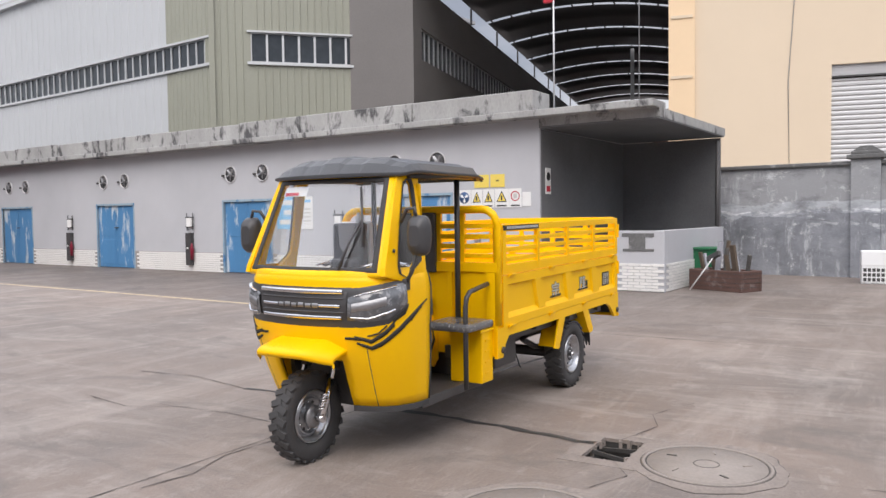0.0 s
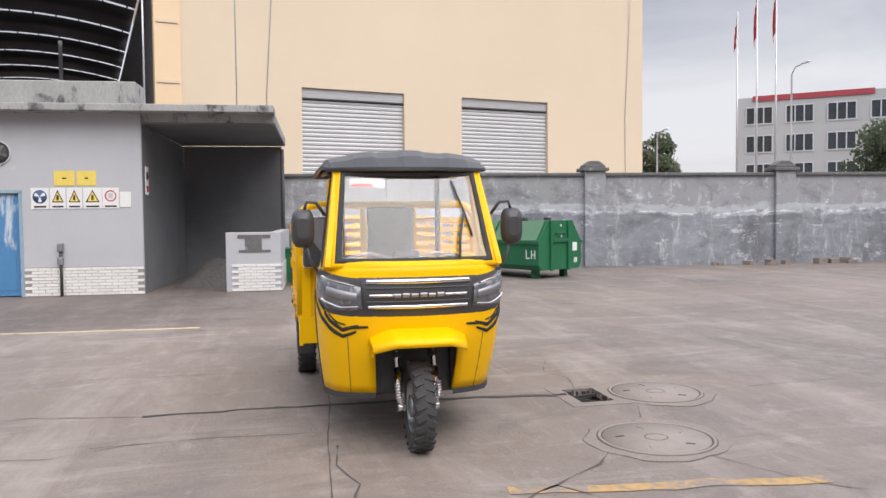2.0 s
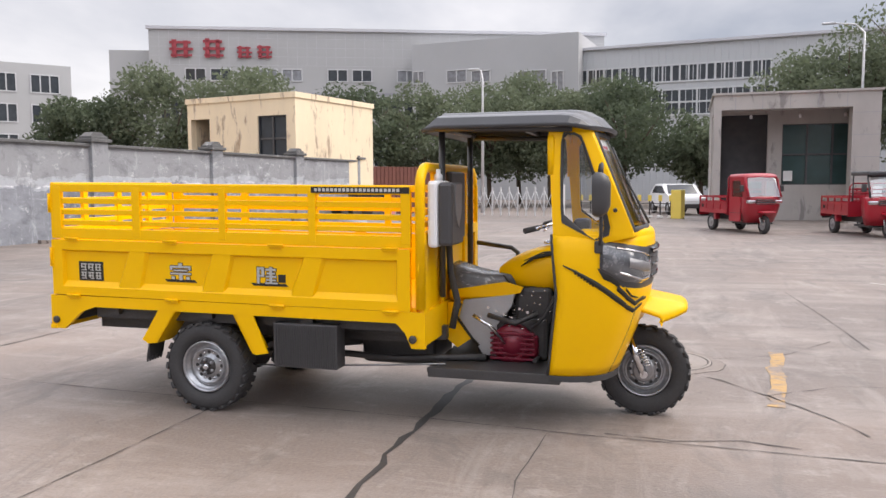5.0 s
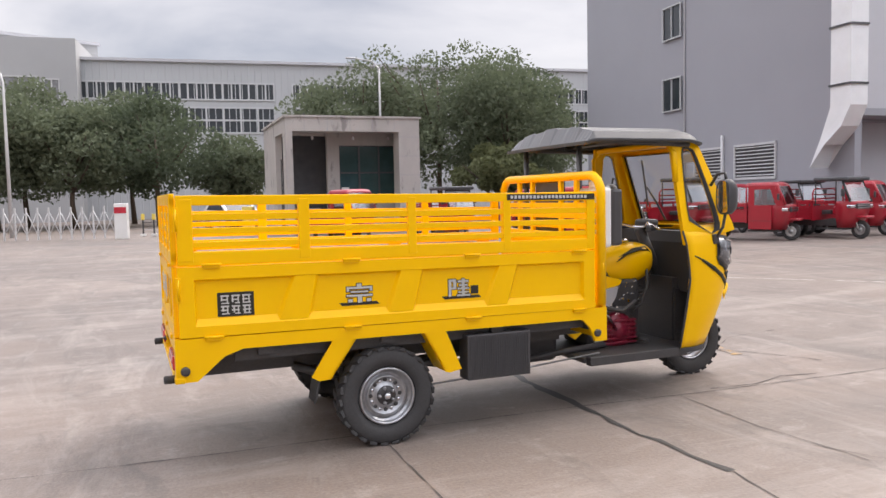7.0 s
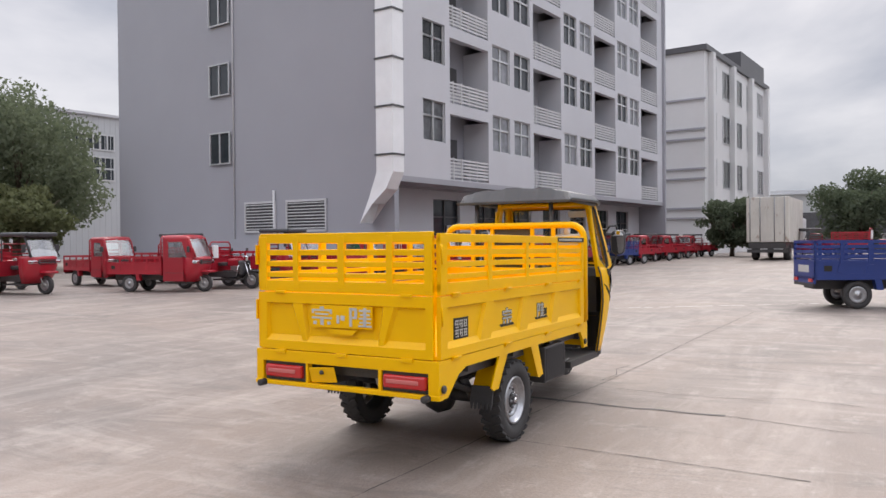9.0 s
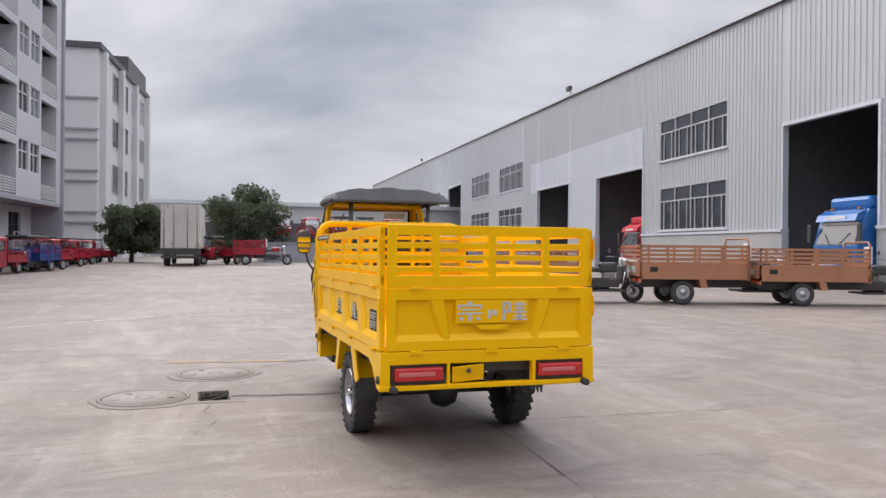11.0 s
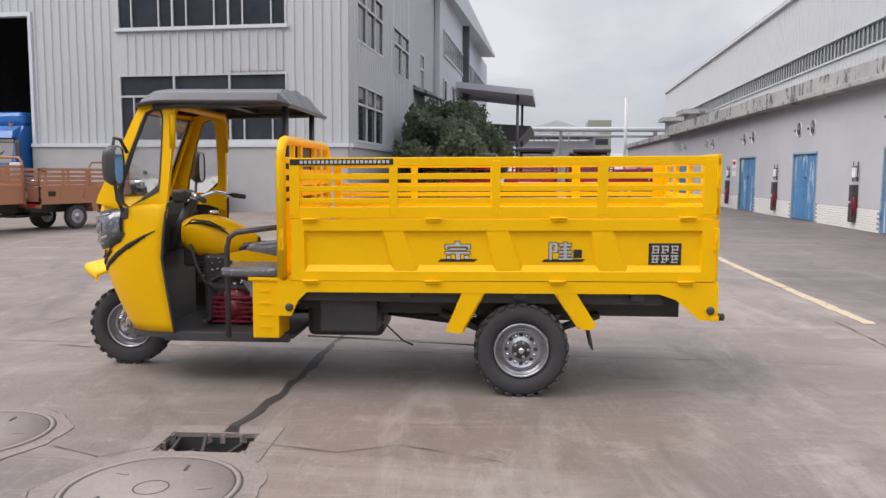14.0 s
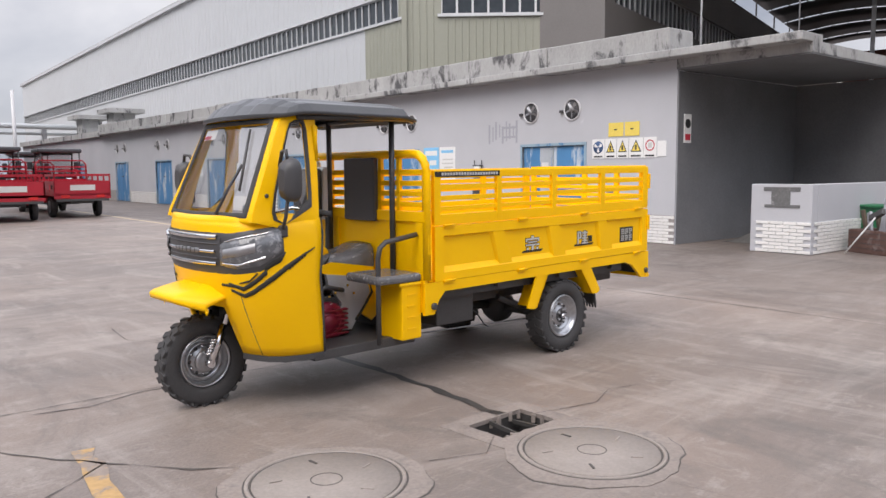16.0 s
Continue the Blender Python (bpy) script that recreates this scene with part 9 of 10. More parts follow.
for x, y, r in ((3.3, 23.8, -97), (5.6, 25.0, -96), (0.4, 27.0, -95), (6.0, 30.0, -96)):
    copy_thing(wide_red, pose(x, y, 0, 0, 0, r) @ Matrix.Diagonal((1.12, 1.12, 1.12, 1)))
for k in range(7):
    copy_thing((red_open, red_cab)[k % 2], pose(11.2 + 0.14 * k, 41 + 3.1 * k, 0, 0, 0, 170 + 8 * (k % 3)))
for k in range(6):
    copy_thing((red_can, red_cab, red_can)[k % 3], pose(-63.0 - 0.3 * (k % 2), 5.9 + 2.5 * k, 1.70, 0, 0, 178 + 5 * (k % 3)) @ Matrix.Diagonal((1.3, 1.3, 1.3, 1)))
copy_thing(red_open, front_at(-50.0, 4.9, -96, 1.3))
copy_thing(red_can, front_at(-50.5, -0.9, 130, 1.1))
dock = thing("loading_platform", "low dark concrete loading platform across the yard end", "platform", m=pose(-60, 4.4, 0))
part("body", boxes((-12, 0, 0, 22.5, 0, 1.62)), M_DORM, dock)
part("edge", boxes((-12, 0.1, -0.1, 22.6, 1.62, 1.70), bevel=0.01), M_PLINTH, dock)
OR, ORG = "copper orange cargo tricycle with open motorcycle front", "orange tricycles by the shed"
orange = parked(M_ORANGE, OR, ORG, "open", front_at(-10.25, 9.0, -106, 1.04), 2.55, 0.66, M_BLACKP)
copy_thing(orange, front_at(-9.2, 12.8, -104, 1.04))
copy_thing(orange, front_at(-7.85, 15.35, -110, 1.0))
blue = parked(M_BLUE, "dark blue cargo tricycle with black canopy and open sides", "", "canopy", pose(-11.74, 3.75, 0, 0, 0, -68), 2.1, 0.60, M_BLACKP)

# ---- lorries ----
def lorry(paint, label, m, s=1.0):
    t = thing("lorry", label, "lorry", m=m)
    bm = bmesh.new()
    prism(bm, [(0.0, 0.55), (0.0, 1.55), (0.28, 2.55), (0.5, 2.95), (2.1, 2.95), (2.1, 0.55)], -1.2, 1.2, "y")
    cab_ = part("cab", bm, paint, t)
    bm = bmesh.new()
    grid(bm, [[(-0.02, -1.08, 1.62), (-0.02, 1.08, 1.62)], [(0.265, -1.02, 2.50), (0.265, 1.02, 2.50)]])
    part("windscreen", bm, M_WGLASS, cab_)
    part("visor", prism(bmesh.new(), [(0.28, 2.55), (0.0, 2.50), (0.1, 2.75), (0.5, 2.95)], -1.1, 1.1, "y"), paint, cab_)
    part("roof_fairing", boxes((0.6, 2.0, -1.1, 1.1, 2.95, 3.45), bevel=0.15), paint, cab_)
    part("grille", boxes((-0.05, 0.02, -0.9, 0.9, 0.95, 1.45), bevel=0.02), M_BLACKP, cab_)
    part("bumper", boxes((-0.12, 0.1, -1.22, 1.22, 0.4, 0.85), bevel=0.05), M_WHITEP, cab_)
    for sy in (-1, 1):
        part("headlamp", boxes((-0.08, 0.05, sy * 0.95 - 0.2, sy * 0.95 + 0.2, 0.9, 1.1), bevel=0.03), M_CHROME, cab_)
        part("mirror", boxes((-0.1, 0.0, sy * 1.38 - 0.1, sy * 1.38 + 0.1, 1.7, 2.4), bevel=0.03), M_BLACKP, cab_)
        for x in (0.9, 4.6):
            small_wheel(t, x, sy * 1.0, 0.5, 0.3, sy)
        part("wiper", tube(bmesh.new(), [(-0.05, sy * 0.25, 1.62), (0.10, sy * 0.70, 2.05)], 0.012, 5), M_CHASSIS, cab_)
        part("marker_lamp", boxes((0.42, 0.50, sy * 0.75 - 0.06, sy * 0.75 + 0.06, 2.96, 3.02)), M_AMBER, cab_)
    part("visor_print", boxes((0.02, 0.05, -0.55, 0.55, 2.57, 2.68), m=pose(0, 0, 0, 0, 0, 0)), M_SIGNW, cab_)
    part("sun_strip", boxes((0.20, 0.24, -1.0, 1.0, 2.36, 2.46), m=pose(0, 0, 0, 0, 0, 0)), M_SIGNW, cab_)
    for k in range(3):
        part("grille_bar", boxes((-0.065, -0.05, -0.85, 0.85, 1.02 + 0.14 * k, 1.05 + 0.14 * k)), M_CHROME, cab_)
    part("frame", boxes((0.3, 7.0, -0.5, 0.5, 0.55, 0.85)), M_CHASSIS, t)
    return t


lorry(M_TRUCKBLUE, "blue heavy lorry standing in the open shed bay", S @ pose(11.0, 0.7, 0, 0, 0, -90))
lorry(M_FLAG, "red heavy lorry standing in the open shed bay", S @ pose(30.6, 0.2, 0, 0, 0, -90))
bt = thing("box_lorry", "white box lorry seen from behind at the yard end", "lorry", m=pose(-46.0, -2.4, 0, 0, 0, -3))
part("box", boxes((-7, 0, -1.25, 1.25, 1.15, 4.0), bevel=0.03), M_DIRTYW, bt)
for sy in (-1, 1):
    part("door", boxes((0.0, 0.03, min(sy * 0.03, sy * 1.2), max(sy * 0.03, sy * 1.2), 1.2, 3.95)), M_DIRTYW, bt)
    for q in (0.35, 0.85):
        part("lock_rod", tube(bmesh.new(), [(0.05, sy * q * 1.2, 1.2), (0.05, sy * q * 1.2, 4.0)], 0.03, 6), M_STEEL, bt)
    small_wheel(bt, -1.6, sy * 0.95, 0.5, 0.4, sy)
    small_wheel(bt, -7.6, sy * 0.95, 0.5, 0.3, sy)
part("frame", boxes((-9, 0.05, -1.1, 1.1, 0.75, 1.12), (0, 0.08, -1.2, 1.2, 0.5, 0.7)), M_CHASSIS, bt)
part("cab", boxes((-9.4, -7.3, -1.2, 1.2, 0.8, 2.8), bevel=0.1), M_WTILE, bt)

# ---- green skip ----
bin_ = thing("waste_container", "green steel waste container with hinged lids", "waste container", m=pose(12.28, -4.92, 0, 0, 0, 29))
BL = 1.48
hexa = [(-0.66, 0.20), (0.66, 0.20), (0.76, 0.32), (0.76, 0.86), (0.44, 1.34), (-0.44, 1.34), (-0.76, 0.86), (-0.76, 0.32)]
part("body", prism(bmesh.new(), hexa, -BL, BL, "x"), M_GREEN, bin_)
for sy in (-1, 1):
    for c in (-0.73, 0.73):
        lid = part("lid", boxes((c - 0.69, c + 0.69, 0.0, 0.54, 0.0, 0.022), bevel=0.006, m=pose(0, -sy * 0.77 if sy > 0 else 0.77, 0.875, 56 if sy > 0 else -56, 0, 0) @ Matrix.Diagonal((1, 1 if sy > 0 else -1, 1, 1))), M_LIDGREEN, bin_, "paler green sloping lid")
        part("lid_hinge", boxes((c - 0.08, c + 0.08, -sy * 0.42 - 0.05, -sy * 0.42 + 0.05, 1.34, 1.41), bevel=0.01), M_CHASSIS, lid)
    part("side_rail", boxes((-BL - 0.02, BL + 0.02, min(-sy * 0.755, -sy * 0.80), max(-sy * 0.755, -sy * 0.80), 0.80, 0.87), bevel=0.008), M_GREEN, bin_)
    part("latch", lathe(bmesh.new(), [(0.03, 0), (0.03, 0.04), (0.01, 0.05)], 10, pose(0, -sy * 0.79, 0.80, 90 * sy, 0, 0)), M_STEEL, bin_)
for sx in (-1, 1):
    lo_, hi_ = sorted((sx * (BL + 0.002), sx * (BL + 0.05)))
    for y in (-0.28, 0.34):
        part("end_post", boxes((lo_, hi_, y - 0.04, y + 0.04, 0.18, 1.33), bevel=0.006), M_GREEN, bin_)
    part("end_rail", boxes((lo_, hi_, -0.24, 0.30, 0.84, 0.92), bevel=0.006), M_GREEN, bin_)
    part("handle", tube(bmesh.new(), [(sx * (BL + 0.01), -0.12, 1.02), (sx * (BL + 0.09), -0.06, 1.06), (sx * (BL + 0.09), 0.12, 1.06), (sx * (BL + 0.01), 0.18, 1.02)], 0.016, 6), M_GREEN, bin_)
    part("label_panel", boxes((min(sx * (BL + 0.002), sx * (BL + 0.008)), max(sx * (BL + 0.002), sx * (BL + 0.008)), -0.60, -0.44, 0.62, 0.82)), M_SIGNW, bin_)
    for y, z, h in ((-0.52, 0.34, 0.12), (-0.58, 0.34, 0.12), (-0.02, 1.20, 0.05), (-0.04, 0.95, 0.04)):
        part("white_stroke", boxes((min(sx * (BL + 0.002), sx * (BL + 0.006)), max(sx * (BL + 0.002), sx * (BL + 0.006)), y - 0.022, y + 0.022, z, z + h)), M_SIGNW, bin_)
# chalked letters and a recycling mark on the long side
for x0, x1, z0, z1 in ((-1.115, -1.09, 0.46, 0.66), (-1.20, -1.115, 0.46, 0.49), (-1.275, -1.25, 0.46, 0.66), (-1.375, -1.35, 0.46, 0.66), (-1.35, -1.275, 0.55, 0.58)):
    part("chalk_letter", boxes((x0, x1, 0.758, 0.764, z0, z1)), M_SIGNW, bin_)
for k in range(3):
    a = 2 * math.pi * k / 3 + math.pi / 2
    b = a + 2 * math.pi / 3
    part("recycling_mark", tube(bmesh.new(), [(0.02 + 0.11 * (math.cos(a) * 0.82 + math.cos(b) * 0.18), 0.762, 0.60 + 0.11 * (math.sin(a) * 0.82 + math.sin(b) * 0.18)), (0.02 + 0.11 * (math.cos(a) * 0.18 + math.cos(b) * 0.82), 0.762, 0.60 + 0.11 * (math.sin(a) * 0.18 + math.sin(b) * 0.82))], 0.012, 5), M_LIDGREEN, bin_)
for x in (-1.15, 1.15):
    for y in (-0.5, 0.5):
        part("foot", boxes((x - 0.08, x + 0.08, y - 0.06, y + 0.06, 0, 0.2)), M_GREEN, bin_)

# ---- bits against the wall ----
cr = thing("plastic_crate", "white plastic crate with black lower grid by the wall", "crate", m=pose(13.50, -2.66, 0, 0, 0, 5))
part("lower", boxes((-0.2, 0.2, -0.27, -0.25, 0, 0.36), (-0.2, 0.2, 0.25, 0.27, 0, 0.36), (-0.2, -0.18, -0.27, 0.27, 0, 0.36), (0.18, 0.2, -0.27, 0.27, 0, 0.36), (-0.2, 0.2, -0.27, 0.27, 0, 0.03)), M_WHITEP, cr)
bm = bmesh.new()
for k in range(6):
    for q in range(3):
        box(bm, -0.205, -0.2, -0.24 + 0.082 * k, -0.18 + 0.082 * k, 0.05 + 0.1 * q, 0.12 + 0.1 * q)
part("grid_gap", bm, M_CHASSIS, cr)
part("upper_box", boxes((-0.2, 0.22, -0.27, 0.27, 0.36, 0.68), bevel=0.02), M_WHITEP, cr)
sack = single("sack", lathe(bmesh.new(), [(0.02, 0), (0.26, 0.02), (0.30, 0.12), (0.22, 0.22), (0.05, 0.27)], 14), M_SIGNW, "crumpled pale plastic sack on the ground", "sack", m=pose(13.6, -3.35, 0) @ Matrix.Diagonal((0.8, 1.2, 1, 1)))
bas = thing("scrap_planter", "low dark red-brown brick planter filled with old timber", "planter", m=pose(10.85, -0.15, 0, 0, 0, 62))
part("wall", boxes((-0.62, 0.62, -0.30, -0.22, 0, 0.40), (-0.62, 0.62, 0.22, 0.30, 0, 0.40), (-0.62, -0.54, -0.22, 0.22, 0, 0.40), (0.54, 0.62, -0.22, 0.22, 0, 0.40), bevel=0.012), M_OLDBRICK, bas)
for k in range(4):
    part("course_joint", boxes((-0.625, 0.625, -0.304, 0.304, 0.085 + 0.085 * k, 0.093 + 0.085 * k)), M_TAR, bas)
part("soil", boxes((-0.54, 0.54, -0.22, 0.22, 0.0, 0.34)), M_DIRT, bas)
rnd = random.Random(4)
for k in range(11):
    p = (-0.46 + 0.092 * k, rnd.uniform(-0.12, 0.14), 0.28)
    w_ = rnd.uniform(0.03, 0.075)
    part("timber", boxes((-w_, w_, -0.025, 0.025, 0, rnd.uniform(0.28, 0.72)), m=pose(*p, rnd.uniform(-14, 14), rnd.uniform(-22, 22), rnd.uniform(-30, 30)), bevel=0.006), (M_DIRT, M_BARK, M_DORM, M_BARK)[k % 4], bas)
brm = thing("broom", "upturned broom with a pale handle leaning on the planter", "broom", m=pose(10.42, 0.42, 0))
part("handle", tube(bmesh.new(), [(0.0, 0.0, 0.015), (0.16, -0.42, 0.66)], 0.014, 6), M_WTILE, brm)
part("bristles", boxes((-0.16, 0.16, -0.035, 0.035, 0.0, 0.11), m=pose(0.16, -0.42, 0.62, 20, 25, 60), bevel=0.012), M_CHASSIS, brm)
gb = thing("wheelie_bin", "dark green plastic bin standing beside the pier", "bin", m=pose(11.95, 0.42, 0))
part("body", prism(bmesh.new(), [(-0.20, 0), (0.20, 0), (0.25, 0.74), (-0.25, 0.74)], -0.25, 0.25, "y"), M_GREEN, gb)
part("lid", boxes((-0.28, 0.28, -0.28, 0.28, 0.74, 0.79), bevel=0.02), M_GREEN, gb)
part("lid_grip", boxes((-0.30, -0.27, -0.12, 0.12, 0.74, 0.78), bevel=0.006), M_GREEN, gb)
heap = bmesh.new()
gr = []
for j in range(14):
    row = []
    for i in range(14):
        u, v = i / 13 * 2 - 1, j / 13 * 2 - 1
        row.append((u * 1.0, v * 1.6, max(0.0, 0.55 * (1 - u * u) * (1 - v * v) + 0.12 * noise.noise(Vector((u * 3, v * 3, 2))) * (1 - u * u) * (1 - v * v) * 2)))
    gr.append(row)
grid(heap, gr)
single("earth_mound", heap, M_DIRT, "heap of dark earth and ash in the open bay", "heap", m=G @ pose(-1.3, -2.8, 0.004))
rnd = random.Random(17)
for x, y, r, h in ((7.77, -14.4, 0.30, 0.24), (8.24, -16.8, 0.36, 0.26), (8.24, -19.2, 0.36, 0.26)):
    bm = bmesh.new()
    box(bm, -r, r, -r * 0.75, r * 0.75, 0.0, h, bevel=0.03)
    for v_ in bm.verts:
        v_.co.x += rnd.uniform(-0.03, 0.03)
        v_.co.y += rnd.uniform(-0.03, 0.03)
        v_.co.z += rnd.uniform(-0.02, 0.02) if v_.co.z > 0.1 else 0
    single("concrete_block", bm, M_PLINTH, "rough grey broken concrete block on the yard", "concrete block", "concrete blocks", m=pose(x, y, 0, 0, 0, rnd.uniform(-20, 20)))
for x, y, r, h in ((11.8, -31.5, 0.9, 0.45), (13.6, -33.5, 0.9, 0.45)):
    rg = thing("concrete_ring", "short grey concrete well ring on the yard", "concrete ring", "concrete rings", pose(x, y, 0))
    part("ring", lathe(bmesh.new(), [(r * 0.8, 0.0), (r, 0.0), (r, h), (r * 0.8, h), (r * 0.8, 0.02)], 24), M_PLINTH, rg)
cart = thing("market_stall", "low shack of dark boards with a faded pink panel", "stall", m=B @ pose(26.5, -1.2, 0))
part("wall", boxes((-1.2, 1.2, -0.6, 0.6, 0.0, 1.15)), M_DFRAME, cart)
part("pink_panel", boxes((0.5, 1.2, -0.62, -0.6, 0.1, 1.1)), M_PINK, cart)
part("roof", boxes((-1.5, 1.4, -0.9, 0.8, 1.15, 1.22), m=pose(0, 0, 0, 4, 0, 0)), M_OLDCONC, cart)
bike = thing("rusty_handcart", "old dark handcart with spoked wheels by the wall", "handcart", m=B @ pose(24.4, -1.0, 0))
for sy in (-0.5, 0.5):
    part("wheel", lathe(bmesh.new(), [(0.40, -0.02), (0.44, -0.02), (0.44, 0.02), (0.40, 0.02)], 24, pose(0, sy, 0.44, 90, 0, 0)), M_CHASSIS, bike)
part("tray", boxes((-0.9, 0.9, -0.45, 0.45, 0.55, 0.62), (-0.9, -0.85, -0.45, 0.45, 0.62, 0.9)), M_RUST, bike)
rub = bmesh.new()
rnd = random.Random(8)
for k in range(46):
    a = rnd.uniform(9, 28)
    s_ = rnd.uniform(0.05, 0.16)
    box(rub, -s_, s_, -s_ * 0.7, s_ * 0.7, 0, s_, m=pose(a, -rnd.uniform(0.1, 0.7), 0, 0, 0, rnd.uniform(0, 180)))
ob = single("rubble", rub, M_PATCH, "broken bricks and rubble along the wall foot", "rubble", kind="stuff", m=B)
wp = thing("insulation_board", "large dirty white insulation panel leaning near the shed", "panel", m=S @ pose(1.85, 0.85, 0, 14, 0, 0))
part("sheet", prism(bmesh.new(), [(0.0, 0.0), (4.55, 0.0), (4.50, 1.05), (0.02, 1.24)], 0.0, 0.08, "y"), M_BOARD, wp)
for k in range(3):
    part("tape_line", boxes((1.1 + 1.2 * k, 1.112 + 1.2 * k, 0.08, 0.082, 0.02, 1.03)), M_SHUT, wp)
ash = bmesh.new()
gr = []
for j in range(12):
    row = []
    for i in range(12):
        u, v = i / 11 * 2 - 1, j / 11 * 2 - 1
        row.append((u * 0.75, v * 0.42, max(0.0, 0.24 * (1 - u * u) * (1 - v * v) * (1 + 0.6 * noise.noise(Vector((u * 4, v * 4, 5)))))))
    gr.append(row)
grid(ash, gr)
single("gravel_heap", ash, M_PATCH, "small heap of grey gravel in front of the board", "heap", m=S @ pose(2.4, 1.5, 0.004))

# ---- sliding gate, lamps, flags ----
gt = thing("folding_gate", "pale folding metal yard gate", "gate", m=along(6.9, -30.2, -0.97, 0.23))
bar_g = mesh_of("post", boxes((-0.03, 0.03, -0.03, 0.03, 0.05, 1.35)), M_RAIL)
x_g = bmesh.new()
for k in range(10):
    share("post", bar_g, gt, Matrix.Translation((0.42 * k, 0, 0)))
    tube(x_g, [(0.42 * k, 0, 0.2), (0.42 * k + 0.42, 0, 1.2)], 0.02, 5)
    tube(x_g, [(0.42 * k, 0.03, 1.2), (0.42 * k + 0.42, 0.03, 0.2)], 0.02, 5)
part("lattice", x_g, M_RAIL, gt)
part("gate_head", boxes((4.2, 4.7, -0.2, 0.2, 0, 1.45), bevel=0.03), M_SIGNW, gt)
part("red_cap", boxes((4.22, 4.68, -0.21, 0.21, 1.05, 1.3)), M_FLAG, gt)


bar_t = thing("folding_barrier", "black folding barrier with yellow heads and pale feet", "barrier", m=along(1.71, -30.9, -3.94, 1.87))
b_post = mesh_of("post", boxes((-0.025, 0.025, -0.025, 0.025, 0.0, 0.75)), M_CHASSIS)
b_head = mesh_of("head", boxes((-0.07, 0.07, -0.05, 0.05, 0.72, 0.98), bevel=0.015), M_SIGNY)
b_foot = mesh_of("foot", boxes((-0.12, 0.12, -0.05, 0.05, 0.02, 0.12), bevel=0.01), M_SIGNW)
for k in range(10):
    for me_, nm in ((b_post, "post"), (b_head, "head"), (b_foot, "foot")):
        share(nm, me_, bar_t, Matrix.Translation((0.48 * k, 0, 0)))
part("rail", tube(bmesh.new(), [(0, 0, 0.62), (4.35, 0, 0.62)], 0.018, 6), M_CHASSIS, bar_t)
part("rail", tube(bmesh.new(), [(0, 0, 0.30), (4.35, 0, 0.30)], 0.014, 6), M_RAIL, bar_t)
part("control_box", boxes((4.4, 4.85, -0.2, 0.2, 0, 1.2), bevel=0.02), M_SIGNY, bar_t)


def street_lamp(x, y, h, arm, group="street lamps"):
    t = thing("street_lamp", "tall pale street lamp with a curved arm", "street lamp", group, pose(x, y, 0))
    part("pole", tube(bmesh.new(), [(0, 0, 0), (0, 0, h * 0.6), (0, 0, h - 0.5), (arm * 0.3, 0, h - 0.1), (arm, 0, h)], [0.09, 0.07, 0.05, 0.045, 0.04], 8), M_POLE, t)
    part("lamp_head", boxes((arm - 0.1 if arm > 0 else arm - 0.5, arm + 0.5 if arm > 0 else arm + 0.1, -0.1, 0.1, h - 0.05, h + 0.05), bevel=0.03), M_POLE, t)


street_lamp(-11.2, -36.8, 9.2, 1.4)
street_lamp(7.1, -34.5, 7.4, 0.3)
street_lamp(37.6, -31.7, 10.8, -1.2)
street_lamp(49.9, -28.9, 8.0, -1.2)
for k, (x, y, h) in enumerate(((39.7, -29.2, 14.7), (38.9, -30.1, 15.8), (38.2, -31.0, 16.0))):
    t = thing("flagpole", "tall pale flagpole with a hanging red flag", "flagpole", "flagpoles", pose(x, y, 0))
    part("pole", tube(bmesh.new(), [(0, 0, 0), (0, 0, h)], [0.08, 0.045], 8), M_POLE, t)
    fl = bmesh.new()
    grid(fl, [[(0.05 + 0.06 * q + 0.05 * math.sin(q * 2 + j), 0.05 * math.cos(q * 2.3 + j * 0.7), h - 0.3 - 0.30 * j - 0.25 * q) for q in range(6)] for j in range(8 - 3 * (k == 0))])
    part("flag", fl, M_FLAG, t)

# ---- canopies and plant at the far lane end ----
ca = thing("loading_canopy", "grey flat loading canopy on thin posts", "canopy", m=SE @ pose(26, 0, 0))
part("roof", prism(bmesh.new(), [(0.0, 7.4), (5.4, 6.8), (5.4, 6.4), (0, 7.0)], 0, 9, "x"), M_DORM2, ca)
part("lower_roof", prism(bmesh.new(), [(0.0, 5.0), (5.2, 4.7), (4.2, 3.6), (0, 3.9)], 4, 16, "x"), M_DFRAME, ca)
for x in (0.6, 8.4):
    part("post", tube(bmesh.new(), [(x, 4.4, 0), (x, 4.4, 6.6)], 0.1, 8), M_DFRAME, ca)
pipe = thing("pipe_bridge", "pale steel pipe bridge crossing the far lane", "pipe bridge", m=pose(5.0, 70, 0))
part("pipe_run", tube(tube(bmesh.new(), [(-6, 0, 5.6), (22, 0, 5.6)], 0.25, 8), [(-6, 0.6, 5.0), (22, 0.6, 5.0)], 0.15, 8), M_SHED, pipe)
for x in (-5, 4, 13):
    part("leg", boxes((x, x + 0.3, -0.1, 0.4, 0, 5.5)), M_STEEL, pipe)
fb = thing("far_green_block", "small olive block at the end of the lane", "building", m=pose(18.1, 104, 0, 0, 0, -6))
part("wall", boxes((-1.6, 1.6, 0, 12, 0, 8.8)), M_OLIVE, fb)
part("window_band", boxes((-1.2, 1.2, -0.05, 0, 5.4, 6.2)), M_WGLASS, fb)
ps_ = thing("plant_shed", "grey open plant shed with roof trusses at the lane end", "building", m=pose(6.0, 88, 0, 0, 0, -6))
part("wall", boxes((0, 9, 0, 10, 0, 5.2)), M_DORM, ps_)
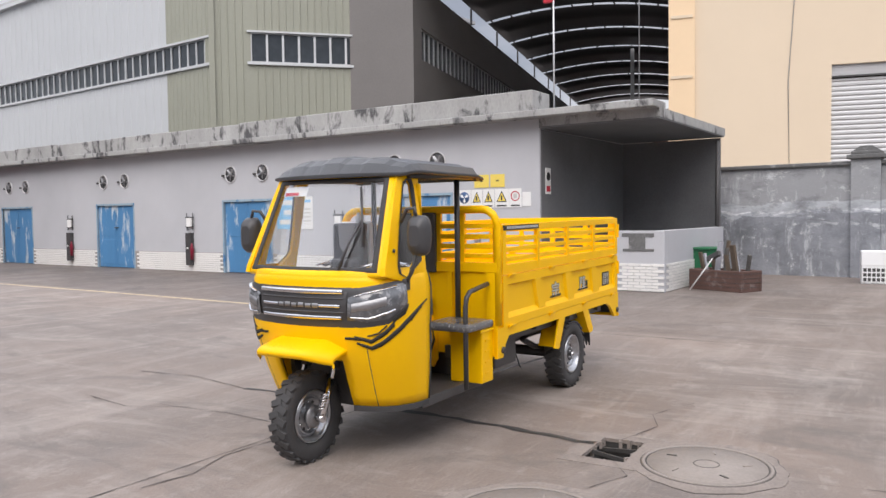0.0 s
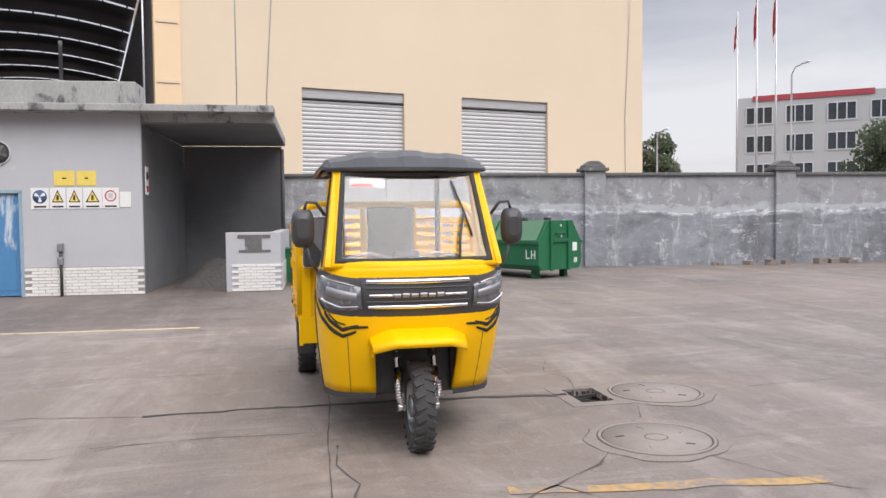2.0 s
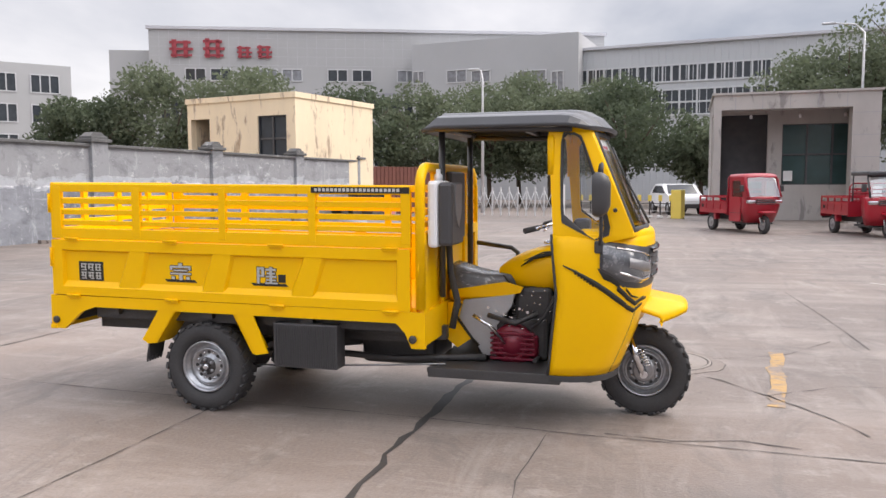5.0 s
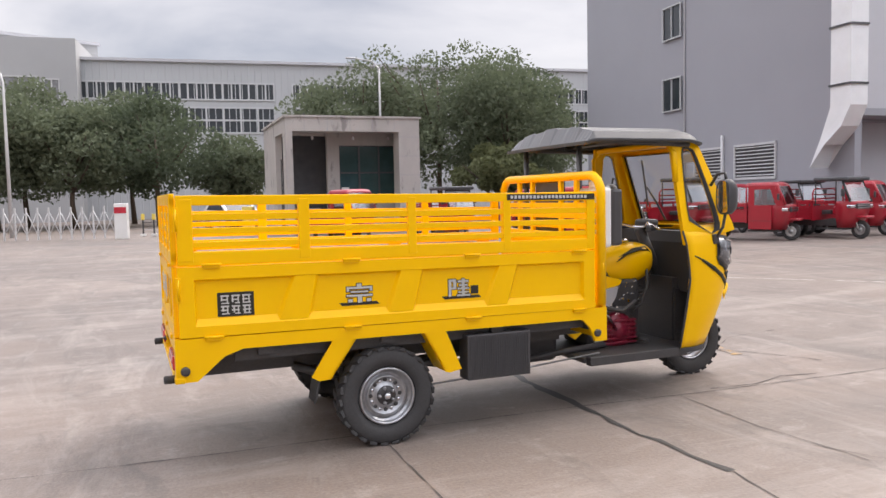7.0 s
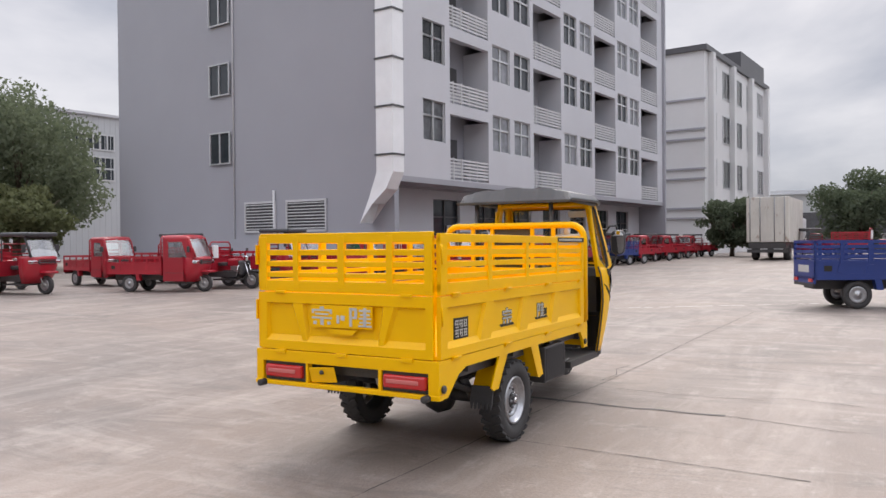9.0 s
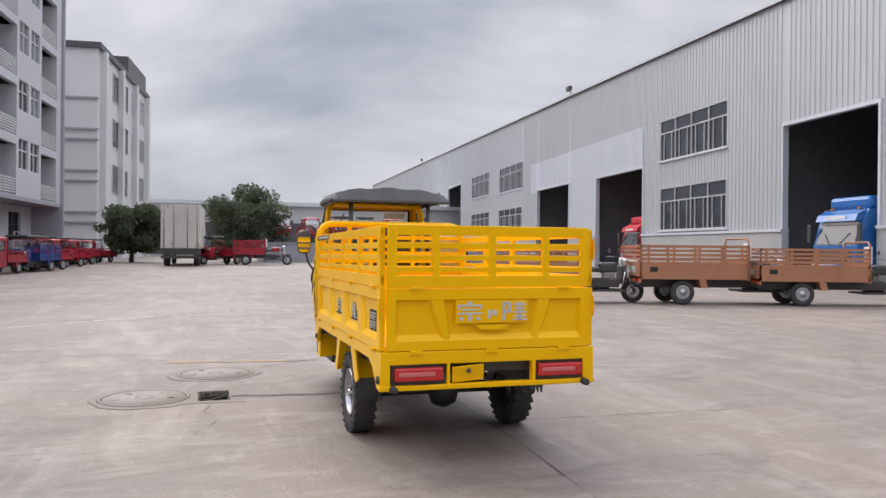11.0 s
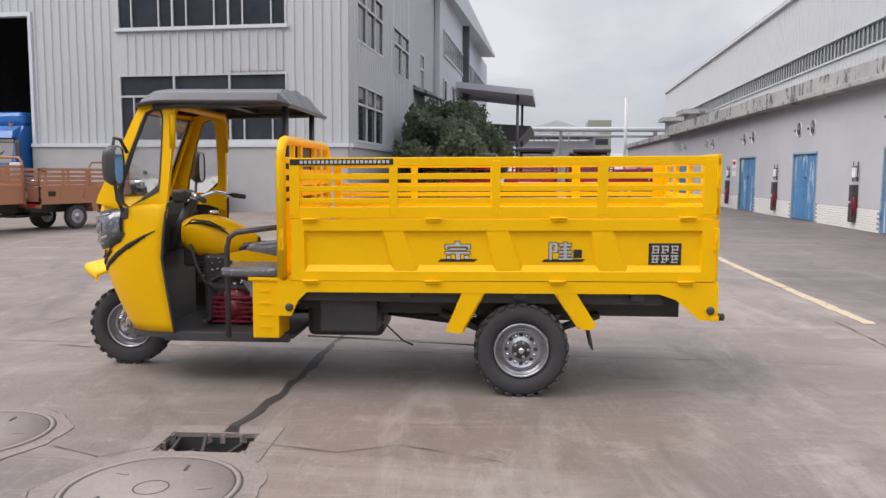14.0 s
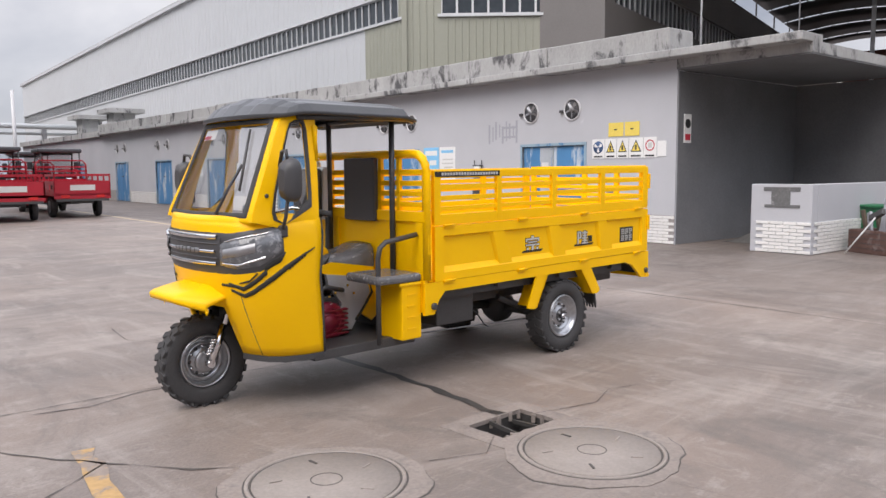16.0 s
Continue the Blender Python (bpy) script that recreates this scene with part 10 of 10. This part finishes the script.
part("roof", prism(bmesh.new(), [(-0.6, 6.0), (4.5, 7.6), (9.6, 6.0), (9.6, 5.8), (-0.6, 5.8)], -1.0, 10, "y"), M_SHED, ps_)
for k in range(6):
    part("truss_strut", tube(bmesh.new(), [(0.2 + 1.7 * k, -1.05, 5.2), (1.0 + 1.7 * k, -1.05, 6.4)], 0.06, 6), M_STEEL, ps_)
for k in range(4):
    part("post", boxes((0.1 + 2.9 * k, 0.3 + 2.9 * k, -1.1, -0.9, 0, 5.8)), M_STEEL, ps_)
ch = thing("vent_stack", "thin pale vent stack by the lane", "stack", m=pose(14.1, 63.6, 0))
part("pipe", tube(bmesh.new(), [(0, 0, 0), (0, 0, 8.0)], 0.14, 10), M_RAIL, ch)
for a in (38.0, 44.5):
    hd = thing("vent_hood", "weathered concrete roof vent hood", "vent hood", "vent hoods", G)
    part("shaft", boxes((a, a + 1.4, -2.4, -1.2, 3.5, 4.9)), M_OLDCONC, hd)
    part("cap", boxes((a - 0.5, a + 1.9, -2.8, -0.8, 4.9, 5.15)), M_OLDCONC, hd)

# ---- distant hills ----
hl_ = bmesh.new()
row0, row1 = [], []
for k in range(73):
    a = math.radians(5 * k)
    hgt = 26 + 44 * max(0.0, noise.noise(Vector((math.cos(a) * 2.2, math.sin(a) * 2.2, 4.2))))
    row0.append((900 * math.cos(a), 900 * math.sin(a), 0))
    row1.append((960 * math.cos(a), 960 * math.sin(a), hgt))
grid(hl_, [row0, row1])
single("backdrop", hl_, M_HAZE, "hazy grey blue hills on the horizon", "hills", kind="structure")


# ---- trees ----
def crown_mesh(seed, rx, ry, rz, cz, n, leaf, material, clumps=26, flat=0.55):
    rg = np.random.RandomState(seed)
    cen = []
    for k in range(clumps):
        d = rg.normal(size=3)
        d /= np.linalg.norm(d)
        d[2] = d[2] * 0.9 + 0.12
        cen.append(np.array([rx, ry, rz]) * d * (0.35 + 0.62 * rg.rand() ** 0.6))
    cen = np.array(cen)
    rad = 0.30 * min(rx, rz) * (0.6 + 0.8 * rg.rand(clumps))
    which = rg.choice(clumps, n, p=rad ** 2 / (rad ** 2).sum())
    d = rg.normal(size=(n, 3))
    d /= np.linalg.norm(d, axis=1)[:, None]
    p = cen[which] + d * (rad[which] * (0.55 + 0.55 * rg.rand(n)))[:, None] * np.array([1.15, 1.15, 0.8])
    p[:, 2] += cz
    p[:, 2] = np.maximum(p[:, 2], 0.15)
    a = rg.normal(size=(n, 3))
    a /= np.linalg.norm(a, axis=1)[:, None]
    b = np.cross(a, rg.normal(size=(n, 3)))
    b /= np.linalg.norm(b, axis=1)[:, None]
    s_ = leaf * (0.6 + 0.8 * rg.rand(n))[:, None]
    v = np.stack([p - a * s_, p + b * s_ * flat, p + a * s_, p - b * s_ * flat], 1).reshape(-1, 3)
    f = np.arange(4 * n).reshape(-1, 4)
    me = bpy.data.meshes.new("crown")
    me.from_pydata(v.tolist(), [], f.tolist())
    me.materials.append(material)
    return me


def tree(x, y, h, r, seed, material=None, leaf=0.13, n=9000, label="leafy green roadside tree with a dense crown", low=0.0):
    t = thing("tree", label, "tree", "roadside trees", pose(x, y, 0))
    rg = random.Random(seed)
    bm = bmesh.new()
    tube(bm, [(0, 0, 0), (0.1, 0.05, h * 0.22), (0.0, 0.1, h * 0.45), (0.1, 0, h * 0.75)], [0.20, 0.15, 0.12, 0.04], 8)
    for k in range(6):
        a = rg.uniform(0, 6.28)
        z = h * rg.uniform(0.25, 0.5)
        tube(bm, [(0.05, 0.05, z), (0.5 * r * math.cos(a), 0.5 * r * math.sin(a), z + 0.2 * h), (0.8 * r * math.cos(a), 0.8 * r * math.sin(a), z + 0.34 * h)], [0.08, 0.05, 0.02], 6)
    part("trunk", bm, M_BARK, t)
    ob = new("crown", crown_mesh(seed, r, r, h * (0.42 + 0.06 * low), h * (0.58 - 0.08 * low), n, leaf, material or M_LEAF, 44))
    ob.parent = t


for k, (x, y, h, r) in enumerate(((-16.6, -41.0, 11.9, 5.8), (-12.0, -43.0, 10.2, 4.4), (-21.0, -40.0, 9.6, 4.6), (-17.6, -35.0, 4.6, 2.6),
                                  (9.0, -46.0, 7.8, 3.6), (5.0, -46.5, 7.2, 3.2), (0.2, -46.5, 7.9, 3.9), (-4.6, -47.5, 5.8, 2.4), (13.0, -44.0, 7.6, 3.6),
                                  (17.5, -41.0, 7.4, 3.8), (22.5, -38.5, 8.8, 4.0), (27.5, -37.0, 8.2, 3.6), (31.5, -35.0, 7.2, 3.2), (8.0, -52.0, 9.0, 4.4), (1.5, -54.0, 8.8, 4.2), (-24.0, -46.0, 10.5, 5.0), (52.6, -30.4, 7.8, 2.0))):
    tree(x, y, h, r, 100 + k, M_LEAF3 if k == 3 else M_LEAF if k % 3 or k == 0 else M_LEAF2, n=15000 if r > 4 else 10000)
tree(-62.0, 2.7, 6.4, 3.3, 140, M_LEAF2, n=16000, label="round dense dark green tree at the yard end", low=1.0)
tree(-58.0, -6.2, 4.8, 2.5, 141, M_LEAF2, n=14000, label="round dense dark green tree at the yard end", low=1.0)
for k, (a, yy, r, h) in enumerate(((4.5, 2.4, 1.7, 3.9), (7.5, 2.2, 1.9, 4.6), (10.8, 2.3, 2.0, 4.8), (14.2, 2.4, 2.0, 4.5), (17.8, 2.3, 2.0, 4.2), (21.5, 2.3, 1.9, 3.8))):
    b = new("foliage", crown_mesh(200 + k, r, r * 0.95, h * 0.5, h * 0.48, 6500, 0.12, M_LEAF2 if k % 2 else M_LEAF, 30))
    sh_ = thing("shrub", "dense dark green shrub beside the shed", "shrub", "shrubs along the shed", SE)
    part("stem", tube(bmesh.new(), [(a, yy, 0.05), (a + 0.1, yy, h * 0.6)], 0.08, 6), M_BARK, sh_)
    b.parent = sh_
    b.location = (a, yy, 0)
kb = thing("planting_bed", "grass bed with a concrete kerb beside the shed", "planting bed", m=SE)
part("grass", boxes((0.6, 26, 0.2, 4.6, 0.0, 0.10)), M_GRASS, kb)
part("kerb", boxes((0.4, 26, 4.6, 4.75, 0, 0.13), (0.4, 0.6, 0.2, 4.6, 0, 0.13), bevel=0.01), M_OLDCONC, kb)
rg = np.random.RandomState(7)
n = 9000
p = np.stack([rg.uniform(0.7, 25, n), rg.uniform(0.3, 4.6, n), np.full(n, 0.10)], 1)
hgt = rg.uniform(0.06, 0.28, n)
ang = rg.uniform(0, 6.28, n)
d = np.stack([np.cos(ang), np.sin(ang), np.zeros(n)], 1) * 0.02
lean = np.stack([rg.normal(0, 0.05, n), rg.normal(0, 0.05, n), hgt], 1)
v = np.stack([p - d, p + d, p + lean], 1).reshape(-1, 3)
me = bpy.data.meshes.new("grass_blades")
me.from_pydata(v.tolist(), [], np.arange(3 * n).reshape(-1, 3).tolist())
me.materials.append(M_GRASS)
g_ob = new("grass_blades", me)
g_ob.matrix_world = SE
tagged(g_ob, "long grass growing in the planting bed", "grass", kind="stuff")
